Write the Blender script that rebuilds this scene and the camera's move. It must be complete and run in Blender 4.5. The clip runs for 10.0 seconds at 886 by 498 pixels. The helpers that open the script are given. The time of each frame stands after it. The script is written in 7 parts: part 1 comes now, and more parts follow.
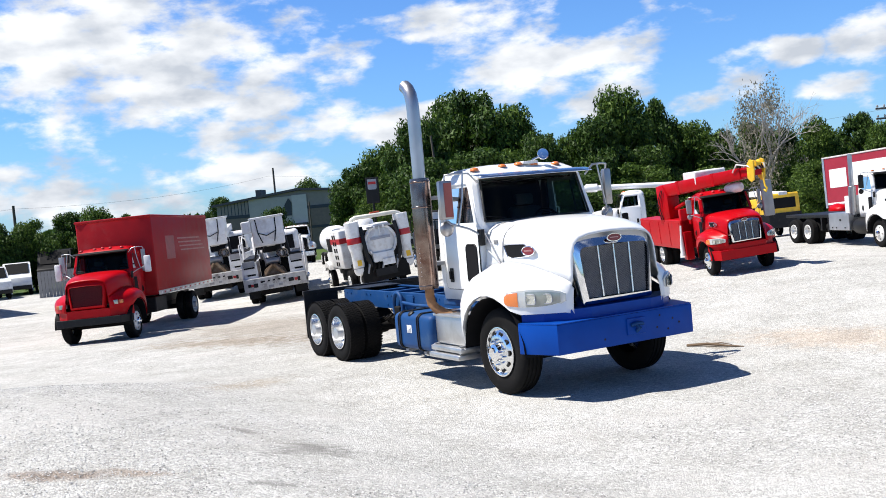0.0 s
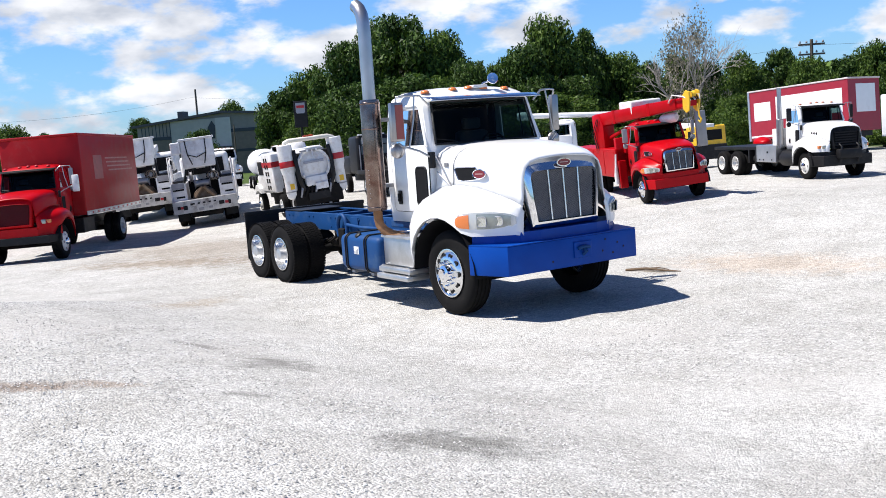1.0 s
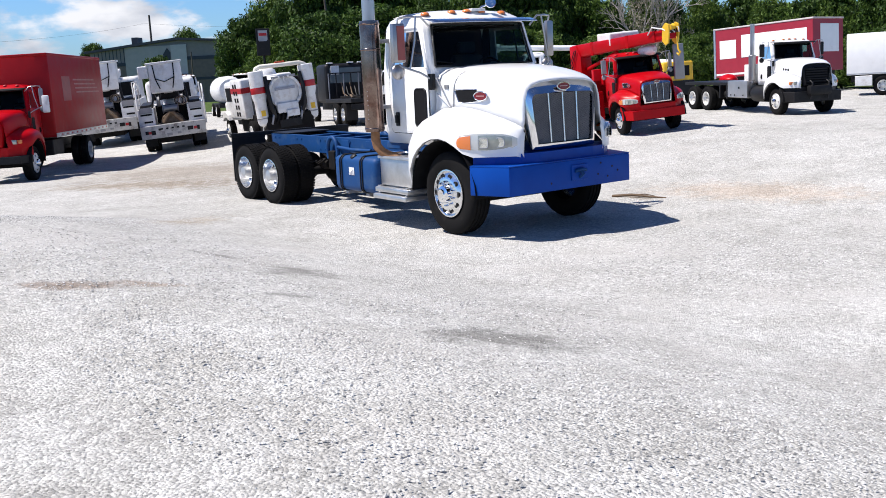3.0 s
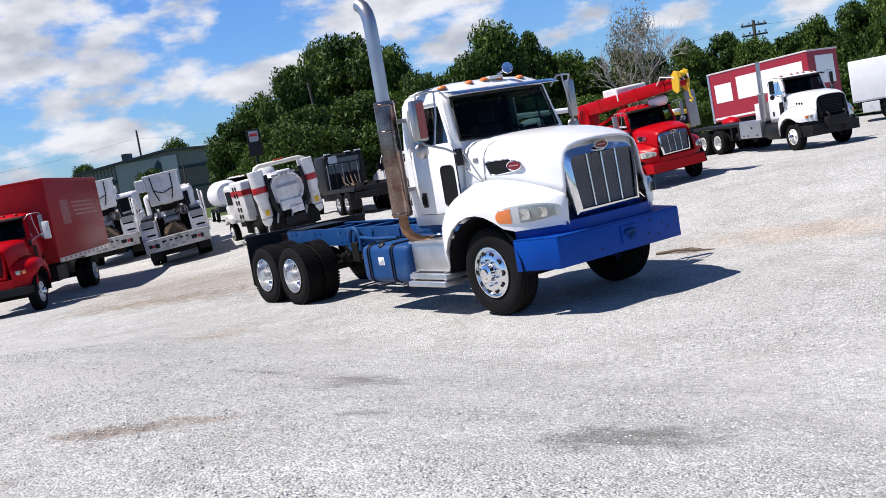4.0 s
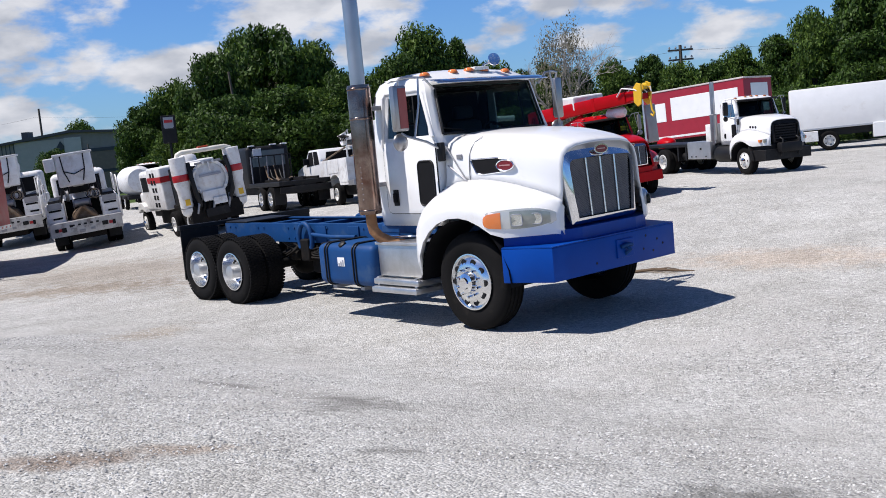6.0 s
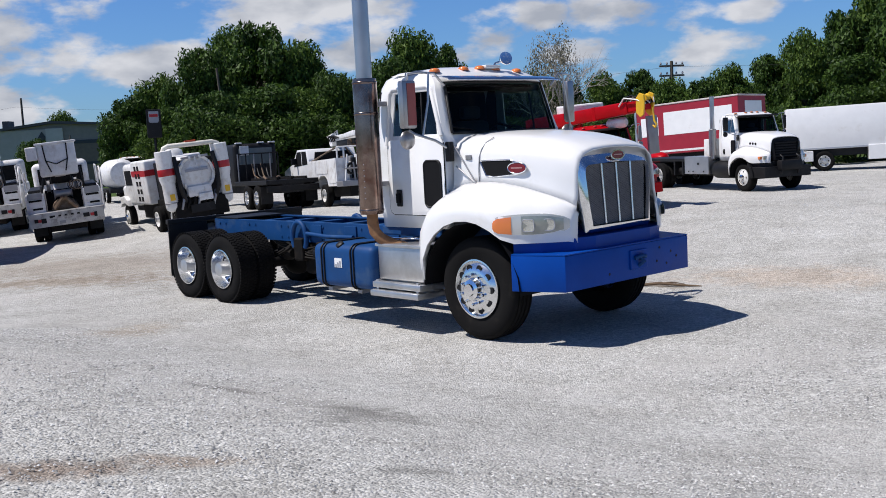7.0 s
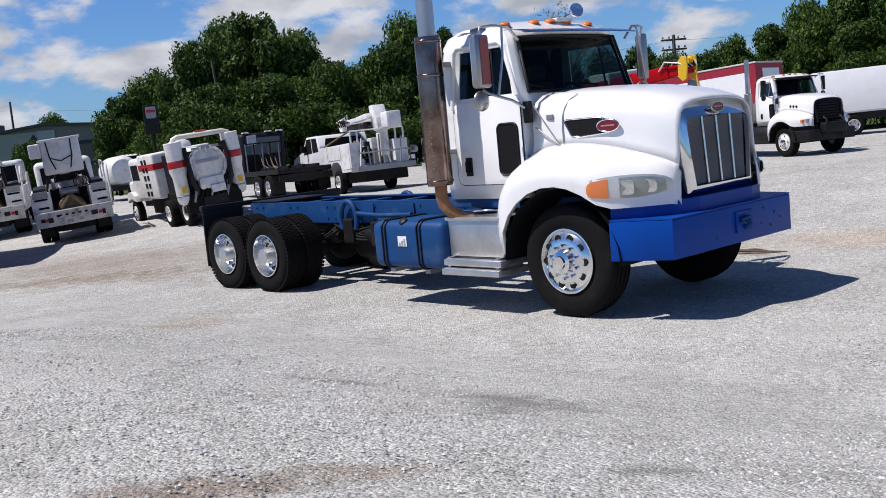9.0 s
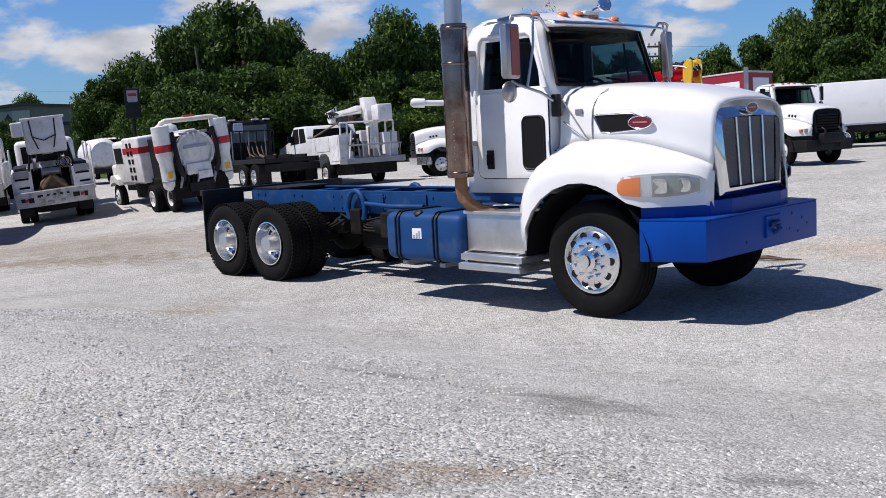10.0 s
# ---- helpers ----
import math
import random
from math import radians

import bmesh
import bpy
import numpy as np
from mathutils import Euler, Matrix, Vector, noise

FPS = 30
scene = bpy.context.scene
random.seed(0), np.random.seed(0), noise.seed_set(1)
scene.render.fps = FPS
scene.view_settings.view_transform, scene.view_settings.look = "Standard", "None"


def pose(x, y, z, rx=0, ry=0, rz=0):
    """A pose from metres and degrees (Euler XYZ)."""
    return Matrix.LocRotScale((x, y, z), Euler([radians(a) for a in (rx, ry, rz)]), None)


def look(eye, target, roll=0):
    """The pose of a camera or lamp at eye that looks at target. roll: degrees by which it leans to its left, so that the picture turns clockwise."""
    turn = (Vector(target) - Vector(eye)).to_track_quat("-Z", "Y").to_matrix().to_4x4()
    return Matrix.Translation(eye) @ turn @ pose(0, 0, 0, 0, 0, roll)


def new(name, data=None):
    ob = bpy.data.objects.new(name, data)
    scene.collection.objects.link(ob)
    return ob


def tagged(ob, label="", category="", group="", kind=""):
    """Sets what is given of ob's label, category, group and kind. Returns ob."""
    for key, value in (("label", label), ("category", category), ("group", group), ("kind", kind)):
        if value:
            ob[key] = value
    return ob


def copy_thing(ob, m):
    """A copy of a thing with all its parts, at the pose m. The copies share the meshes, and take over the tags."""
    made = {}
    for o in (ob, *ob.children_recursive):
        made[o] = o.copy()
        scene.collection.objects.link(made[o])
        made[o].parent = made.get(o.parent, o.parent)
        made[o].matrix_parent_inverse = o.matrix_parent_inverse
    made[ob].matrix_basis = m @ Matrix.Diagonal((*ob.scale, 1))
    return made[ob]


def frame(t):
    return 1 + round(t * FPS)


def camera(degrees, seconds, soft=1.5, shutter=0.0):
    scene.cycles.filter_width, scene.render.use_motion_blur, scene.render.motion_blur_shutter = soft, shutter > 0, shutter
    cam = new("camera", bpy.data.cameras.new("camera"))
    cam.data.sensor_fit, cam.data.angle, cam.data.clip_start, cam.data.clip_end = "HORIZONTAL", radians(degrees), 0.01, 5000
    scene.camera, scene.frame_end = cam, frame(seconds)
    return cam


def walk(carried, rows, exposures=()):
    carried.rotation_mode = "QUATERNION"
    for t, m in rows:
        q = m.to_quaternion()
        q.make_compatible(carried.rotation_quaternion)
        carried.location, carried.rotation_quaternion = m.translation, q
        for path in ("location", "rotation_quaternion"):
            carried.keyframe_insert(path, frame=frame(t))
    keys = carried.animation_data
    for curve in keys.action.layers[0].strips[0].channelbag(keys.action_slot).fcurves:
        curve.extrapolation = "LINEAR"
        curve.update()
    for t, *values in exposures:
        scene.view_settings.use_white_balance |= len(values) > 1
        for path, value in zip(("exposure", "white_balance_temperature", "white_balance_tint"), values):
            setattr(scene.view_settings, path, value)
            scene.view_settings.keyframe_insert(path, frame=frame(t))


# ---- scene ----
# World frame: x runs forward along the white truck, y to its left, z up; its front axle stands at x = 0.
cam = camera(47.0, 10.0, soft=0.9)
PATH = [
    (0, (10.757, -7.670, 2.378), (7.250, -5.752, 2.217), -5.19),
    (0.5, (10.708, -7.784, 2.362), (7.329, -5.679, 1.978), -6.21),
    (1, (10.683, -8.051, 2.340), (7.341, -5.902, 1.874), -3.99),
    (1.5, (10.744, -8.127, 2.336), (7.423, -5.973, 1.761), -2.75),
    (2, (10.705, -8.421, 2.308), (7.306, -6.388, 1.745), -1.23),
    (2.5, (10.603, -8.504, 2.312), (7.347, -6.290, 1.609), -2.02),
    (2.7, (10.650, -8.700, 2.262), (7.424, -6.449, 1.539), -2.37),
    (3.8, (9.834, -8.760, 2.178), (6.685, -6.368, 1.573), -5.75),
    (4, (9.537, -8.605, 2.206), (6.306, -6.286, 1.782), -9.55),
    (4.5, (9.145, -8.693, 2.199), (6.067, -6.195, 1.663), -7.90),
    (5, (8.757, -8.498, 2.169), (5.680, -5.998, 1.634), -8.54),
    (5.5, (8.357, -8.489, 2.144), (5.307, -5.986, 1.484), -7.25),
    (5.7, (8.215, -8.514, 2.168), (5.218, -5.927, 1.597), -6.21),
    (6.8, (7.615, -8.433, 2.084), (4.629, -5.795, 1.728), -4.71),
    (7, (7.479, -8.386, 2.079), (4.544, -5.702, 1.655), -3.00),
    (7.5, (7.134, -8.262, 2.041), (4.124, -5.658, 1.637), -4.24),
    (8, (6.772, -8.267, 1.982), (3.857, -5.581, 1.449), -4.09),
    (8.5, (6.504, -8.249, 1.925), (3.566, -5.569, 1.496), -4.93),
    (9, (6.163, -8.374, 1.875), (3.249, -5.674, 1.407), -5.38),
    (9.5, (5.889, -8.418, 1.846), (2.993, -5.702, 1.363), -4.21),
    (10, (5.636, -8.524, 1.825), (2.802, -5.743, 1.343), -2.95),
]
EXPOSE = [(0, 0.70, 6580, 10), (1.0, 0.67, 6520, 12), (2.7, 0.57, 6500, 13), (4.0, 0.41, 6450, 14), (5.5, 0.33, 6430, 14), (7.0, 0.05, 6400, 13), (10.0, 0.07, 6440, 15)]
walk(cam, [(t, look(eye, target, roll)) for t, eye, target, roll in PATH], EXPOSE)

# ---------------------------------------------------------------- light
SUN_TO = Vector((-0.32, -0.50, 1.0)).normalized()      # towards the sun
sun = new("sun", bpy.data.lights.new("sun", "SUN"))
sun.data.energy, sun.data.angle, sun.data.color = 5.0, radians(0.53), (1.0, 0.96, 0.90)
sun.matrix_world = look(SUN_TO * 50, (0, 0, 0))


CLOUDS = [(166, 9.2, 9, 3.4), (172, 11.5, 8, 3.2), (159.8, 5.6, 4.5, 1.5), (150, 10, 3.2, 1.3), (143.2, 7.2, 4.6, 1.9), (141.4, 5.1, 2.8, 1.0), (147, 6.6, 2.6, 1.4), (152.4, 4.6, 4.0, 1.3), (170, 2.8, 6, 1.9), (161, 2.9, 4.4, 1.1),
          (131.3, 6.6, 1.6, 0.9), (128.2, 6.4, 2.2, 1.7), (134.6, 5.2, 1.7, 1.2), (129.5, 4.6, 2.6, 0.9), (120.4, 5.9, 1.6, 0.8), (121.8, 4.4, 2.8, 0.8), (137, 4.5, 2.2, 0.8), (116, 7.5, 3, 1.2), (108, 6, 4, 1.4), (98, 8, 6, 2.4)]


def build_sky():
    """A clear blue sky with broken white cumulus."""
    world = bpy.data.worlds.new("sky")
    scene.world = world
    world.use_nodes = True
    n, l = world.node_tree.nodes, world.node_tree.links
    bg = n["Background"]
    sky = n.new("ShaderNodeTexSky")
    sky.sky_type, sky.sun_disc = "NISHITA", False
    sky.sun_elevation = math.asin(SUN_TO.z)
    sky.sun_rotation = math.atan2(SUN_TO.x, SUN_TO.y)
    sky.air_density, sky.dust_density, sky.ozone_density = 1.0, 0.4, 3.0
    co = n.new("ShaderNodeTexCoord")
    # heaps of cloud, wider than high
    mp = n.new("ShaderNodeMapping")
    mp.inputs["Location"].default_value, mp.inputs["Scale"].default_value = (4.7, 1.3, 0.9), (1.0, 1.0, 2.3)
    l.new(co.outputs["Generated"], mp.inputs[0])
    noi = n.new("ShaderNodeTexNoise")
    noi.inputs["Scale"].default_value, noi.inputs["Detail"].default_value, noi.inputs["Roughness"].default_value = 13.0, 10.0, 0.56
    l.new(mp.outputs[0], noi.inputs["Vector"])
    # each heap: bearing, height, half width and half height in degrees
    heaps = None
    for bearing, up, wide, high in CLOUDS:
        b, e = radians(bearing), radians(up)
        hm = n.new("ShaderNodeMapping")
        hm.vector_type = "TEXTURE"
        hm.inputs["Location"].default_value = (math.cos(b) * math.cos(e), math.sin(b) * math.cos(e), math.sin(e))
        hm.inputs["Rotation"].default_value = (0, -e, b)
        hm.inputs["Scale"].default_value = (1.0, radians(wide), radians(high))
        l.new(co.outputs["Generated"], hm.inputs[0])
        ln = n.new("ShaderNodeVectorMath"); ln.operation = "LENGTH"
        l.new(hm.outputs[0], ln.inputs[0])
        fall = n.new("ShaderNodeMapRange"); fall.interpolation_type = "SMOOTHSTEP"
        for key, value in (("From Min", 0.35), ("From Max", 1.55), ("To Min", 1.0), ("To Max", 0.0)):
            fall.inputs[key].default_value = value
        l.new(ln.outputs["Value"], fall.inputs["Value"])
        if heaps is None:
            heaps = fall.outputs[0]
        else:
            most = n.new("ShaderNodeMath"); most.operation = "MAXIMUM"
            l.new(heaps, most.inputs[0]); l.new(fall.outputs[0], most.inputs[1])
            heaps = most.outputs[0]
    amount = n.new("ShaderNodeMath"); amount.operation = "MULTIPLY_ADD"
    l.new(heaps, amount.inputs[0]); amount.inputs[1].default_value = 0.34
    puff = n.new("ShaderNodeMath"); puff.operation = "MULTIPLY_ADD"      # stronger billows
    l.new(noi.outputs["Fac"], puff.inputs[0]); puff.inputs[1].default_value, puff.inputs[2].default_value = 1.45, -0.225
    l.new(puff.outputs[0], amount.inputs[2])
    ramp = n.new("ShaderNodeValToRGB")
    ramp.color_ramp.elements[0].position, ramp.color_ramp.elements[1].position = 0.59, 0.86
    ramp.color_ramp.interpolation = "EASE"
    l.new(amount.outputs[0], ramp.inputs[0])
    noi2 = n.new("ShaderNodeTexNoise")
    noi2.inputs["Scale"].default_value, noi2.inputs["Detail"].default_value = 15.0, 7.0
    l.new(mp.outputs[0], noi2.inputs["Vector"])
    shade = n.new("ShaderNodeValToRGB")
    shade.color_ramp.elements[0].position, shade.color_ramp.elements[0].color = 0.35, (7.4, 8.1, 9.2, 1)
    shade.color_ramp.elements[1].position, shade.color_ramp.elements[1].color = 0.62, (13.0, 13.4, 13.9, 1)
    l.new(noi2.outputs["Fac"], shade.inputs[0])
    tint = n.new("ShaderNodeMix"); tint.data_type, tint.blend_type = "RGBA", "MULTIPLY"
    tint.inputs["Factor"].default_value = 1.0
    l.new(sky.outputs[0], tint.inputs["A"])
    sep = n.new("ShaderNodeSeparateXYZ")
    l.new(co.outputs["Generated"], sep.inputs[0])
    deep = n.new("ShaderNodeValToRGB")              # the blue deepens smoothly from the horizon to the zenith
    deep.color_ramp.interpolation = "EASE"
    deep.color_ramp.elements[0].position, deep.color_ramp.elements[0].color = 0.12, (0.86, 1.38, 2.12, 1)
    deep.color_ramp.elements[1].position, deep.color_ramp.elements[1].color = 0.90, (0.42, 0.60, 0.92, 1)
    l.new(sep.outputs["Z"], deep.inputs[0])
    l.new(deep.outputs["Color"], tint.inputs["B"])
    mix = n.new("ShaderNodeMix"); mix.data_type = "RGBA"
    l.new(ramp.outputs["Color"], mix.inputs["Factor"])
    l.new(tint.outputs["Result"], mix.inputs["A"])
    l.new(shade.outputs["Color"], mix.inputs["B"])
    l.new(mix.outputs["Result"], bg.inputs["Color"])
    bg.inputs["Strength"].default_value = 0.05


build_sky()

# ---------------------------------------------------------------- materials
MATS = {}


def surf(name, colour, rough=0.5, metal=0.0, vary=0.12, scale=3.0, bump=0.0, bump_scale=60.0, coat=0.0, dirt=None, dirt_amount=0.0, dirt_scale=1.3, spec=0.5):
    """A procedural surface: base colour varied at two scales, dirt in soft patches, fine relief."""
    if name in MATS:
        return MATS[name]
    m = bpy.data.materials.new(name)
    m.use_nodes = True
    n, l = m.node_tree.nodes, m.node_tree.links
    b = n["Principled BSDF"]
    co = n.new("ShaderNodeTexCoord")
    n1 = n.new("ShaderNodeTexNoise")
    n1.inputs["Scale"].default_value, n1.inputs["Detail"].default_value = scale, 6.0
    l.new(co.outputs["Object"], n1.inputs["Vector"])
    r1 = n.new("ShaderNodeValToRGB")
    c = colour
    lo, hi = [max(0.0, v * (1 - vary)) for v in c], [min(1.0, v * (1 + vary)) for v in c]
    r1.color_ramp.elements[0].position, r1.color_ramp.elements[0].color = 0.3, (*lo, 1)
    r1.color_ramp.elements[1].position, r1.color_ramp.elements[1].color = 0.7, (*hi, 1)
    l.new(n1.outputs["Fac"], r1.inputs[0])
    out = r1.outputs["Color"]
    if dirt:
        n2 = n.new("ShaderNodeTexNoise")
        n2.inputs["Scale"].default_value, n2.inputs["Detail"].default_value, n2.inputs["Roughness"].default_value = dirt_scale, 9.0, 0.65
        l.new(co.outputs["Object"], n2.inputs["Vector"])
        r2 = n.new("ShaderNodeValToRGB")
        r2.color_ramp.elements[0].position, r2.color_ramp.elements[1].position = 0.62 - 0.35 * dirt_amount, 0.78 - 0.2 * dirt_amount
        l.new(n2.outputs["Fac"], r2.inputs[0])
        mx = n.new("ShaderNodeMix"); mx.data_type = "RGBA"
        l.new(r2.outputs["Color"], mx.inputs["Factor"])
        l.new(out, mx.inputs["A"])
        mx.inputs["B"].default_value = (*dirt, 1)
        out = mx.outputs["Result"]
    l.new(out, b.inputs["Base Color"])
    rr = n.new("ShaderNodeMapRange")
    rr.inputs["To Min"].default_value, rr.inputs["To Max"].default_value = max(0.02, rough * 0.8), min(1.0, rough * 1.25)
    l.new(n1.outputs["Fac"], rr.inputs["Value"])
    l.new(rr.outputs[0], b.inputs["Roughness"])
    b.inputs["Metallic"].default_value = metal
    b.inputs["Specular IOR Level"].default_value = spec
    b.inputs["Coat Weight"].default_value = coat
    b.inputs["Coat Roughness"].default_value = 0.06
    if bump:
        n3 = n.new("ShaderNodeTexNoise")
        n3.inputs["Scale"].default_value, n3.inputs["Detail"].default_value = bump_scale, 4.0
        l.new(co.outputs["Object"], n3.inputs["Vector"])
        bp = n.new("ShaderNodeBump")
        bp.inputs["Strength"].default_value, bp.inputs["Distance"].default_value = bump, 0.01
        l.new(n3.outputs["Fac"], bp.inputs["Height"])
        l.new(bp.outputs[0], b.inputs["Normal"])
    MATS[name] = m
    return m


def pane(name, tint=(0.30, 0.42, 0.40), gloss_rough=0.02):
    """Thin tinted glass: clear through, with the mirror gloss of a pane."""
    m = bpy.data.materials.new(name)
    m.use_nodes = True
    n, l = m.node_tree.nodes, m.node_tree.links
    n.remove(n["Principled BSDF"])
    t = n.new("ShaderNodeBsdfTransparent"); t.inputs[0].default_value = (*tint, 1)
    g = n.new("ShaderNodeBsdfGlossy"); g.inputs["Roughness"].default_value = gloss_rough
    f = n.new("ShaderNodeFresnel"); f.inputs["IOR"].default_value = 1.2
    mix = n.new("ShaderNodeMixShader")
    l.new(f.outputs[0], mix.inputs[0]); l.new(t.outputs[0], mix.inputs[1]); l.new(g.outputs[0], mix.inputs[2])
    l.new(mix.outputs[0], n["Material Output"].inputs[0])
    return m


WHITE = surf("white paint", (0.80, 0.80, 0.79), 0.32, vary=0.03, coat=0.5, dirt=(0.66, 0.64, 0.60), dirt_amount=0.08)
OLDWHITE = surf("worn white paint", (0.72, 0.72, 0.71), 0.45, vary=0.08, dirt=(0.54, 0.51, 0.47), dirt_amount=0.38, dirt_scale=4.0)
BLUE = surf("blue chassis paint", (0.001, 0.050, 0.29), 0.40, vary=0.10, bump=0.08, bump_scale=35, dirt=(0.004, 0.06, 0.32), dirt_amount=0.12, dirt_scale=3, spec=0.14)
BLUEDULL = surf("dusty blue paint", (0.004, 0.048, 0.165), 0.55, vary=0.14, bump=0.10, bump_scale=30, dirt=(0.04, 0.085, 0.17), dirt_amount=0.25, dirt_scale=2.5, spec=0.25)
RED = surf("red paint", (0.40, 0.0012, 0.005), 0.34, vary=0.08, spec=0.16, dirt=(0.26, 0.01, 0.012), dirt_amount=0.10)
BOXRED = surf("red box panel", (0.33, 0.006, 0.009), 0.42, vary=0.10, spec=0.2, dirt=(0.34, 0.045, 0.042), dirt_amount=0.16, dirt_scale=0.9)
DEEPRED = surf("deep red grille", (0.09, 0.003, 0.006), 0.5, vary=0.15)
MAROON = surf("maroon paint", (0.30, 0.015, 0.03), 0.4, vary=0.08)
YELLOW = surf("yellow paint", (0.72, 0.43, 0.02), 0.42, vary=0.10, dirt=(0.35, 0.22, 0.05), dirt_amount=0.2)
BLACK = surf("black steel", (0.010, 0.010, 0.011), 0.5, vary=0.2, bump=0.05, dirt=(0.028, 0.026, 0.024), dirt_amount=0.2, dirt_scale=3, spec=0.25)
GREASE = surf("greasy running gear", (0.006, 0.0055, 0.005), 0.7, vary=0.3, bump=0.2, bump_scale=25, dirt=(0.022, 0.016, 0.012), dirt_amount=0.3, dirt_scale=4, spec=0.2)
DARK = surf("dark cab trim", (0.005, 0.005, 0.006), 0.7, vary=0.2, spec=0.2)
SEATGREY = surf("grey seat cloth", (0.07, 0.075, 0.08), 0.9, vary=0.15, bump=0.1)
RUBBER = surf("tyre rubber", (0.0075, 0.0072, 0.0072), 0.88, vary=0.2, bump=0.12, bump_scale=40, dirt=(0.024, 0.021, 0.018), dirt_amount=0.14, dirt_scale=3, spec=0.12)
CHROME = surf("chrome", (0.80, 0.81, 0.83), 0.09, 1.0, vary=0.03)
ALLOY = surf("polished aluminium", (0.78, 0.79, 0.80), 0.20, 1.0, vary=0.06, bump=0.03)
DIAMOND = surf("dull aluminium", (0.60, 0.60, 0.60), 0.42, 1.0, vary=0.10, bump=0.15, bump_scale=45, dirt=(0.45, 0.44, 0.42), dirt_amount=0.2)
STACKSTEEL = surf("dull exhaust steel", (0.44, 0.44, 0.45), 0.33, 0.9, vary=0.12, bump=0.04)
SHIELD = surf("heat-stained shield", (0.25, 0.185, 0.155), 0.20, 0.95, vary=0.25, scale=4, dirt=(0.12, 0.055, 0.04), dirt_amount=0.45, dirt_scale=3.5)
RUST = surf("rusty pipe", (0.26, 0.13, 0.06), 0.75, 0.2, vary=0.3, scale=9, bump=0.2, dirt=(0.42, 0.24, 0.12), dirt_amount=0.35, dirt_scale=6)
MESHGREY = surf("grille mesh", (0.20, 0.20, 0.205), 0.5, 0.5, vary=0.15, bump=0.5, bump_scale=120)
AMBER = surf("amber lens", (0.72, 0.20, 0.045), 0.15, vary=0.06, coat=0.6)
LAMPGLASS = surf("cloudy headlamp lens", (0.34, 0.35, 0.30), 0.14, 0.25, vary=0.15, scale=12, coat=1.0)
BADGERED = surf("badge red", (0.17, 0.008, 0.018), 0.25, vary=0.05, coat=0.5)
BADGEBAR = surf("pale red lettering", (0.42, 0.20, 0.20), 0.4, vary=0.1)
TEXTWHITE = surf("label white", (0.78, 0.78, 0.78), 0.5, vary=0.03)
GREYBAR = surf("grey lettering", (0.30, 0.31, 0.35), 0.5, vary=0.1)
REDBAND = surf("red band", (0.42, 0.015, 0.02), 0.4, vary=0.06)
RUSTYBROWN = surf("brown machinery", (0.13, 0.085, 0.05), 0.8, vary=0.3, bump=0.2, dirt=(0.30, 0.27, 0.22), dirt_amount=0.3)
STEELGREY = surf("grey steel", (0.30, 0.30, 0.31), 0.5, 0.5, vary=0.15, bump=0.05)
GLASS = pane("tinted glass")
DARKGLASS = pane("dark glass", (0.22, 0.30, 0.30))
MIRRORSTEEL = surf("weathered mirror steel", (0.36, 0.35, 0.35), 0.35, 0.9, vary=0.15, dirt=(0.22, 0.15, 0.12), dirt_amount=0.2, dirt_scale=4)
REFLECTOR = surf("lamp reflector", (0.66, 0.67, 0.62), 0.14, 0.8, vary=0.2, scale=14, coat=0.8)
LAMPRIM = surf("pale lamp rim", (0.66, 0.66, 0.63), 0.25, 0.3, vary=0.08)
ROOFAMBER = surf("aged amber lens", (0.42, 0.12, 0.02), 0.3, vary=0.1)
# fixed brown-red colour standing in for a reflection in the mirror shell
REDREFLECTION = surf("brown-red reflection painted on the mirror shell", (0.27, 0.060, 0.050), 0.30, vary=0.2, scale=6)
MIRROR = surf("mirror glass", (0.85, 0.86, 0.87), 0.02, 1.0, vary=0.0)

# ---------------------------------------------------------------- mesh helpers


def part(name, bm, material, parent=None, label="", smooth=None):
    """Links a bmesh as one mesh object, under a thing or a part. smooth: degrees up to which edges are shaded soft."""
    bmesh.ops.recalc_face_normals(bm, faces=bm.faces)
    if smooth:
        for f in bm.faces:
            f.smooth = True
        lim = radians(smooth)
        for e in bm.edges:
            if len(e.link_faces) == 2 and e.calc_face_angle(0.0) > lim:
                e.smooth = False
    me = bpy.data.meshes.new(name)
    bm.to_mesh(me)
    bm.free()
    me.materials.append(material)
    ob = new(name, me)
    if parent is not None:
        ob.parent = parent
    if label:
        tagged(ob, label)
    return ob


def thing(name, m, label, category, group=""):
    ob = new(name)
    ob.empty_display_size = 0.3
    ob.matrix_basis = m
    return tagged(ob, label, category, group)


def box(bm, x0, x1, y0, y1, z0, z1, bev=0.0, seg=2, taper=None):
    """A box, its edges rounded by bev. taper: (dx, dy) by which the top is drawn in."""
    tx, ty = taper or (0, 0)
    v = [bm.verts.new(p) for p in ((x0, y0, z0), (x1, y0, z0), (x1, y1, z0), (x0, y1, z0),
                                   (x0 + tx, y0 + ty, z1), (x1 - tx, y0 + ty, z1), (x1 - tx, y1 - ty, z1), (x0 + tx, y1 - ty, z1))]
    fs = [bm.faces.new([v[i] for i in q]) for q in ((3, 2, 1, 0), (4, 5, 6, 7), (0, 1, 5, 4), (1, 2, 6, 5), (2, 3, 7, 6), (3, 0, 4, 7))]
    if bev:
        es = {e for f in fs for e in f.edges}
        bmesh.ops.bevel(bm, geom=list(es), offset=bev, segments=seg, affect="EDGES", profile=0.5)
    return bm


def boxed(*a, **k):
    return box(bmesh.new(), *a, **k)


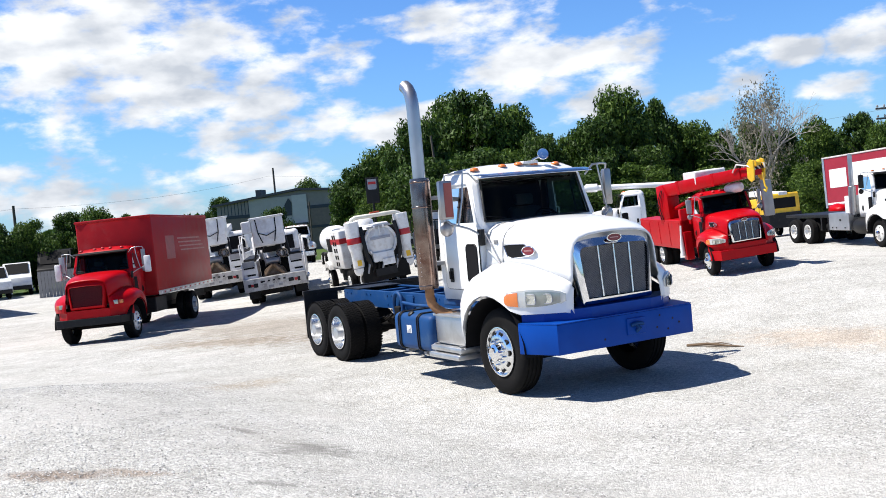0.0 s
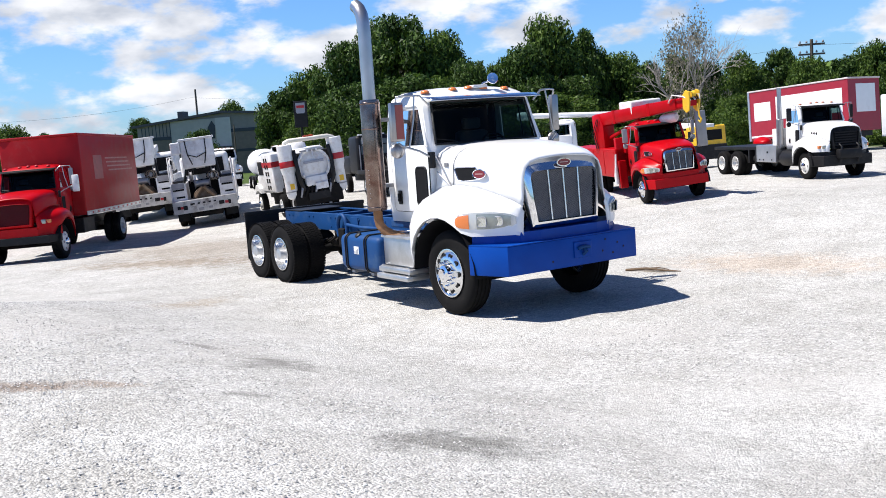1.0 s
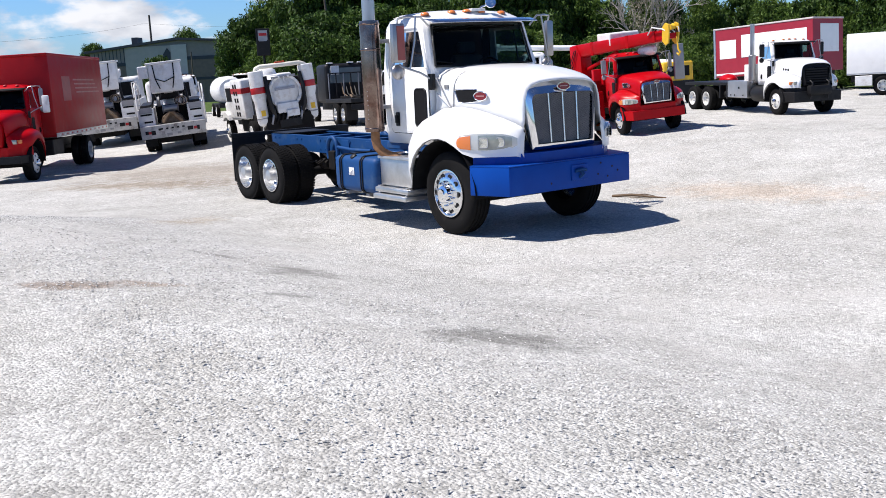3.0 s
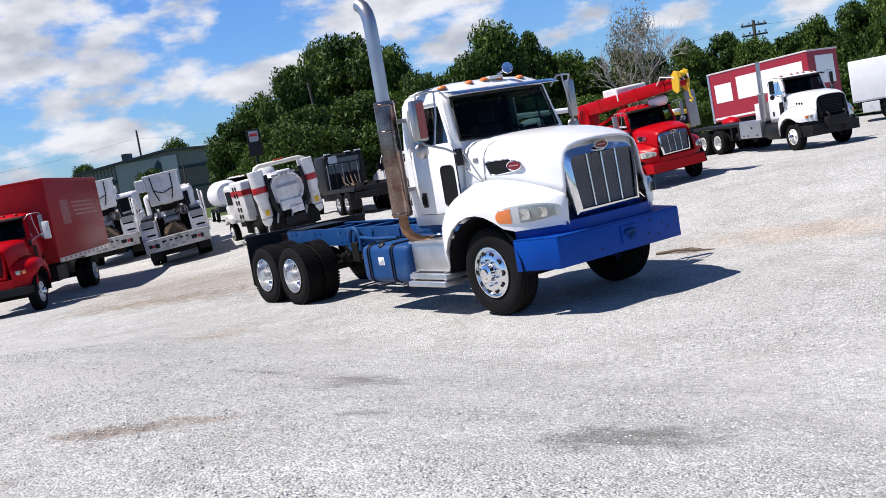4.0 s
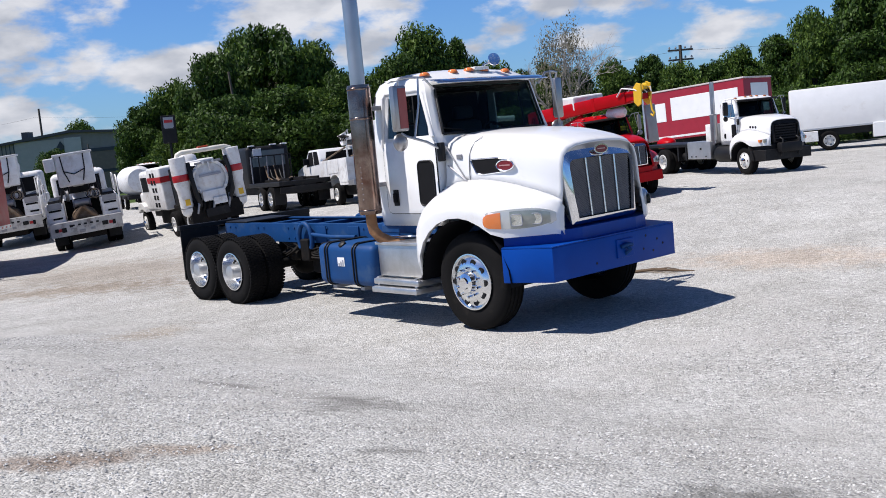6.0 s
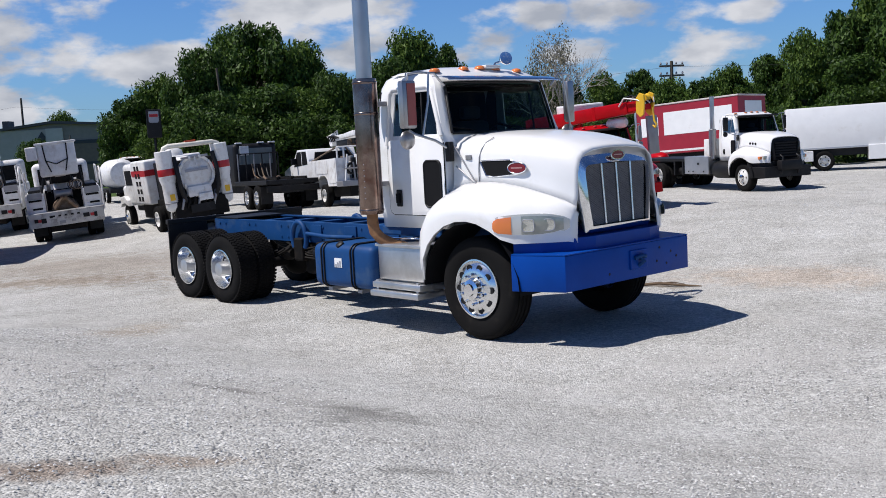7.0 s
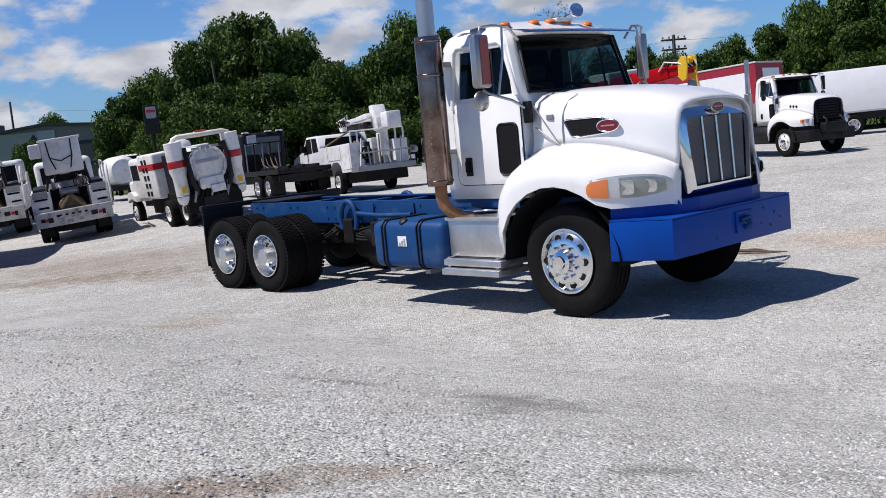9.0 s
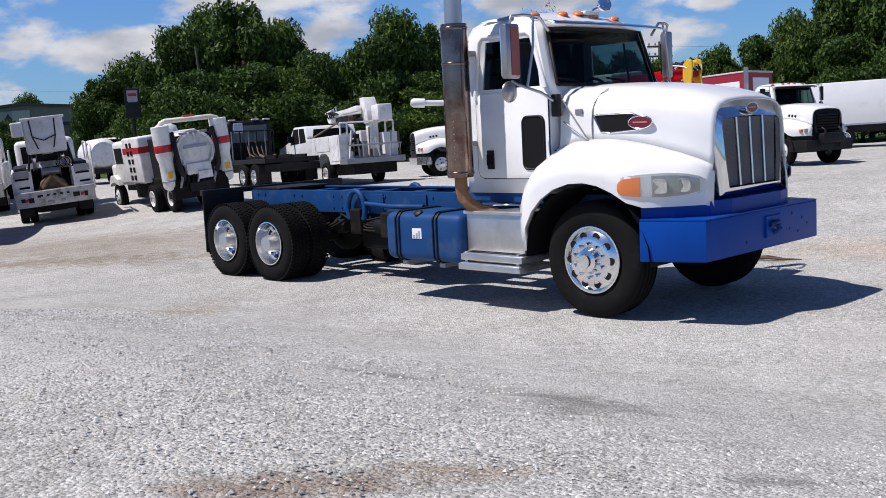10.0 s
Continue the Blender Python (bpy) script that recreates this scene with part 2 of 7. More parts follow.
def frame_of(d):
    d = Vector(d).normalized()
    a = Vector((0, 0, 1)) if abs(d.z) < 0.9 else Vector((1, 0, 0))
    u = d.cross(a).normalized()
    return u, d.cross(u)


def tube(bm, pts, r, seg=10, caps=True):
    """A round bar through pts; r is one radius or one for each point."""
    pts = [Vector(p) for p in pts]
    rs = r if isinstance(r, (list, tuple)) else [r] * len(pts)
    rings, u = [], None
    for i, p in enumerate(pts):
        d = (pts[min(i + 1, len(pts) - 1)] - pts[max(i - 1, 0)]).normalized()
        if u is None:
            u, w = frame_of(d)
        else:
            u = (u - d * u.dot(d)).normalized()
            w = d.cross(u)
        rings.append([bm.verts.new(p + rs[i] * (math.cos(2 * math.pi * k / seg) * u + math.sin(2 * math.pi * k / seg) * w)) for k in range(seg)])
    for a, b in zip(rings, rings[1:]):
        for k in range(seg):
            bm.faces.new((a[k], a[(k + 1) % seg], b[(k + 1) % seg], b[k]))
    if caps:
        bm.faces.new(rings[0][::-1])
        bm.faces.new(rings[-1])
    return bm


def tubed(*a, **k):
    return tube(bmesh.new(), *a, **k)


def lathe(bm, profile, origin, axis, seg=32, closed=False):
    """Turns a profile of (radius, height along axis) about an axis."""
    o, d = Vector(origin), Vector(axis).normalized()
    u, w = frame_of(d)
    rings = []
    for r, h in profile:
        if r < 1e-5:
            rings.append([bm.verts.new(o + d * h)])
        else:
            rings.append([bm.verts.new(o + d * h + r * (math.cos(2 * math.pi * k / seg) * u + math.sin(2 * math.pi * k / seg) * w)) for k in range(seg)])
    pairs = list(zip(rings, rings[1:])) + ([(rings[-1], rings[0])] if closed else [])
    for a, b in pairs:
        for k in range(seg):
            q = [a[k % len(a)], a[(k + 1) % len(a)], b[(k + 1) % len(b)], b[k % len(b)]]
            q = list(dict.fromkeys(q))
            if len(q) > 2:
                bm.faces.new(q)
    return bm


def lathed(*a, **k):
    return lathe(bmesh.new(), *a, **k)


def prism(bm, pts, a0, a1, axis="z", bev=0.0):
    """A flat outline pushed along an axis. pts lie in the plane of the two other axes (xy, xz or yz)."""
    def at(p, h):
        return {"z": (p[0], p[1], h), "y": (p[0], h, p[1]), "x": (h, p[0], p[1])}[axis]
    lo, hi = [bm.verts.new(at(p, a0)) for p in pts], [bm.verts.new(at(p, a1)) for p in pts]
    fs = [bm.faces.new(lo[::-1]), bm.faces.new(hi)]
    for k in range(len(pts)):
        j = (k + 1) % len(pts)
        fs.append(bm.faces.new((lo[k], lo[j], hi[j], hi[k])))
    if bev:
        bmesh.ops.bevel(bm, geom=list({e for f in fs for e in f.edges}), offset=bev, segments=2, affect="EDGES", profile=0.5)
    return bm


def prismed(*a, **k):
    return prism(bmesh.new(), *a, **k)


def round_rect(x0, x1, z0, z1, r, seg=5):
    out = []
    for cx, cz, a in ((x1 - r, z1 - r, 0), (x0 + r, z1 - r, 90), (x0 + r, z0 + r, 180), (x1 - r, z0 + r, 270)):
        out += [(cx + r * math.cos(radians(a + 90 * k / seg)), cz + r * math.sin(radians(a + 90 * k / seg))) for k in range(seg + 1)]
    return out


def ball(bm, c, r, seg=14, rings=8, squash=(1, 1, 1)):
    m = Matrix.Translation(c) @ Matrix.Diagonal((r * squash[0], r * squash[1], r * squash[2], 1))
    bmesh.ops.create_uvsphere(bm, u_segments=seg, v_segments=rings, radius=1.0, matrix=m)
    return bm


def sheet(bm, rows, close=False):
    """A skin over rows of points."""
    vs = [[bm.verts.new(p) for p in row] for row in rows]
    for a, b in zip(vs, vs[1:]):
        n = len(a)
        for k in range(n if close else n - 1):
            j = (k + 1) % n
            try:
                bm.faces.new((a[k], a[j], b[j], b[k]))
            except ValueError:
                pass
    return vs


def thicken(ob, t, offset=-1.0):
    mod = ob.modifiers.new("thickness", "SOLIDIFY")
    mod.thickness, mod.offset, mod.use_even_offset = t, offset, True
    return ob


def lerp(table, x):
    """Smooth look-up in rows of (x, values...)."""
    if x <= table[0][0]:
        return table[0][1:]
    for a, b in zip(table, table[1:]):
        if x <= b[0]:
            f = (x - a[0]) / (b[0] - a[0])
            return tuple(p + (q - p) * f for p, q in zip(a[1:], b[1:]))
    return table[-1][1:]


def smooth01(f):
    f = min(1.0, max(0.0, f))
    return f * f * (3 - 2 * f)


def ground_z(x, y):
    """The yard: level round the white truck, rising towards the walker, falling away behind."""
    rise = 0.75 * smooth01((-y - 1.8) / 5.2) * smooth01((x + 9.0) / 8.0) * smooth01((60 - x) / 30)
    back = -0.45 * smooth01((-x - 7.5) / 14)
    left = 0.55 * smooth01((y - 2.2) / 8.0) * smooth01((60 + x) / 25) * (1 - smooth01((y - 22) / 22))
    return rise + back + left


def heading(x, y, dx, dy, scale=1.0):
    """The pose of a vehicle on the yard whose own x axis points along (dx, dy), its front axle at (x, y)."""
    d = Vector((dx, dy, 0)).normalized()
    s = Vector((-d.y, d.x, 0))
    a, b = Vector((x, y, 0)), Vector((x, y, 0)) - 5 * d
    a.z, b.z = ground_z(a.x, a.y), ground_z(b.x, b.y)
    l, r = a + s, a - s
    ahead = (a - b).normalized()
    side = Vector((2 * s.x, 2 * s.y, ground_z(l.x, l.y) - ground_z(r.x, r.y))).normalized()
    up = ahead.cross(side).normalized()
    side = up.cross(ahead)
    m = Matrix((ahead, side, up)).transposed().to_4x4()
    return Matrix.Translation(a) @ m @ Matrix.Scale(scale, 4)

# ---------------------------------------------------------------- wheels


def tyre_mesh(r, w, side, ribbed=True, seg=44):
    """A tyre about the y axis, its outer face at y = 0 towards side."""
    s = side
    ri = r * 0.565
    prof = [(ri, -0.02), (ri + 0.03, 0.0), (r * 0.80, 0.012), (r * 0.93, 0.0), (r * 0.985, -0.025), (r, -0.05),
            (r, -w + 0.05), (r * 0.985, -w + 0.025), (r * 0.93, -w), (r * 0.80, -w - 0.012), (ri + 0.03, -w), (ri, -w + 0.02)]
    if ribbed:
        grooved = []
        for k in range(4):   # ribs of a steer tyre
            c = -w * (k + 1) / 5
            grooved += [(r, c + 0.012), (r - 0.012, c + 0.008), (r - 0.012, c - 0.008), (r, c - 0.012)]
        prof = prof[:6] + grooved + prof[6:]
    return lathed(prof, (0, 0, 0), (0, s, 0), seg=seg, closed=True)


def tread_mesh(r, w, s, lugs):
    """The many small blocks of a drive tyre's tread."""
    bm = bmesh.new()
    for k in range(lugs):
        for row in range(5):
            a = 2 * math.pi * (k + 0.5 * (row % 2)) / lugs
            c = -w * (row + 0.5) / 5
            m = Matrix.Rotation(a, 4, "Y") @ Matrix.Translation((0, s * c, r - 0.001)) @ Matrix.Rotation(0.35 * (1 if row % 2 else -1), 4, "Z")
            bmesh.ops.create_cube(bm, size=1.0, matrix=m @ Matrix.Diagonal((2 * math.pi * r / lugs * 0.68, w / 5 * 0.88, 0.020, 1)))
    return bm


NUT = []


def nut_mesh():
    if not NUT:
        bm = lathed([(0.017, 0), (0.017, 0.028), (0.011, 0.045), (0, 0.048)], (0, 0, 0), (0, 1, 0), seg=6)
        me = bpy.data.meshes.new("lug_nut")
        bm.to_mesh(me); bm.free()
        me.materials.append(CHROME)
        NUT.append(me)
    return NUT[0]


def wheel(parent, x, y, side, r=0.52, w=0.27, kind="steer", fine=False, rim=None, steer=0.0):
    """A wheel with its outer face at y. kind: steer (hub out), drive (deep dish) or inner (tyre of a dual alone)."""
    rim = rim or ALLOY
    R = r * 0.575
    s = side
    if kind == "inner":
        bm = lathed([(R, 0), (R * 0.9, -0.02), (R * 0.88, -w)], (0, 0, 0), (0, s, 0), seg=24)
    elif kind == "steer":
        bm = lathed([(R * 0.93, -0.10), (R, 0.0), (R * 1.0, 0.014), (R * 0.955, 0.016), (R * 0.93, -0.012), (R * 0.88, -0.002), (R * 0.74, 0.028), (R * 0.60, 0.040), (R * 0.40, 0.042), (R * 0.38, 0.05)],
                    (0, 0, 0), (0, s, 0), seg=40)
    else:
        bm = lathed([(R * 0.93, -0.20), (R, 0.0), (R * 1.0, 0.014), (R * 0.955, 0.016), (R * 0.93, -0.012), (R * 0.90, -0.10), (R * 0.82, -0.135), (R * 0.60, -0.145), (R * 0.40, -0.14), (R * 0.38, -0.13)],
                    (0, 0, 0), (0, s, 0), seg=40)
    ob = part("wheel", bm, rim, parent, smooth=40)
    ob.matrix_basis = Matrix.Translation((x, y, r)) @ Matrix.Rotation(steer, 4, "Z")
    blocks = fine and kind != "steer"
    part("tyre", tyre_mesh(r, w, s, not blocks and kind != "inner", 44 if fine else 28), RUBBER, ob, smooth=50)
    if blocks:
        tagged(part("tread", tread_mesh(r, w, s, 60), RUBBER, ob), kind="stuff")
    if kind == "inner":
        return ob
    face = 0.042 if kind == "steer" else -0.14
    if kind == "steer":
        hub = lathed([(R * 0.40, 0.03), (R * 0.36, 0.075), (R * 0.34, 0.10), (R * 0.22, 0.115), (R * 0.20, 0.135), (0, 0.14)], (0, 0, 0), (0, s, 0), seg=24)
    else:
        hub = lathed([(R * 0.42, -0.14), (R * 0.40, -0.06), (R * 0.36, 0.02), (R * 0.34, 0.055), (R * 0.1, 0.065), (0, 0.065)], (0, 0, 0), (0, s, 0), seg=24)
    part("hub_cap", hub, CHROME if kind == "steer" else DIAMOND, ob, smooth=35)
    if fine:
        rr = R * 0.74
        for k in range(10):
            a = 2 * math.pi * k / 10
            c = (rr * math.cos(a), s * (0.0285 if kind == "steer" else -0.138), rr * math.sin(a))
            h = part("hand_hole", lathed([(0.0, 0.002), (0.031, 0.002), (0.034, 0.007), (0.037, 0.0)], (0, 0, 0), (0, s, 0), seg=12), BLACK, ob)
            h.matrix_basis = Matrix.Translation(c)
            nt = new("lug_nut", nut_mesh())
            nt.parent = ob
            b = a + math.pi / 10
            nt.matrix_basis = Matrix.Translation((R * 0.50 * math.cos(b), s * (face - 0.004), R * 0.50 * math.sin(b))) @ (Matrix.Identity(4) if s > 0 else Matrix.Rotation(math.pi, 4, "Z"))
    else:
        for k in range(5):
            a = 2 * math.pi * k / 5
            h = part("hand_hole", lathed([(0.0, 0.002), (0.035, 0.002)], (0, 0, 0), (0, s, 0), seg=8), BLACK, ob)
            h.matrix_basis = Matrix.Translation((R * 0.72 * math.cos(a), s * (0.034 if kind == "steer" else -0.136), R * 0.72 * math.sin(a)))
    return ob


# ---------------------------------------------------------------- the cab of a bonneted truck

HOOD = [  # x, half width, top, crown of the fender, outer edge of the fender
    (-0.74, 0.88, 2.14, 1.20, 1.19), (-0.68, 0.88, 2.14, 1.32, 1.22), (-0.58, 0.88, 2.14, 1.43, 1.24), (-0.46, 0.88, 2.14, 1.50, 1.245), (-0.30, 0.86, 2.135, 1.545, 1.25),
    (-0.12, 0.84, 2.13, 1.565, 1.25), (0.05, 0.82, 2.12, 1.565, 1.25), (0.20, 0.80, 2.105, 1.55, 1.245), (0.35, 0.775, 2.09, 1.525, 1.235),
    (0.48, 0.75, 2.07, 1.495, 1.20), (0.60, 0.725, 2.05, 1.46, 1.135), (0.72, 0.695, 2.025, 1.425, 1.045), (0.82, 0.67, 2.00, 1.39, 0.95), (0.90, 0.645, 1.975, 1.36, 0.86), (0.96, 0.625, 1.95, 1.33, 0.76), (1.00, 0.61, 1.92, 1.31, 0.66),
]


def arch(x):
    if x > 0.50:
        return 1.045
    return 0.52 + math.sqrt(max(0.0, 0.745 ** 2 - x * x))


def hood_half(x, w, zt, zc, yo):
    zv = zc + 0.05
    a = [(x, 0, zt), (x, 0.3 * w, zt - 0.004), (x, 0.6 * w, zt - 0.018), (x, 0.82 * w, zt - 0.05), (x, 0.94 * w, zt - 0.11), (x, w, zt - 0.22),
         (x, w + 0.012, (zt - 0.22) * 0.6 + zv * 0.4), (x, w + 0.02, (zt - 0.22) * 0.25 + zv * 0.75), (x, w + 0.04, zv)]
    ze = min(arch(x), zc - 0.10)
    d = yo - w
    b = [(x, w + 0.04, zv), (x, w + 0.14 * d + 0.04, zc + 0.018), (x, w + 0.42 * d, zc - 0.012), (x, w + 0.68 * d, zc - 0.055), (x, w + 0.88 * d, zc - 0.115), (x, yo, max(ze + 0.05, zc - 0.20)),
         (x, yo + 0.006, (max(ze + 0.05, zc - 0.20) + ze) / 2), (x, yo, ze), (x, yo - 0.04, ze + 0.004)]
    return a, b


CAB = [  # z, rear, front, half width, window's rear edge, window's front edge
    (1.12, -1.75, -0.50, 0.92, -1.42, -0.66), (1.35, -1.75, -0.50, 0.94, -1.42, -0.66), (2.00, -1.75, -0.52, 0.94, -1.42, -0.66), (2.15, -1.75, -0.55, 0.932, -1.42, -0.67),
    (2.62, -1.73, -0.68, 0.885, -1.40, -0.76), (2.70, -1.72, -0.70, 0.872, -1.40, -0.78), (2.79, -1.68, -0.80, 0.83, -1.38, -0.84), (2.86, -1.60, -0.92, 0.72, -1.34, -0.94), (2.895, -1.42, -1.05, 0.45, -1.28, -1.08)]


def cab_ring(z, xr, xf, w, xa, xb):
    r, q = 0.13, 0.10
    half = [(xr, 0.0), (xr, 0.5 * w), (xr, w - r), (xr + 0.3 * r, w - 0.3 * r), (xr + r, w), (xa, w), (xb, w), (xf - q * 0.4, w - 0.005), (xf - 0.02, w - 0.05), (xf, w - q), (xf + 0.045, 0.5 * w), (xf + 0.06, 0.0)]
    right = [(x, -y, z) for x, y in half]
    left = [(x, y, z) for x, y in half[-2:0:-1]]
    return right + left, len(half)


def build_cab(root, paint):
    rings = [cab_ring(*row)[0] for row in CAB]
    h = cab_ring(*CAB[0])[1]
    n = len(rings[0])
    bm = bmesh.new()
    vs = [[bm.verts.new(p) for p in ring] for ring in rings]
    panes = {"windscreen": [], "door_window": [], "rear_window": []}

    def mirror_k(k):
        return n - 1 - k
    for i in range(len(vs) - 1):
        for k in range(n):
            j = (k + 1) % n
            lo = k if k < h - 1 else mirror_k(k)
            if i in (3, 4) and lo in (9, 10):
                panes["windscreen"].append((i, k)); continue
            if i == 3 and lo == 5:
                panes["door_window"].append((i, k)); continue
            if i == 3 and lo == 0:
                panes["rear_window"].append((i, k)); continue
            bm.faces.new((vs[i][k], vs[i][j], vs[i + 1][j], vs[i + 1][k]))
    bm.faces.new(vs[-1])
    cab = part("cab", bm, paint, root, smooth=38)
    thicken(cab, 0.03)
    c = Vector((-1.15, 0, 2.2))

    def inward(p):
        p = Vector(p)
        d = Vector((c.x - p.x, c.y - p.y, 0)).normalized()
        return p + d * 0.012
    for name, quads in panes.items():
        for side in ((0,) if name != "door_window" else (-1, 1)):
            bmg = bmesh.new()
            for i, k in quads:
                if side and (rings[i][k][1] > 0) != (side > 0):
                    continue
                j = (k + 1) % n
                bmg.faces.new([bmg.verts.new(inward(p)) for p in (rings[i][k], rings[i][j], rings[i + 1][j], rings[i + 1][k])])
            bmesh.ops.remove_doubles(bmg, verts=bmg.verts, dist=0.002)
            g = part(name, bmg, GLASS if name != "windscreen" else DARKGLASS, root, smooth=30)
            g.visible_shadow = False
    # black rubber round the windscreen
    pts = []
    for row, rev in ((rings[3], False), (rings[5], True)):
        idx = [9, 10, 11, 12, 13]
        line = [row[k] for k in idx]
        pts += line[::-1] if rev else line
    part("windscreen_seal", tubed([Vector(p) + Vector((0.012, 0, 0)) for p in pts + pts[:1]], 0.016, 6, False), BLACK, root, smooth=60)
    # cabin: floor, dash, wheel, seats
    part("cab_floor", boxed(-1.70, -0.52, -0.88, 0.88, 1.16, 1.22), DARK, root)
    part("headliner", boxed(-1.62, -0.86, -0.80, 0.80, 2.66, 2.69), DARK, root)
    part("rear_trim", boxed(-1.695, -1.665, -0.86, 0.86, 1.22, 2.66), DARK, root)
    for s in (-1, 1):
        part("door_trim", boxed(-1.64, -0.62, min(0.885 * s, 0.905 * s), max(0.885 * s, 0.905 * s), 1.25, 2.06), DARK, root)
        part("pillar_trim", boxed(-1.66, -1.50, min(0.835 * s, 0.855 * s), max(0.835 * s, 0.855 * s), 2.06, 2.66), DARK, root)
        part("vent_post", tubed([(-0.92, 0.915 * s, 2.10), (-0.97, 0.865 * s, 2.66)], 0.012, 6), BLACK, root)
    part("dashboard", boxed(-0.80, -0.57, -0.86, 0.86, 1.55, 2.10, 0.04), DARK, root, smooth=40)
    for y in (-0.47, 0.47):
        seat = part("seat", boxed(-1.62, -1.10, y - 0.27, y + 0.27, 1.45, 1.62, 0.05), SEATGREY, root, smooth=40)
        part("backrest", boxed(-1.66, -1.50, y - 0.27, y + 0.27, 1.60, 2.30, 0.06), SEATGREY, seat, smooth=40)
        part("headrest", boxed(-1.64, -1.53, y - 0.15, y + 0.15, 2.32, 2.48, 0.04), SEATGREY, seat, smooth=40)
    bm = bmesh.new()
    u = Vector((-0.5, 0, 0.866))
    ring = [Vector((-0.98, 0.47, 2.05)) + 0.22 * (math.cos(a) * Vector((0, 1, 0)) + math.sin(a) * u) for a in (2 * math.pi * k / 20 for k in range(21))]
    tube(bm, ring, 0.016, 6, False)
    tube(bm, [(-0.98, 0.47, 2.05), (-0.76, 0.47, 1.85)], 0.025, 6)
    part("steering_wheel", bm, DARK, root, smooth=60)
    return cab


def build_doors(root, paint):
    for s in (-1, 1):
        y0, y1 = 0.938 * s, 0.952 * s
        door = part("door", prismed(round_rect(-1.50, -0.565, 1.27, 2.105, 0.07), y0, y1, "y", 0.004), paint, root, smooth=35)
        # upper frame of the door
        line = [(-1.50, y1, 2.05), (-1.50, 0.935 * s, 2.2), (-1.485, 0.885 * s + 0.006 * s, 2.62), (-1.44, 0.875 * s, 2.675), (-0.86, 0.875 * s, 2.675), (-0.79, 0.886 * s, 2.63), (-0.60, 0.94 * s, 2.13)]
        part("window_frame", tubed(line, 0.024, 8), paint, door, smooth=60)
        seam = [(-1.50, 2.06), (-1.50, 1.34), (-1.48, 1.29), (-1.43, 1.268), (-0.64, 1.268), (-0.585, 1.29), (-0.565, 1.34), (-0.565, 2.06)]
        part("door_seam", tubed([(x, 0.946 * s, z) for x, z in seam], 0.007, 5, False), BLACK, door)
        vent = part("lower_window", prismed(round_rect(-0.885, -0.625, 1.365, 1.86, 0.055), 0.944 * s, 0.958 * s, "y"), DARK, door, "dark lower door window", smooth=40)
        part("window_seal", tubed([(x, 0.955 * s, z) for x, z in round_rect(-0.89, -0.62, 1.36, 1.865, 0.06) + round_rect(-0.89, -0.62, 1.36, 1.865, 0.06)[:1]], 0.012, 6, False), BLACK, vent, smooth=60)
        hd = part("handle_plate", boxed(-1.37, -1.275, min(y1, 0.968 * s), max(y1, 0.968 * s), 1.36, 1.55, 0.01), BLACK, door, "black door handle")
        part("grip", boxed(-1.36, -1.30, min(0.966 * s, 0.985 * s), max(0.966 * s, 0.985 * s), 1.40, 1.51, 0.006), DARK, hd)
        part("hinge", boxed(-0.50, -0.42, min(0.925 * s, 0.99 * s), max(0.925 * s, 0.99 * s), 1.85, 2.06, 0.012), BLACK, root, smooth=40)
        part("hinge", boxed(-0.50, -0.44, min(0.925 * s, 0.965 * s), max(0.925 * s, 0.965 * s), 1.42, 1.54, 0.01), BLACK, root, smooth=40)


INTAKE = [(-0.10, 1.835), (-0.07, 1.845), (0.28, 1.845), (0.42, 1.79), (0.38, 1.70), (0.08, 1.675), (-0.02, 1.69)]


def hood_side(x, z):
    """How far the hood's flank stands from the middle line."""
    return 0.850 - 0.137 * x + 0.09 * (1.77 - z)


def build_hood(root, paint, vents="oval"):
    rows = []
    for r in HOOD:
        if r[0] < -0.47:
            continue
        a, _ = hood_half(*r)
        rows.append([(x, -y, z) for x, y, z in a[::-1]] + [(x, y, z) for x, y, z in a[1:]])
    bm = bmesh.new()
    sheet(bm, rows)
    hood = part("hood", bm, paint, root, smooth=50)
    thicken(hood, 0.012, 1.0)
    for s in (-1, 1):
        bm = bmesh.new()
        sheet(bm, [[(x, s * y, z) for x, y, z in hood_half(*r)[1]] for r in HOOD])
        f = part("fender", bm, paint, root, smooth=50)
        thicken(f, 0.014, 1.0)
        # dark wheel well
        bm = bmesh.new()
        well = [(0.70 * math.cos(a), 0.52 + 0.70 * math.sin(a)) for a in (math.pi * k / 12 for k in range(0, 13))]
        sheet(bm, [[(x, s * 0.62, z) for x, z in well], [(x, s * 1.20, z) for x, z in well]])
        part("wheel_well", bm, DARK, root, smooth=40)
        if vents == "round":
            for k in range(3):
                part("hood_vent", lathed([(0.0, 0.012), (0.040, 0.012), (0.048, 0.0)], (0.10 + 0.13 * k, s * hood_side(0.10 + 0.13 * k, 1.73), 1.73 - 0.01 * k), (0.136, s * 0.99, 0), seg=14), DARK, root)
        if vents != "oval":
            continue
        # side intake with an oval badge
        bm = prismed(INTAKE, -0.03, 0.006, "y")
        for v in bm.verts:
            v.co.y = s * (v.co.y + hood_side(v.co.x, v.co.z))
        vent = part("side_intake", bm, DARK, root)
        part("intake_rim", tubed([(x, s * (hood_side(x, z) + 0.006), z) for x, z in INTAKE + INTAKE[:1]], 0.009, 6, False), CHROME, vent, smooth=60)
        oval(vent, (0.37, s * (hood_side(0.37, 1.762) + 0.004), 1.762), (0.136, s * 0.99, 0), 0.115, 0.056)
    return hood


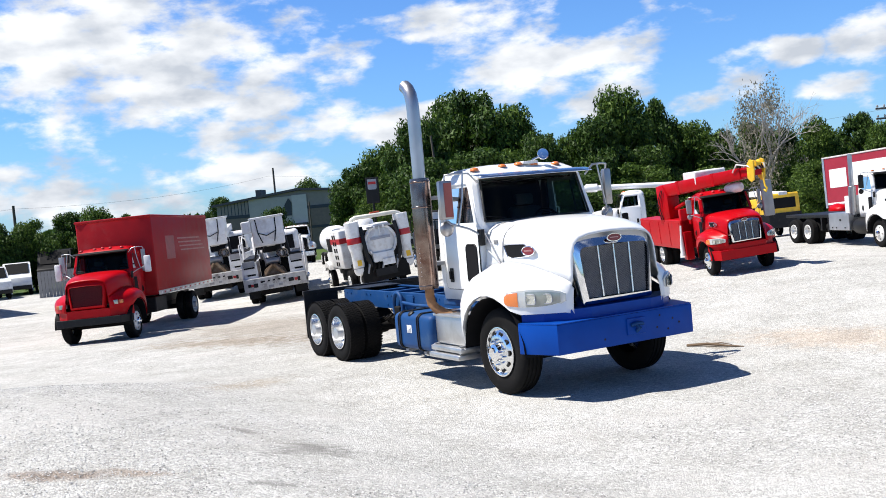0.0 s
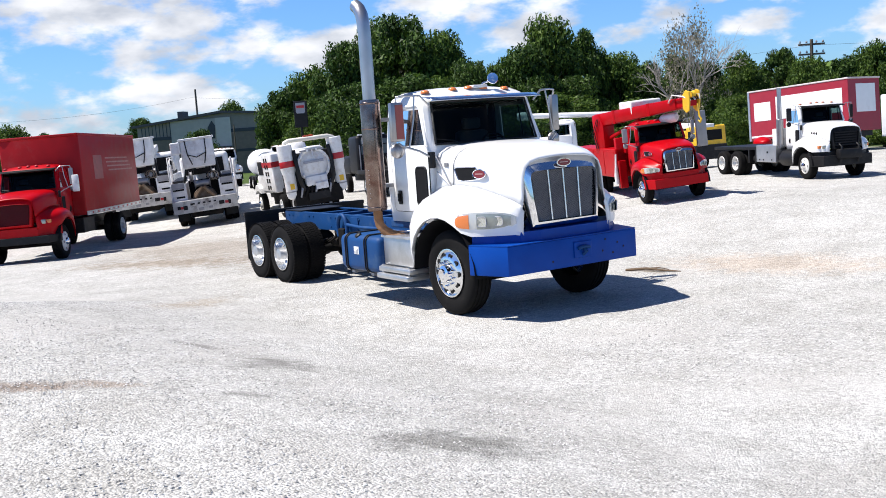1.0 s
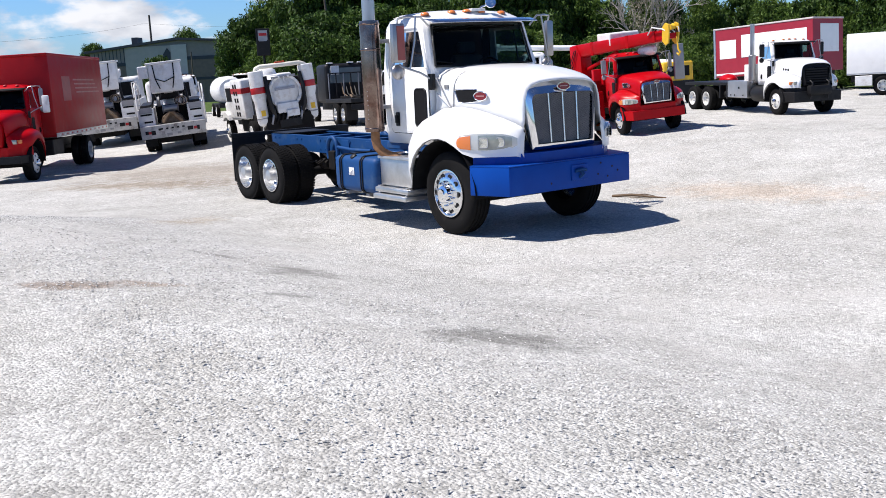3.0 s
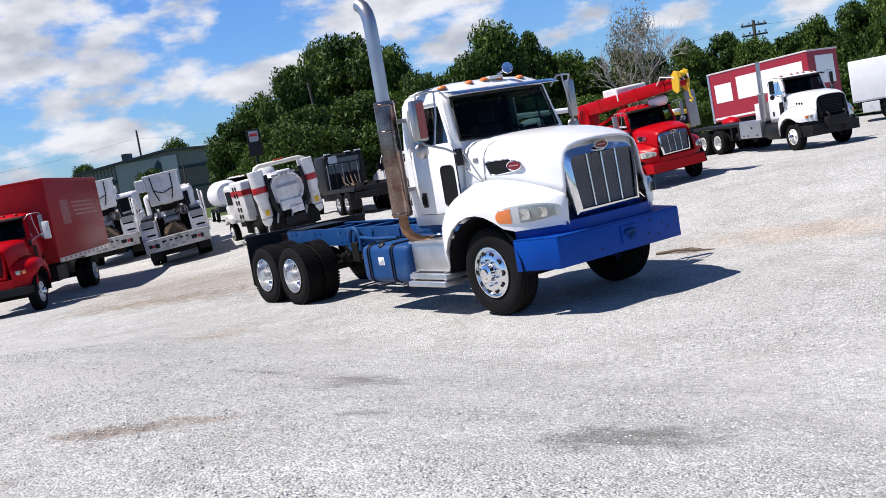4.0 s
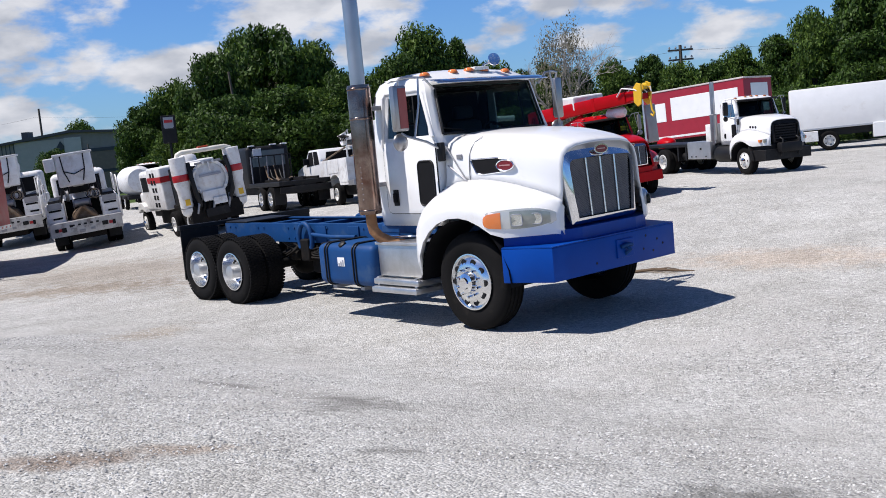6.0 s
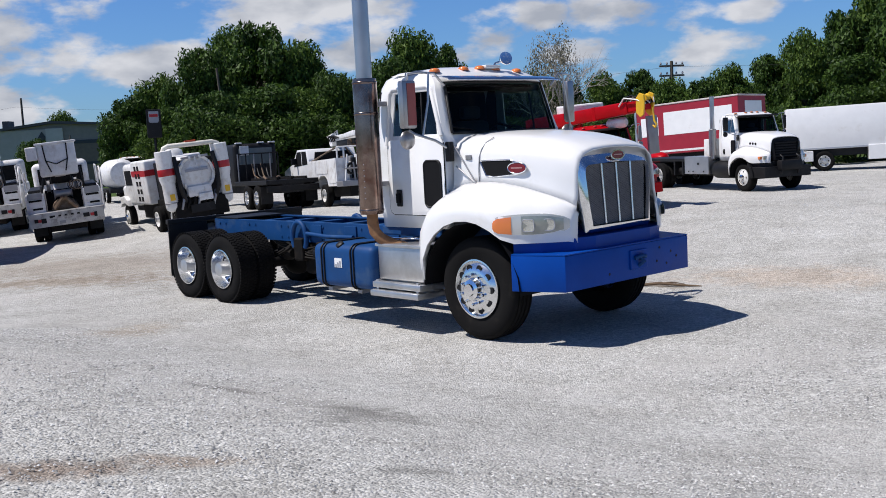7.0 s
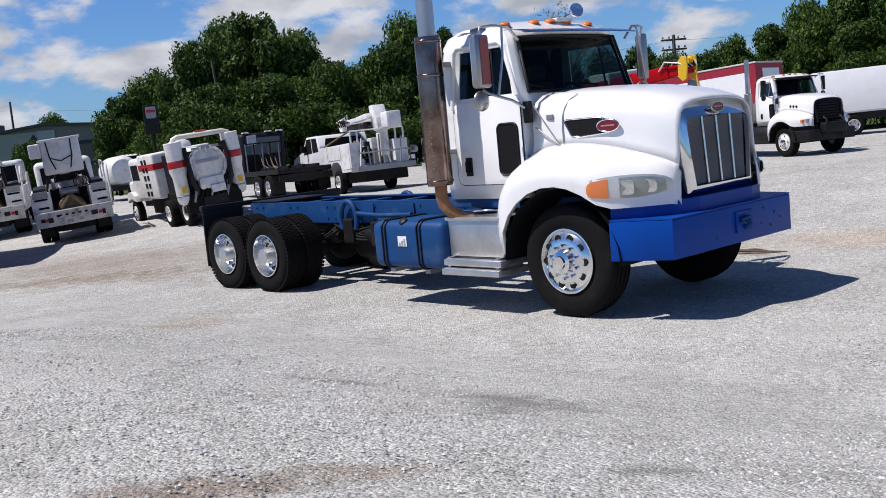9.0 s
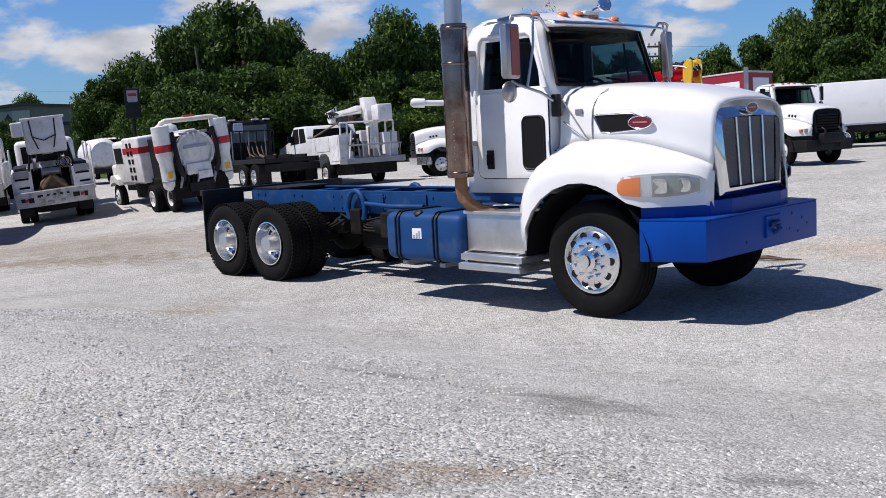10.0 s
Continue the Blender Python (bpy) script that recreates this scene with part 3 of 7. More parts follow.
def oval(parent, c, d, a, b):
    """An oval red badge with a bright rim; its lettering is a plain bar."""
    d = Vector(d)
    u = Vector((0, 0, 1)).cross(d).normalized()
    pts = [Vector(c) + a * math.cos(t) * u + b * math.sin(t) * Vector((0, 0, 1)) for t in (2 * math.pi * k / 28 for k in range(28))]
    bm = bmesh.new()
    lo, hi = [bm.verts.new(p) for p in pts], [bm.verts.new(p + d * 0.016) for p in pts]
    bm.faces.new(hi)
    for k in range(28):
        bm.faces.new((lo[k], lo[(k + 1) % 28], hi[(k + 1) % 28], hi[k]))
    ob = part("badge", bm, BADGERED, parent, "red oval badge with chrome rim")
    bm = bmesh.new()
    tube(bm, [p + d * 0.014 for p in pts + pts[:1]], 0.008, 6, False)
    part("badge_rim", bm, CHROME, ob, smooth=60)
    bm = bmesh.new()
    q = [Vector(c) + d * 0.0185 + x * a * u + z * b * Vector((0, 0, 1)) for x, z in ((-0.6, -0.12), (0.6, -0.12), (0.6, 0.12), (-0.6, 0.12))]
    bm.faces.new([bm.verts.new(p) for p in q])
    part("lettering_bar", bm, BADGEBAR, ob)
    return ob


def build_grille(root, shell=None, bars=3, mesh=None, slats=0):
    """The radiator shell with its opening, mesh and upright bars; it leans back a little."""
    shell, mesh = shell or CHROME, mesh or MESHGREY

    def gx(z):
        return 1.035 - 0.05 * (z - 1.1)
    outer = [(-0.535, 1.065), (0.535, 1.065), (0.575, 1.40), (0.615, 1.80), (0.595, 1.88), (0.53, 1.925), (0.0, 1.955), (-0.53, 1.925), (-0.595, 1.88), (-0.615, 1.80), (-0.575, 1.40)]
    inner = [(-0.45, 1.155), (0.45, 1.155), (0.485, 1.40), (0.51, 1.68), (0.495, 1.73), (0.45, 1.755), (0.0, 1.77), (-0.45, 1.755), (-0.495, 1.73), (-0.51, 1.68), (-0.485, 1.40)]
    bm = bmesh.new()
    n = len(outer)
    back = [bm.verts.new((gx(z) - 0.16, y, z)) for y, z in outer]
    o = [bm.verts.new((gx(z) - 0.105, y, z)) for y, z in outer]
    o1 = [bm.verts.new((gx(z) - 0.070, y * 0.992, 1.5 + (z - 1.5) * 0.985)) for y, z in outer]
    o2 = [bm.verts.new((gx(z) - (0.062 if z > 1.75 else 0.026), y * 0.962, 1.5 + (z - 1.5) * 0.925)) for y, z in outer]
    o3 = [bm.verts.new((gx(z) + (-0.042 if z > 1.75 else 0.002), y * 0.915, 1.49 + (z - 1.49) * 0.84)) for y, z in outer]
    i1 = [bm.verts.new((gx(z) + 0.012, y * 1.02, 1.48 + (z - 1.48) * 1.02)) for y, z in inner]
    i2 = [bm.verts.new((gx(z) - 0.05, y, z)) for y, z in inner]
    for a, b in ((back, o), (o, o1), (o1, o2), (o2, o3), (o3, i1), (i1, i2)):
        for k in range(n):
            bm.faces.new((a[k], a[(k + 1) % n], b[(k + 1) % n], b[k]))
    g = part("radiator_shell", bm, shell, root, smooth=50)
    bm = bmesh.new()
    bm.faces.new([bm.verts.new((gx(z) - 0.045, y, z)) for y, z in inner])
    part("grille_backing", bm, DARK, g)
    # woven mesh of slanting wires
    bm = bmesh.new()
    for d in (-1, 1):
        for k in range(-46, 47):
            y0, z0, z1 = k * 0.0232, 1.16, 1.76
            ya, yb = y0 - d * 0.31, y0 + d * 0.31
            cut = []
            for f in np.linspace(0, 1, 61):
                y, z = ya + (yb - ya) * f, z0 + (z1 - z0) * f
                lim = 0.44 + 0.06 * (z - 1.165) / 0.55
                if abs(y) < lim:
                    cut.append((gx(z) - 0.032, y, z))
            if len(cut) > 1:
                tube(bm, [cut[0], cut[-1]], 0.0052, 4, False)
    part("grille_mesh", bm, mesh, g)
    for k in range(bars):
        y = -0.47 + 0.94 * (k + 1) / (bars + 1)
        bm = tubed([(gx(1.16) - 0.012, y * 0.95, 1.16), (gx(1.765) - 0.012, y, 1.765)], 0.012, 8)
        part("grille_bar", bm, ALLOY, g, smooth=60)
    for k in range(slats):
        z = 1.2 + 0.56 * (k + 0.5) / slats
        part("grille_slat", boxed(gx(z) - 0.04, gx(z) + 0.005, -0.45, 0.45, z - 0.025, z + 0.025, 0.006), shell, g)
    return g


def build_headlamps(root):
    for s in (-1, 1):
        row = []
        for x, dz in ((0.395, 0.030), (0.41, 0.052), (0.45, 0.072), (0.58, 0.086), (0.66, 0.090), (0.74, 0.092), (0.82, 0.088), (0.89, 0.076), (0.945, 0.052), (0.972, 0.022)):
            yo = lerp(HOOD, x)[3]
            row.append((x, s * yo, dz))
        nrm = Vector((0.55, 0.83 * s, 0))

        def lens(sub, name, mat, lab, parent, out, grow):
            bm = bmesh.new()
            top = [Vector((x, y, 1.205 + grow + dz * 1.05)) for x, y, dz in sub]
            mid = [Vector((x, y, 1.205)) + nrm * out * 1.35 for x, y, dz in sub]
            bot = [Vector((x, y, 1.205 - grow - dz * 0.95)) for x, y, dz in sub]
            sheet(bm, [[p - nrm * 0.05 for p in top], [p + nrm * out for p in top], mid, [p + nrm * out for p in bot], [p - nrm * 0.05 for p in bot]])
            return part(name, bm, mat, parent, lab, smooth=40)
        bez = lens(row, "headlamp_bezel", LAMPRIM, "pale headlamp surround", root, 0.016, 0.020)
        lens(row[0:4], "turn_signal", AMBER, "amber turn signal lens", bez, 0.030, 0.0)
        lens(row[4:9], "headlamp", LAMPGLASS, "cloudy headlamp lens", bez, 0.030, 0.0)
        lens(row[3:5], "lens_divider", LAMPRIM, "", bez, 0.027, 0.0)
        for x, w, h in ((0.715, 0.060, 0.060), (0.855, 0.066, 0.056)):
            yo = lerp(HOOD, x)[3]
            u = Vector((0.83, -0.55 * s, 0))
            c = Vector((x, s * yo, 1.208)) + nrm * 0.041
            e = 5.0 if x < 0.8 else 3.0
            def sg(v):
                return math.copysign(abs(v) ** (2 / e), v)
            ring = [c + u * w * sg(math.cos(t)) + Vector((0, 0, h * sg(math.sin(t)))) for t in (2 * math.pi * k / 24 for k in range(25))]
            part("reflector_edge", tubed(ring, 0.0045, 5, False), GREYBAR, bez, smooth=60)
            bm = bmesh.new()
            bm.faces.new([bm.verts.new(p - nrm * 0.002) for p in ring[:-1]])
            part("reflector", bm, REFLECTOR, bez)


def build_mirrors(root, metal=None):
    metal = metal or MIRRORSTEEL
    for s in (-1, 1):
        x, y = -0.70, 1.30 * s
        hs = part("mirror", boxed(x - 0.035, x + 0.045, y - (0.105 if s < 0 else 0.06), y + (0.085 if s < 0 else 0.06), 2.22, 2.72, 0.02), metal, root, "tall door mirror in a weathered metal shell", smooth=40)
        if metal is MIRRORSTEEL and s < 0:
            # thin plate that paints the red reflection onto the shell's face
            part("mirror_reflection", boxed(x + 0.046, x + 0.050, y - 0.045, y + 0.07, 2.25, 2.69), REDREFLECTION, hs, "brown-red reflection painted on the mirror shell")
        part("mirror_glass", boxed(x - 0.044, x - 0.037, y - (0.09 if s < 0 else 0.05), y + (0.07 if s < 0 else 0.05), 2.25, 2.69), MIRROR, hs)
        cv = lathed([(0.0, 0.03), (0.05, 0.026), (0.095, 0.0), (0.10, -0.02), (0.0, -0.022)], (x - 0.02, y, 2.10), (1, 0, 0), seg=22)
        part("convex_mirror", cv, metal, hs, smooth=50)
        part("upper_arm", tubed([(-0.60, 0.86 * s, 2.66), (-0.60, 1.0 * s, 2.79), (-0.64, 1.18 * s, 2.80), (-0.68, 1.30 * s, 2.79), (x, y, 2.72)], 0.014, 8), STACKSTEEL, hs, smooth=60)
        part("lower_arm", tubed([(-0.46, 0.95 * s, 1.98), (-0.52, 1.10 * s, 2.08), (-0.64, 1.28 * s, 2.16), (x, y, 2.20)], 0.014, 8), STACKSTEEL, hs, smooth=60)
        part("brace", tubed([(-0.60, 1.08 * s, 2.80), (-0.58, 1.12 * s, 2.5), (-0.60, 1.20 * s, 2.13)], 0.012, 8), STACKSTEEL, hs, smooth=60)


def truck_front(root, paint, fine=True, grille="mesh", mirrors=True):
    """Cab, doors, hood, lamps and grille of a bonneted truck."""
    build_cab(root, paint)
    build_doors(root, paint)
    build_hood(root, paint, {"mesh": "oval", "slats": "round"}.get(grille, ""))
    if grille == "mesh":
        g = build_grille(root)
        oval(g, (1.006, 0, 1.838), (0.94, 0, 0.34), 0.105, 0.046)
    else:
        build_grille(root, BLACK if grille == "slats" else paint, 0, DARK if grille == "slats" else DEEPRED, 6 if grille == "slats" else 0)
    if grille != "mesh":
        for sd in (-1, 1):
            lamp = part("headlamp", boxed(0.80, 0.95, min(0.66 * sd, 0.90 * sd), max(0.66 * sd, 0.90 * sd), 1.14, 1.27, 0.02), LAMPGLASS, root, smooth=40)
            part("turn_signal", boxed(0.66, 0.86, min(0.86 * sd, 1.02 * sd), max(0.86 * sd, 1.02 * sd), 1.15, 1.26, 0.02), AMBER, lamp, "amber corner lens", smooth=40)
    else:
        build_headlamps(root)
    if mirrors:
        build_mirrors(root, None if fine else BLACK if grille == "slats" else STEELGREY)
    # visor
    bm = bmesh.new()
    rows = []
    for f in np.linspace(-1, 1, 13):
        y = 0.90 * f
        bow = 0.10 * (1 - f * f)
        rows.append([(-0.74 + bow * 0.5, y, 2.775), (-0.62 + bow * 0.6, y, 2.765), (-0.50 + bow * 0.5, y, 2.735), (-0.47 + bow * 0.5, y, 2.715)])
    sheet(bm, rows)
    vis = part("sun_visor", bm, CHROME if fine else DARK, root, "bright steel sun visor" if fine else "", smooth=50)
    thicken(vis, 0.008)
    for y in (-0.73, -0.29, -0.03, 0.22, 0.58):
        bm = lathed([(0.062, 0.0), (0.062, 0.014), (0.050, 0.034), (0.026, 0.044), (0, 0.046)], (-0.88, y, 2.862 - 0.05 * abs(y)), (0, 0, 1), seg=16)
        part("roof_lamp", bm, AMBER if fine else REDBAND if paint is RED else ROOFAMBER, root, "amber roof marker lamp", smooth=50)
    for y in (-0.42, 0.36):
        bm = tubed([(-0.50, y, 2.12), (-0.53, y - 0.15, 2.185), (-0.56, y - 0.38, 2.215)], 0.010, 6)
        part("wiper", bm, BLACK, root, smooth=60)


def white_chassis_truck():
    root = thing("chassis_cab_truck", Matrix.Identity(4), "white bonneted chassis cab truck with blue frame on gravel", "truck")
    truck_front(root, WHITE)
    # sill below the cab and the blue valance under the hood
    part("cab_sill", boxed(-1.74, -0.72, -0.90, 0.90, 1.02, 1.13, 0.02), BLUEDULL, root)
    bm = bmesh.new()
    plan = [(0.56, -1.115), (0.80, -0.96), (1.00, -0.70), (1.06, -0.45), (1.06, 0.45), (1.00, 0.70), (0.80, 0.96), (0.56, 1.115), (0.50, 1.0), (0.50, -1.0)]
    part("valance", prism(bm, plan, 0.90, 1.055, "z"), BLUE, root)
    # the folded steel bumper
    plan = [(0.60, -1.205), (1.14, -1.02), (1.14, 1.02), (0.60, 1.205), (0.57, 1.13), (1.04, 0.96), (1.04, -0.96), (0.57, -1.13)]
    bump = part("bumper", prismed(plan, 0.565, 0.915, "z", 0.008), BLUE, root, "bright blue folded steel bumper", smooth=30)
    top = [(0.60, -1.20), (1.138, -1.018), (1.138, 1.018), (0.60, 1.20), (0.55, 1.1), (0.55, -1.1)]
    part("bumper_top", prismed(top, 0.918, 0.930, "z"), BLUE, bump)
    hook = part("tow_bracket", boxed(1.13, 1.16, -0.02, 0.26, 0.66, 0.86, 0.008), BLUE, bump)
    part("tow_pin", tubed([(1.17, 0.03, 0.78), (1.20, 0.12, 0.80), (1.17, 0.21, 0.78)], 0.022, 8), BLUEDULL, hook, smooth=60)
    part("tow_eye", tubed([(1.14, 0.12, 0.69), (1.22, 0.12, 0.74), (1.14, 0.12, 0.80)], 0.024, 8), BLUEDULL, hook, smooth=60)
    for y, z in ((-0.35, 0.66), (0.45, 0.70), (0.62, 0.66), (0.70, 0.78), (0.50, 0.84), (0.80, 0.72)):
        part("bolt_hole", lathed([(0.0, 0.003), (0.013, 0.003), (0.015, 0.0)], (1.1402, y, z), (1, 0, 0), seg=10), BLACK, bump)
    # frame rails and what ties them
    for y in (-0.43, 0.43):
        s = 1 if y > 0 else -1
        sec = [(y - s * 0.09, 0.80), (y, 0.80), (y, 1.07), (y - s * 0.09, 1.07), (y - s * 0.09, 1.055), (y - s * 0.012, 1.055), (y - s * 0.012, 0.815), (y - s * 0.09, 0.815)]
        bm = prismed([(a, b) for a, b in sec], -6.36, 0.85, "x")
        rail = part("frame_rail", bm, BLUEDULL, root)
        for k in range(30):
            x = -6.2 + 0.165 * k
            if k % 5 in (0, 1):
                for z in (0.86, 1.01):
                    part("rail_bolt", lathed([(0.016, 0), (0.016, 0.012), (0, 0.014)], (x, y, z), (0, s, 0), seg=6), BLUEDULL, rail)
        for x in (-2.1, -2.95, -3.7):
            part("gusset", boxed(x - 0.12, x + 0.12, min(y, y + 0.02 * s), max(y, y + 0.02 * s), 0.83, 1.04, 0.004), BLUEDULL, rail)
    for x in (-6.28, -5.87, -5.45, -4.9, -4.2, -3.5, -2.8, -2.1):
        part("crossmember", boxed(x - 0.06, x + 0.06, -0.42, 0.42, 0.86, 1.04, 0.01), BLUEDULL if x > -5.8 else BLACK, root)
    # running gear
    for x in (-4.9, -5.87):
        ax = part("drive_axle", tubed([(x, -0.95, 0.472), (x, 0.95, 0.472)], 0.075, 12), GREASE, root, smooth=50)
        part("differential", ball(bmesh.new(), (x, 0.05, 0.48), 0.25, squash=(1.0, 0.85, 0.95)), GREASE, ax, smooth=60)
        for s in (-1, 1):
            part("brake_drum", lathed([(0.0, 0), (0.21, 0), (0.21, 0.2), (0.0, 0.2)], (x, s * 0.62, 0.472), (0, s, 0), seg=24), GREASE, ax, smooth=40)
    part("front_axle", tubed([(0, -0.85, 0.50), (0, -0.55, 0.42), (0, 0.55, 0.42), (0, 0.85, 0.50)], 0.06, 8), GREASE, root, smooth=50)
    part("drive_shaft", tubed([(-1.9, 0.02, 0.80), (-3.3, 0.02, 0.74), (-4.7, 0.05, 0.58)], 0.055, 10), GREASE, root, smooth=50)
    part("gearbox", boxed(-2.0, -0.9, -0.28, 0.28, 0.55, 1.05, 0.06), GREASE, root, smooth=40)
    part("engine_sump", boxed(-0.7, 0.75, -0.33, 0.33, 0.50, 1.15, 0.06), GREASE, root, smooth=40)
    for s in (-1, 1):
        for xa, xb in ((-4.25, -5.43), (-5.45, -6.30)):
            pts = [(xa + (xb - xa) * f, s * 0.50, 0.72 - 0.16 * math.sin(math.pi * f)) for f in np.linspace(0, 1, 9)]
            bm = bmesh.new()
            for k in range(3):
                tube(bm, [(p[0], p[1], p[2] + 0.03 * k) for p in pts[k:9 - k]], 0.022, 6)
            part("leaf_spring", bm, GREASE, root, smooth=50)
        # curved blue hanger by the springs
        bm = bmesh.new()
        arc = [(-4.02 + 0.16 * math.cos(a), s * 0.50, 0.86 + 0.22 * math.sin(a)) for a in (math.pi * k / 10 for k in range(-2, 13))]
        tube(bm, arc, 0.035, 8)
        part("spring_hanger", bm, BLUEDULL, root, "rounded blue spring hanger", smooth=50)
        part("hanger_plate", boxed(-4.12, -3.92, min(s * 0.44, s * 0.54), max(s * 0.44, s * 0.54), 0.55, 0.86, 0.02), GREASE, root)
        part("front_spring", tubed([(-0.75, s * 0.45, 0.66), (0, s * 0.45, 0.54), (0.72, s * 0.45, 0.68)], 0.04, 6), GREASE, root, smooth=50)
        part("air_tank", lathed([(0, 0), (0.09, 0.02), (0.11, 0.06), (0.11, 0.70), (0.09, 0.74), (0, 0.76)], (-3.75, s * 0.42, 0.66), (1, 0, 0), seg=16), GREASE if s > 0 else BLACK, root, smooth=50)
        part("blue_pipe", tubed([(-3.9, s * 0.5, 0.93), (-3.4, s * 0.5, 0.90), (-2.8, s * 0.52, 0.91)], 0.028, 8), BLUEDULL, root, smooth=50)
        part("brake_chamber", lathed([(0, 0), (0.08, 0.01), (0.09, 0.05), (0.09, 0.16), (0.06, 0.2), (0, 0.2)], (-4.55, s * 0.40, 0.62), (1, 0, 0), seg=14), GREASE, root, smooth=50)
    part("air_drier", boxed(-4.05, -3.45, -0.42, 0.42, 0.36, 0.80, 0.05), GREASE, root, smooth=40)
    part("transfer_case", boxed(-3.3, -2.5, -0.48, 0.45, 0.38, 0.88, 0.06), GREASE, root, smooth=40)
    part("far_side_box", boxed(-4.2, -2.7, 0.50, 1.0, 0.40, 0.82, 0.04), GREASE, root, smooth=40)
    for k in range(5):
        part("air_line", tubed([(-4.3 + 0.1 * k, -0.47, 0.76 - 0.03 * k), (-3.9 + 0.05 * k, -0.50, 0.60 + 0.03 * k), (-3.3, -0.49, 0.58 + 0.04 * k), (-2.8, -0.47, 0.74)], 0.014, 6), GREASE, root, smooth=60)
    part("battery_tray", boxed(-3.35, -2.80, -0.72, -0.46, 0.55, 0.85, 0.02), GREASE, root)
    part("air_hose", tubed([(-4.4, -0.45, 0.78), (-4.0, -0.50, 0.70), (-3.6, -0.49, 0.76), (-3.2, -0.48, 0.71), (-2.8, -0.48, 0.76)], 0.014, 6), GREASE, root, smooth=60)
    # fuel tank with its straps
    tank = part("fuel_tank", boxed(-2.72, -1.56, -1.28, -0.60, 0.46, 0.97, 0.09, 4), BLUEDULL, root, "blue fuel tank with rounded edges", smooth=40)
    tank.matrix_basis = Matrix.Translation((0.08, 0, -0.04))
    for x in (-2.50, -1.93):
        loop = [(x, y, z) for y, z in round_rect(-1.29, -0.59, 0.45, 0.98, 0.10)]
        bm = bmesh.new()
        for dx in (-0.026, 0.026):
            tube(bm, [(p[0] + dx, p[1], p[2]) for p in loop + loop[:1]], 0.009, 6, False)
        part("tank_strap", bm, BLACK, tank, "dark strap round the tank", smooth=60)
    part("filler_cap", lathed([(0.05, -0.02), (0.05, 0.025), (0.035, 0.035), (0, 0.036)], (-2.22, -1.22, 0.955), (0, -0.6, 0.8), seg=16), BLACK, tank, "black filler cap", smooth=40)
    lab = part("tank_label", boxed(-2.27, -2.13, -1.286, -1.282, 0.70, 0.81), TEXTWHITE, tank, "small white paper label")
    for k in range(3):
        part("label_bar", boxed(-2.255 + 0.04 * k, -2.23 + 0.04 * k, -1.289, -1.287, 0.705, 0.74 + 0.02 * k), GREYBAR, lab)
    for x in (-2.5, -1.93):
        part("tank_bracket", boxed(x - 0.04, x + 0.04, -1.2, -0.45, 0.40, 0.45, 0.006), STEELGREY, tank)
    # battery box with its step
    sb = part("step_box", boxed(-1.47, -0.71, -1.20, -0.62, 0.56, 0.95, 0.015), DIAMOND, root, "dull aluminium step box", smooth=30)
    part("box_lid", boxed(-1.49, -0.69, -1.225, -0.60, 0.93, 0.965, 0.008), DIAMOND, sb)
    for z, y in ((0.475, -1.29), (0.385, -1.33)):
        st = part("lower_step", boxed(-1.49, -0.68, y, -0.86, z, z + 0.065, 0.010), DIAMOND, root, "aluminium lower step", smooth=30)
        for k in range(3):
            part("tread_strip", boxed(-1.47, -0.70, y + 0.02 + 0.13 * k, y + 0.07 + 0.13 * k, z + 0.065, z + 0.071), DIAMOND, st)
    for x in (-1.44, -0.76):
        part("step_hanger", boxed(x - 0.02, x + 0.02, -1.26, -0.90, 0.39, 0.56, 0.004), DIAMOND, root)
    part("grab_rail", tubed([(-1.42, -1.1, 0.975), (-1.42, -1.1, 1.02), (-0.85, -1.08, 1.02), (-0.85, -1.08, 0.975)], 0.012, 6), CHROME, root, smooth=60)
    # exhaust
    sx, sy = -1.47, -1.25
    bm = lathed([(0.10, 0.0), (0.128, 0.0), (0.135, 0.03), (0.135, 1.46), (0.128, 1.50), (0.09, 1.50)], (sx, sy, 1.30), (0, 0, 1), seg=28)
    sh = part("heat_shield", bm, SHIELD, root, "heat-stained steel exhaust shield", smooth=40)
    for z in (1.33, 2.40, 2.74):
        part("shield_band", lathed([(0.136, 0), (0.140, 0.005), (0.140, 0.022), (0.136, 0.027)], (sx, sy, z), (0, 0, 1), seg=28), SHIELD, sh, smooth=40)
    for k in range(9):
        a, z = -1.15, 1.48 + 0.042 * k + 0.02 * (k % 3)
        part("shield_rivet", lathed([(0.006, 0), (0.006, 0.003), (0, 0.004)], (sx + 0.135 * math.cos(a), sy + 0.135 * math.sin(a), z), (math.cos(a), math.sin(a), 0), seg=6), STACKSTEEL, sh)
    top = [(sx, sy, 2.75), (sx, sy, 3.2), (sx, sy, 3.72), (sx - 0.01, sy, 3.84), (sx - 0.04, sy, 3.94), (sx - 0.10, sy, 4.02), (sx - 0.18, sy, 4.07)]
    part("stack_pipe", tubed(top, [0.088] * 7, 20, False), STACKSTEEL, root, "grey steel stack with a curved tip", smooth=50)
    part("stack_mouth", lathed([(0.0, -0.02), (0.080, -0.02), (0.082, 0.004)], (sx - 0.18, sy, 4.07), (-0.85, 0, 0.53), seg=20), BLACK, root)
    el = [(sx, sy, 1.34), (sx, sy, 1.20), (sx + 0.015, sy + 0.01, 1.10), (sx + 0.07, sy + 0.05, 1.02), (sx + 0.18, sy + 0.13, 0.95), (sx + 0.30, sy + 0.25, 0.90), (sx + 0.5, sy + 0.5, 0.86)]
    part("exhaust_elbow", tubed(el, 0.064, 16), RUST, root, "rusty brown exhaust elbow", smooth=50)
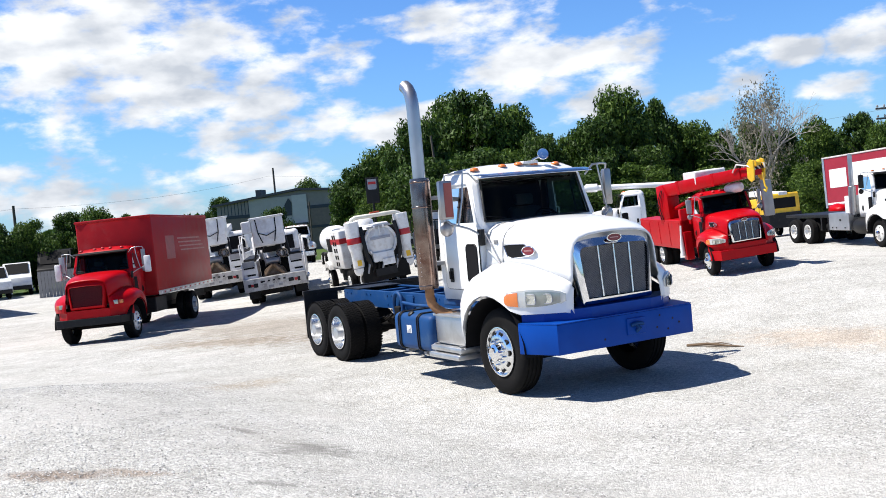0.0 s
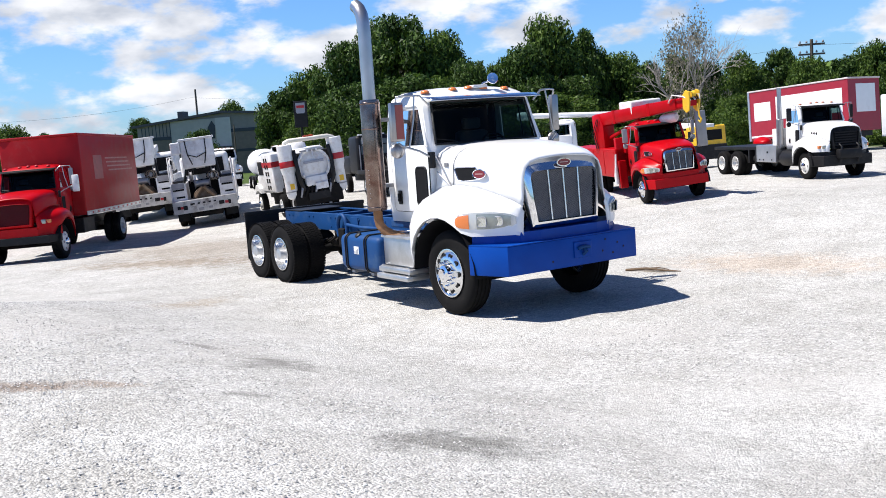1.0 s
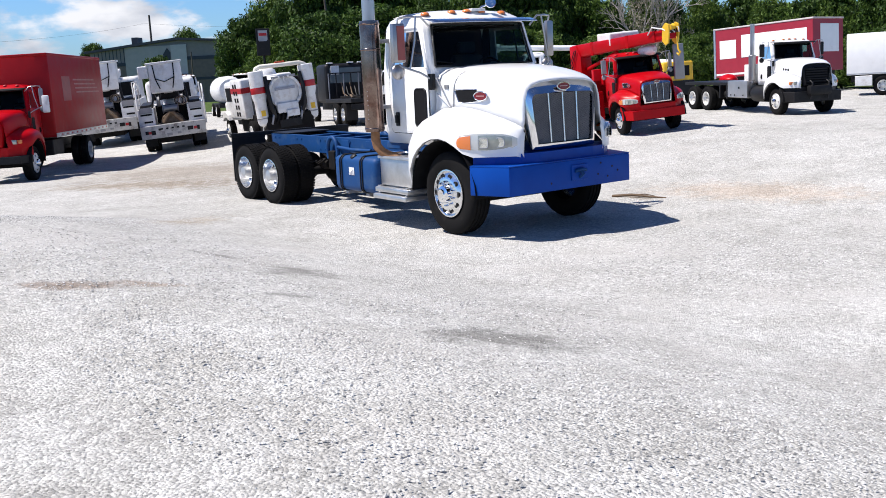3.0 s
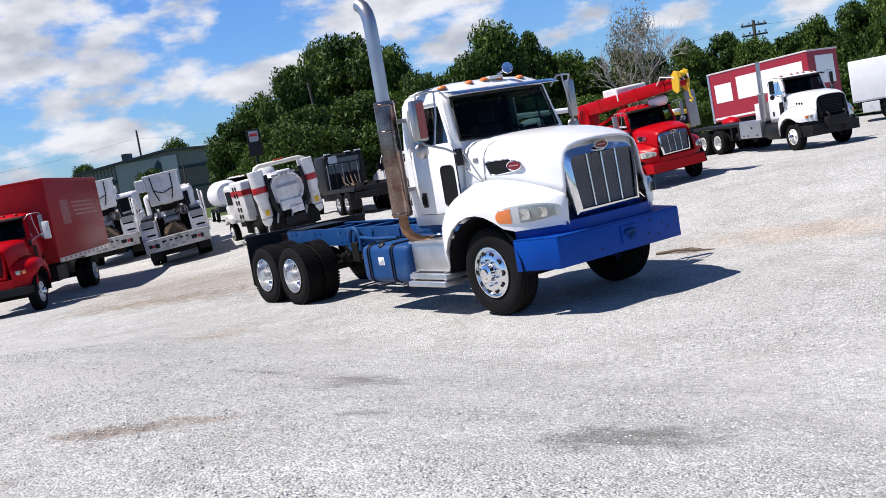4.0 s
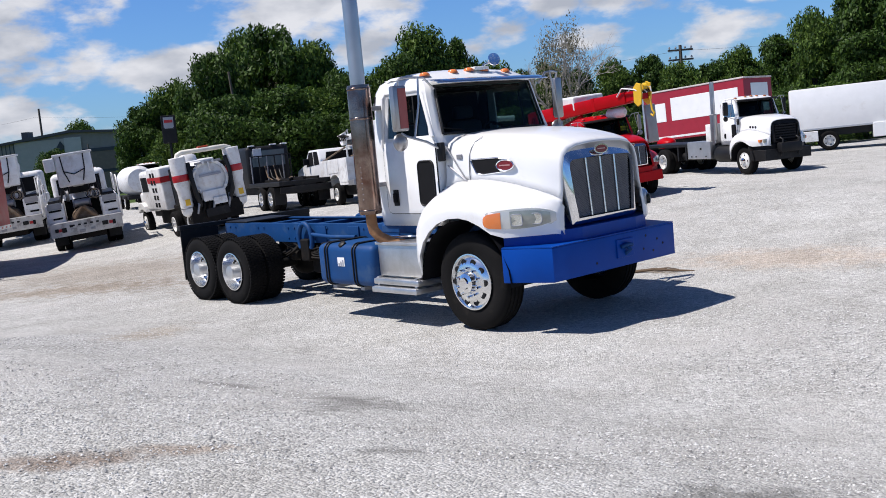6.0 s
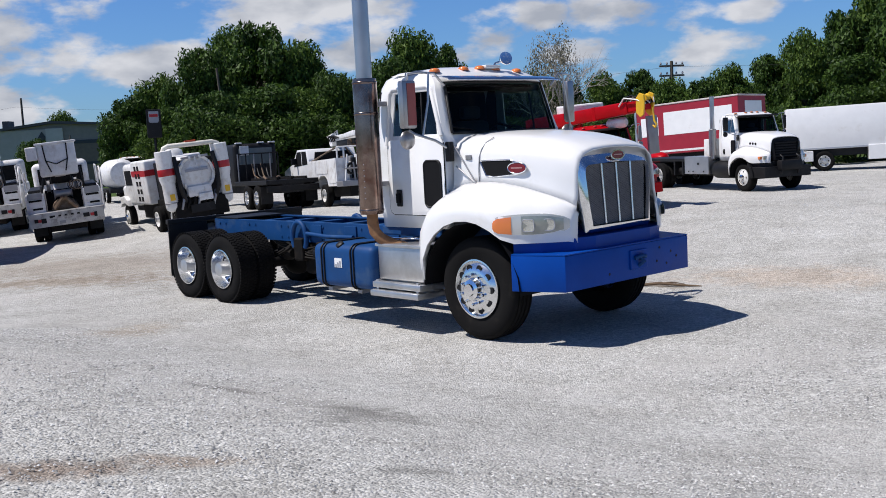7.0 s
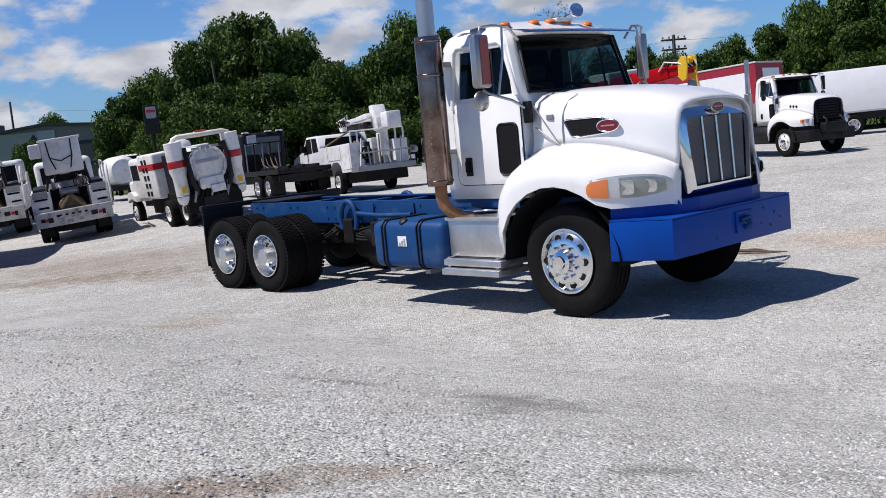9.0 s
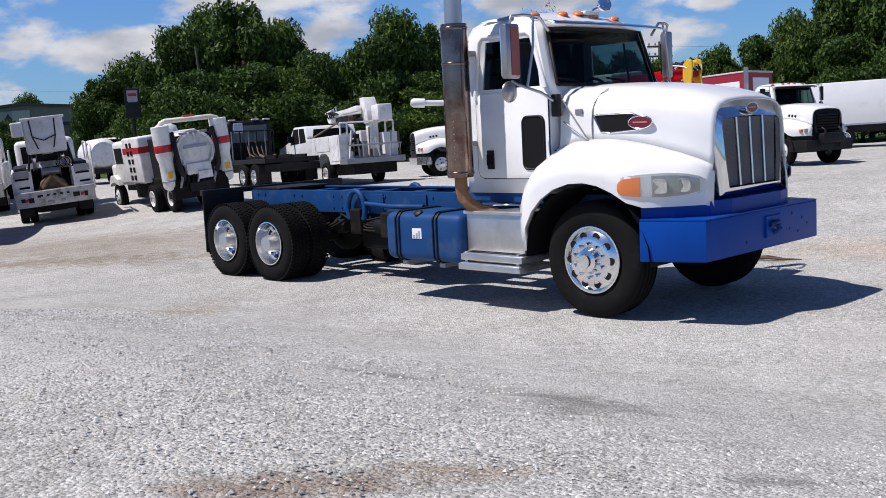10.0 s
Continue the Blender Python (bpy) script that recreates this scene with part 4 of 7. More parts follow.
    for z in (1.6, 2.5):
        part("stack_bracket", boxed(-1.70, -1.50, -1.14, -0.90, z, z + 0.05, 0.006), STEELGREY, root)
    part("cab_back_post", boxed(-1.80, -1.745, -0.80, 0.80, 1.14, 2.6, 0.02), STEELGREY, root)
    # spot lamp on the roof
    lamp = part("spot_lamp", lathed([(0.0, -0.06), (0.04, -0.05), (0.066, -0.02), (0.078, 0.02), (0.074, 0.032), (0.0, 0.026)], (-0.84, 0.36, 2.985), (0.85, -0.35, 0.2), seg=22), CHROME, root, "chrome spot lamp on the roof", smooth=50)
    part("lamp_arm", tubed([(-0.86, 0.16, 2.87), (-0.87, 0.22, 2.93), (-0.86, 0.36, 2.97)], 0.014, 8), ALLOY, lamp, smooth=60)
    part("lamp_base", boxed(-0.95, -0.82, 0.02, 0.26, 2.87, 2.91, 0.01), OLDWHITE, lamp)
    # cowl emblem and antenna wire
    part("cowl_emblem", boxed(-0.30, -0.22, -0.885, -0.865, 1.86, 1.91, 0.004), STEELGREY, root)
    part("hood_latch", boxed(-0.44, -0.20, -0.91, -0.865, 1.50, 1.60, 0.012), BLACK, root)
    part("hood_seam", tubed([(-0.10, -0.892, 1.63), (-0.115, -0.876, 1.76), (-0.115, -0.862, 1.88), (-0.105, -0.832, 1.965), (-0.08, -0.788, 2.035), (-0.03, -0.715, 2.085)], 0.006, 5), STEELGREY, root, smooth=60)
    for a, b in (((-0.42, -0.93, 2.02), (-0.12, -0.91, 1.60)), ((-0.40, -0.93, 1.80), (-0.14, -0.91, 1.62))):
        part("strap", tubed([a, b], 0.008, 5), STEELGREY, root)
    # mud flaps and rear bar
    for s in (-1, 1):
        part("mud_flap", boxed(-6.40, -6.38, min(s * 0.55, s * 1.20), max(s * 0.55, s * 1.20), 0.28, 1.06, 0.0), BLACK, root, "black rubber mud flap")
    part("rear_bar", boxed(-6.44, -6.37, -1.21, 1.21, 1.05, 1.12, 0.01), BLACK, root)
    part("rear_plate", boxed(-6.34, -5.7, -0.42, 0.42, 1.075, 1.095, 0.004), BLACK, root)
    # wheels
    for s in (-1, 1):
        wheel(root, 0.02, s * 1.115, s, 0.538, 0.285, "steer", True)
        for x in (-4.9, -5.87):
            wheel(root, x, s * 1.215, s, 0.472, 0.27, "drive", True)
            wheel(root, x, s * 0.905, s, 0.472, 0.27, "inner", True)
    return root


white_chassis_truck()

# ---------------------------------------------------------------- ground


def gravel_material():
    m = bpy.data.materials.new("pale limestone gravel")
    m.use_nodes = True
    n, l = m.node_tree.nodes, m.node_tree.links
    b = n["Principled BSDF"]
    b.inputs["Roughness"].default_value = 0.95
    b.inputs["Specular IOR Level"].default_value = 0.15
    co = n.new("ShaderNodeTexCoord")

    def noise_tex(scale, detail=6.0, rough=0.6):
        t = n.new("ShaderNodeTexNoise")
        t.inputs["Scale"].default_value, t.inputs["Detail"].default_value, t.inputs["Roughness"].default_value = scale, detail, rough
        l.new(co.outputs["Object"], t.inputs["Vector"])
        return t

    def ramp(src, a, ca, c, cc):
        r = n.new("ShaderNodeValToRGB")
        r.color_ramp.elements[0].position, r.color_ramp.elements[0].color = a, (*ca, 1)
        r.color_ramp.elements[1].position, r.color_ramp.elements[1].color = c, (*cc, 1)
        l.new(src, r.inputs[0])
        return r

    def mix(fac, a, c, blend="MIX"):
        x = n.new("ShaderNodeMix"); x.data_type, x.blend_type = "RGBA", blend
        if isinstance(fac, float):
            x.inputs["Factor"].default_value = fac
        else:
            l.new(fac, x.inputs["Factor"])
        for src, key in ((a, "A"), (c, "B")):
            if isinstance(src, tuple):
                x.inputs[key].default_value = (*src, 1)
            else:
                l.new(src, x.inputs[key])
        return x.outputs["Result"]
    vor = n.new("ShaderNodeTexVoronoi")
    vor.inputs["Scale"].default_value = 58.0
    l.new(co.outputs["Object"], vor.inputs["Vector"])
    stone = ramp(vor.outputs["Color"], 0.1, (0.250, 0.248, 0.238), 0.8, (0.670, 0.666, 0.648))
    big = ramp(noise_tex(0.23, 8.0, 0.62).outputs["Fac"], 0.35, (0.415, 0.413, 0.385), 0.65, (0.575, 0.574, 0.55))
    col = mix(0.42, stone.outputs["Color"], big.outputs["Color"])
    fine = ramp(noise_tex(14.0, 8.0, 0.7).outputs["Fac"], 0.38, (0.80, 0.797, 0.79), 0.62, (1.09, 1.088, 1.08))
    col = mix(1.0, col, fine.outputs["Color"], "MULTIPLY")
    lump = n.new("ShaderNodeTexVoronoi")
    lump.inputs["Scale"].default_value = 26.0
    l.new(co.outputs["Object"], lump.inputs["Vector"])
    chips = ramp(lump.outputs["Color"], 0.15, (0.90, 0.90, 0.90), 0.8, (1.07, 1.07, 1.07))
    col = mix(1.0, col, chips.outputs["Color"], "MULTIPLY")
    drift = ramp(noise_tex(1.5, 4.0, 0.55).outputs["Fac"], 0.34, (0.86, 0.852, 0.838), 0.64, (1.04, 1.04, 1.04))
    col = mix(1.0, col, drift.outputs["Color"], "MULTIPLY")
    # packed, sandy lanes
    lane = ramp(noise_tex(0.55, 5.0, 0.5).outputs["Fac"], 0.52, (0, 0, 0), 0.68, (0.40, 0.40, 0.40))
    col = mix(lane.outputs["Color"], col, (0.53, 0.515, 0.49))
    # oil and damp patches, and a sandy spill
    ragged = noise_tex(4.5, 9.0, 0.78)
    for cx, cy, rx, ry, tone in ((2.62, -4.70, 0.46, 0.50, (0.56, 0.56, 0.55)), (2.3, -4.6, 0.8, 0.40, (0.80, 0.80, 0.79)), (5.70, -4.80, 0.70, 0.55, (0.42, 0.42, 0.405)), (3.35, -6.28, 0.42, 0.16, (0.70, 0.61, 0.54)), (3.05, -6.80, 0.6, 0.20, (0.58, 0.475, 0.41)), (4.05, -5.50, 0.22, 0.14, (0.55, 0.55, 0.54)),
                                 (1.4, -4.95, 0.40, 0.14, (0.55, 0.54, 0.53)), (0.9, 3.9, 2.2, 0.95, (1.0, 0.875, 0.775)), (-0.4, 2.75, 0.5, 0.14, (0.5, 0.42, 0.34)), (-3.2, -3.4, 1.5, 0.5, (0.85, 0.77, 0.68)),
                                 (-10.5, -1.5, 3.6, 1.1, (0.75, 0.68, 0.60)), (-13.0, 0.6, 7.5, 3.6, (0.72, 0.655, 0.585)), (-12.0, 4.0, 4.5, 1.0, (0.78, 0.72, 0.63))):
        mp = n.new("ShaderNodeMapping")
        mp.vector_type = "TEXTURE"
        mp.inputs["Location"].default_value, mp.inputs["Scale"].default_value = (cx, cy, 0), (rx, ry, 50.0)
        mp.inputs["Rotation"].default_value = (0, 0, 0.25 * cx if rx > 1.2 * ry else 0.9)
        l.new(co.outputs["Object"], mp.inputs[0])
        ln = n.new("ShaderNodeVectorMath"); ln.operation = "LENGTH"
        l.new(mp.outputs[0], ln.inputs[0])
        ad = n.new("ShaderNodeMath"); ad.operation = "MULTIPLY_ADD"
        l.new(ragged.outputs["Fac"], ad.inputs[0]); ad.inputs[1].default_value = 2.6
        sb = n.new("ShaderNodeMath"); sb.operation = "ADD"
        l.new(ln.outputs["Value"], sb.inputs[0]); sb.inputs[1].default_value = -1.25
        l.new(sb.outputs[0], ad.inputs[2])
        mask = ramp(ad.outputs[0], 0.35, (0.88, 0.88, 0.88), 1.25, (0, 0, 0))
        col = mix(mask.outputs["Color"], col, tone, "MULTIPLY")
    # grass beyond the yard
    sep = n.new("ShaderNodeVectorMath"); sep.operation = "LENGTH"
    l.new(co.outputs["Object"], sep.inputs[0])
    gr = n.new("ShaderNodeMapRange")
    gr.inputs["From Min"].default_value, gr.inputs["From Max"].default_value = 50.0, 54.0
    l.new(sep.outputs["Value"], gr.inputs["Value"])
    grass = ramp(noise_tex(3.0).outputs["Fac"], 0.3, (0.04, 0.075, 0.018), 0.7, (0.09, 0.13, 0.035))
    col = mix(gr.outputs[0], col, grass.outputs["Color"])
    l.new(col, b.inputs["Base Color"])
    bp = n.new("ShaderNodeBump")
    bp.inputs["Strength"].default_value, bp.inputs["Distance"].default_value = 0.78, 0.014
    hs = n.new("ShaderNodeMath"); hs.operation = "MULTIPLY_ADD"
    l.new(vor.outputs["Distance"], hs.inputs[0]); hs.inputs[1].default_value = -1.2
    l.new(noise_tex(90.0, 3.0).outputs["Fac"], hs.inputs[2])
    l.new(hs.outputs[0], bp.inputs["Height"])
    l.new(bp.outputs[0], b.inputs["Normal"])
    return m


def build_ground():
    bm = bmesh.new()
    def line(near, far, step):
        a = list(np.arange(-near, near + 1e-6, step))
        out = [v for v in (60, 100, 180, 350, 700, 1500, 3000)]
        return [-v for v in out[::-1]] + a + out
    xs, ys = line(40, 0, 0.8), line(40, 0, 0.8)
    rows = []
    for y in ys:
        rows.append([(x, y, ground_z(x, y) + (0.02 * noise.noise((x * 0.4, y * 0.4, 0)) if abs(x) < 30 and abs(y) < 30 and math.hypot(x + 3.5, y) > 6 else 0.0)) for x in xs])
    sheet(bm, rows)
    g = part("ground", bm, gravel_material(), smooth=60)
    tagged(g, "pale crushed limestone gravel yard with worn patches", "ground", kind="structure")
    return g


def build_pebbles():
    """Loose stones lying on the yard where the camera passes nearest."""
    rnd = np.random.default_rng(5)
    n = 85000
    verts, faces = [], []
    u = rnd.random((n, 6))
    base = np.array([(1, 0, 0), (0, 1, 0), (-1, 0, 0), (0, -1, 0), (0, 0, 0.8)])
    tri = ((0, 1, 4), (1, 2, 4), (2, 3, 4), (3, 0, 4))        # the underside is in the ground
    for k in range(n):
        x, y = -4 + 14.5 * u[k, 0], -7.4 + 8.6 * u[k, 1] ** 0.9
        if x < 1.6 and y > -1.6:
            continue
        if u[k, 4] < 0.75 and min(math.hypot((x - 2.72) / 0.5, (y + 4.72) / 0.6), math.hypot((x - 5.70) / 0.7, (y + 4.80) / 0.55)) < 1:
            continue        # few loose chips lie on the oily patches
        s = 0.0045 + 0.009 * u[k, 2] ** 2.2
        a = 6.28 * u[k, 3]
        c, d = math.cos(a), math.sin(a)
        z = ground_z(x, y)
        jit = 0.7 + 0.6 * rnd.random((5, 1))
        p = base * jit * s * (1.0, 0.75, 0.65)
        i = len(verts)
        verts += [(x + q[0] * c - q[1] * d, y + q[0] * d + q[1] * c, z + q[2] + (0.02 if q[2] > 0 else -0.10) * s) for q in p]
        faces += [(i + t[0], i + t[1], i + t[2]) for t in tri]
    me = bpy.data.meshes.new("loose_gravel")
    me.from_pydata(verts, [], faces)
    m = bpy.data.materials.new("loose stone")
    m.use_nodes = True
    nn, l = m.node_tree.nodes, m.node_tree.links
    ge = nn.new("ShaderNodeNewGeometry")
    r = nn.new("ShaderNodeValToRGB")
    r.color_ramp.elements[0].color, r.color_ramp.elements[1].color = (0.17, 0.168, 0.160, 1), (0.62, 0.617, 0.597, 1)
    r.color_ramp.elements[0].position, r.color_ramp.elements[1].position = 0.0, 0.75
    l.new(ge.outputs["Random Per Island"], r.inputs[0])
    l.new(r.outputs["Color"], nn["Principled BSDF"].inputs["Base Color"])
    nn["Principled BSDF"].inputs["Roughness"].default_value = 0.95
    me.materials.append(m)
    tagged(new("loose_gravel", me), "loose pale limestone chips scattered on the yard", "gravel", kind="stuff")


build_ground()
build_pebbles()

# ---------------------------------------------------------------- other vehicles


def chassis(root, x0, x1, axles, duals=True, r=0.52, mat=None, rim=None, steer_y=1.10):
    mat = mat or BLACK
    for y in (-0.43, 0.43):
        part("frame_rail", boxed(x0, x1, y - 0.04, y + 0.04, 0.78, 1.04, 0.01), mat, root)
    for k in range(4):
        x = x0 + (x1 - x0) * (k + 0.5) / 4
        part("crossmember", boxed(x - 0.05, x + 0.05, -0.4, 0.4, 0.82, 1.0), mat, root)
    part("running_gear", boxed(x0 + 0.6, x1 - 0.6, -0.35, 0.35, 0.50, 0.80, 0.05), GREASE, root)
    for s in (-1, 1):
        wheel(root, 0.0, s * steer_y, s, r, 0.27, "steer", rim=rim)
        for x in axles:
            wheel(root, x, s * 1.18, s, r, 0.27, "drive" if duals else "steer", rim=rim)
            if duals:
                wheel(root, x, s * 0.88, s, r, 0.26, "inner", rim=rim)
    for x in axles:
        part("drive_axle", tubed([(x, -0.9, r), (x, 0.9, r)], 0.09, 8), GREASE, root, smooth=50)
    part("front_axle", tubed([(0, -0.9, r * 0.92), (0, 0.9, r * 0.92)], 0.06, 8), GREASE, root, smooth=50)


def plain_bumper(root, mat, z0=0.55, z1=0.88, x=1.05, apron=None):
    plan = [(0.50, -1.20), (x, -0.98), (x, 0.98), (0.50, 1.20), (0.40, 1.1), (x - 0.12, 0.9), (x - 0.12, -0.9), (0.40, -1.1)]
    part("bumper", prismed(plan, z0, z1, "z", 0.012), mat, root)
    part("valance", prismed([(0.36, -1.18), (0.75, -0.98), (1.0, -0.66), (1.02, 0), (1.0, 0.66), (0.75, 0.98), (0.36, 1.18)], z1 - 0.02, 1.055, "z"), apron or (mat if mat != ALLOY else BLACK), root)


WHITEWHEEL = surf("white painted steel wheel", (0.72, 0.72, 0.70), 0.45, vary=0.06, dirt=(0.35, 0.3, 0.25), dirt_amount=0.25)


FADED = surf("faded stripe", (0.42, 0.17, 0.16), 0.5, vary=0.25, scale=5)
RUBBED = surf("rubbed patch", (0.32, 0.075, 0.07), 0.5, vary=0.25, scale=4)


def red_box_truck():
    root = thing("box_truck", heading(-17.8, -2.7, 0.862, -0.507, scale=0.87), "red box truck with a faded red cargo box on gravel", "truck")
    truck_front(root, RED, False, "red")
    plain_bumper(root, BLACK, 0.58, 0.80, apron=RED)
    chassis(root, -8.2, 0.7, (-6.3,), rim=WHITEWHEEL)
    bx = part("cargo_box", boxed(-8.9, -1.95, -1.26, 1.26, 1.18, 3.80, 0.05, 3), BOXRED, root, "faded red cargo box", smooth=40)
    part("box_roof_rail", boxed(-8.92, -1.90, -1.275, 1.275, 3.74, 3.83, 0.03), BOXRED, bx, smooth=40)
    for s in (-1, 1):
        part("lower_rail", boxed(-8.9, -1.95, min(1.262 * s, 1.285 * s), max(1.262 * s, 1.285 * s), 1.16, 1.30, 0.006), DIAMOND, bx)
        for k in range(22):
            x = -8.75 + 0.306 * k
            part("reflective_strip", boxed(x, x + 0.13, min(1.286 * s, 1.290 * s), max(1.286 * s, 1.290 * s), 1.20, 1.26), TEXTWHITE if k % 2 else REDBAND, bx)
        for k in range(4):
            z = 2.55 + 0.14 * k
            part("side_stripe", boxed(-8.2 + 0.2 * k, -5.0 + 0.1 * k, min(1.262 * s, 1.268 * s), max(1.262 * s, 1.268 * s), z, z + 0.05), FADED, bx)
        part("ghost_patch", boxed(-4.3, -3.3, min(1.262 * s, 1.266 * s), max(1.262 * s, 1.266 * s), 2.3, 3.1), RUBBED, bx)
        wheelbox = boxed(-3.4, -2.2, min(0.5 * s, 1.05 * s), max(0.5 * s, 1.05 * s), 0.6, 1.1, 0.03)
        part("side_tank", wheelbox, BLACK, root)
    for y in (-1.12, 1.12):
        part("mirror_shell", boxed(-0.66, -0.56, y * 1.28 - 0.10, y * 1.28 + 0.10, 1.98, 2.5, 0.03), OLDWHITE, root, smooth=40)


def red_crane_truck():
    root = thing("digger_derrick_truck", heading(-5.30, 8.30, 0.91, -0.41, scale=0.605), "red digger derrick truck with stowed red boom on gravel", "truck")
    truck_front(root, RED, False, "mesh")
    plain_bumper(root, RED)
    chassis(root, -7.6, 0.7, (-5.2, -6.5), rim=ALLOY)
    for s in (-1, 1):
        y0, y1 = (-1.24, -0.5) if s < 0 else (0.5, 1.24)
        body = part("utility_body", boxed(-7.6, -2.2, y0, y1, 0.85, 1.95, 0.03), RED, root)
        for k in range(4):
            x = -7.4 + 1.3 * k
            part("locker_door", boxed(x, x + 1.15, min(1.241 * s, 1.255 * s), max(1.241 * s, 1.255 * s), 0.95, 1.85, 0.01), RED, body)
        part("outrigger", boxed(-2.30, -2.02, min(0.9 * s, 1.20 * s), max(0.9 * s, 1.20 * s), 0.45, 1.5, 0.02), RED, root)
    part("deck", boxed(-7.6, -2.0, -0.55, 0.55, 1.04, 1.12), BLACK, root)
    part("stake", boxed(-2.6, -2.0, -0.9, 0.9, 1.75, 2.1, 0.03), RED, root)
    part("turret", lathed([(0.5, 0), (0.5, 0.6), (0.42, 0.7), (0, 0.7)], (-4.1, -0.75, 1.1), (0, 0, 1), seg=20), RED, root, smooth=40)
    # the boom lies across the cab, from the near rear corner to the far front one
    boom = part("boom", prismed([(-0.3, -0.25), (-0.3, 0.26), (4.6, 0.22), (4.6, -0.19)], -0.23, 0.23, "y", 0.05), RED, root, "red telescopic boom", smooth=40)
    boom.matrix_basis = Matrix.Translation((-4.1, -0.95, 3.05)) @ Matrix.Rotation(0.33, 4, "Z") @ Matrix.Rotation(-0.07, 4, "Y")
    part("boom_strap", boxed(0.9, 1.05, -0.24, 0.24, -0.255, 0.265, 0.01), RED, boom)
    part("boom_strap", boxed(3.0, 3.15, -0.24, 0.24, -0.225, 0.245, 0.01), RED, boom)
    part("inner_boom", boxed(4.5, 5.3, -0.18, 0.18, -0.15, 0.19, 0.03), RED, boom)
    for k in range(7):
        part("hose", tubed([(4.3 + 0.08 * k, -0.27 + 0.08 * k, 0.1), (4.6 + 0.06 * k, -0.30 + 0.09 * k, 0.34 + 0.03 * (k % 3)), (5.1 + 0.05 * k, -0.26 + 0.08 * k, 0.22), (5.4, -0.2 + 0.07 * k, 0.05)], 0.026, 6), BLACK if k % 3 else OLDWHITE, boom, smooth=60)
    for y in (-0.26, 0.20):
        part("tip_plate", prismed([(5.0, -0.20), (5.08, 0.28), (5.25, 0.42), (5.42, 0.34), (5.40, 0.05), (5.3, -0.30), (5.15, -0.36)], y, y + 0.06, "y", 0.01), YELLOW, boom, "yellow boom tip plate")
    part("sheave", lathed([(0.0, -0.10), (0.14, -0.10), (0.10, 0.0), (0.14, 0.10), (0, 0.10)], (5.25, 0.0, 0.24), (0, 1, 0), seg=20), YELLOW, boom, smooth=40)
    part("hook", tubed([(5.5, 0.0, -0.1), (5.5, 0.0, -0.55), (5.58, 0.0, -0.66), (5.5, 0.0, -0.76), (5.42, 0.0, -0.68)], 0.035, 8), YELLOW, boom, smooth=60)
    part("auger_motor", lathed([(0, 0), (0.16, 0.02), (0.18, 0.1), (0.18, 0.7), (0.1, 0.8), (0, 0.8)], (3.4, 0.1, -0.42), (1, 0, 0.0), seg=16), OLDWHITE, boom, smooth=40)
    part("hydraulic_ram", tubed([(0.3, 0.0, -0.75), (2.2, 0.0, -0.28)], 0.07, 12), RED, boom, smooth=50)
    part("boom_foot", prismed([(-0.45, -1.25), (0.20, -1.25), (0.28, -0.25), (0.05, 0.24), (-0.38, 0.24)], -0.28, 0.28, "y", 0.05), RED, boom, smooth=40)
    for k in range(2):
        part("foot_hose", tubed([(-0.3 + 0.12 * k, -0.30, -1.1), (-0.36 + 0.12 * k, -0.36, -0.5), (0.0 + 0.1 * k, -0.33, 0.05)], 0.018, 6), BLACK, boom, smooth=60)
    part("auger_panel", boxed(0.30, 0.44, 0.98, 1.36, 1.78, 3.05, 0.03), STEELGREY, root, "grey upright stowage panel", smooth=40)
    part("outrigger_cylinder", tubed([(-2.12, -1.26, 1.75), (-2.16, -1.28, 1.3), (-2.18, -1.29, 0.95), (-2.18, -1.29, 0.62)], [0.035, 0.05, 0.085, 0.085], 10), OLDWHITE, root, "white outrigger cylinder", smooth=50)
    part("bucket_box", boxed(-3.4, -2.0, -0.5, 0.7, 3.15, 3.65, 0.05), OLDWHITE, root, "white fibreglass box")
    part("headboard", boxed(-2.45, -2.20, -1.18, 1.18, 1.05, 2.35, 0.03), RED, root, "red bulkhead behind the cab", smooth=40)
    part("beacon", lathed([(0.08, 0), (0.08, 0.1), (0.05, 0.16), (0, 0.17)], (-1.3, 0.5, 2.88), (0, 0, 1), seg=12), WHITE, root, smooth=50)


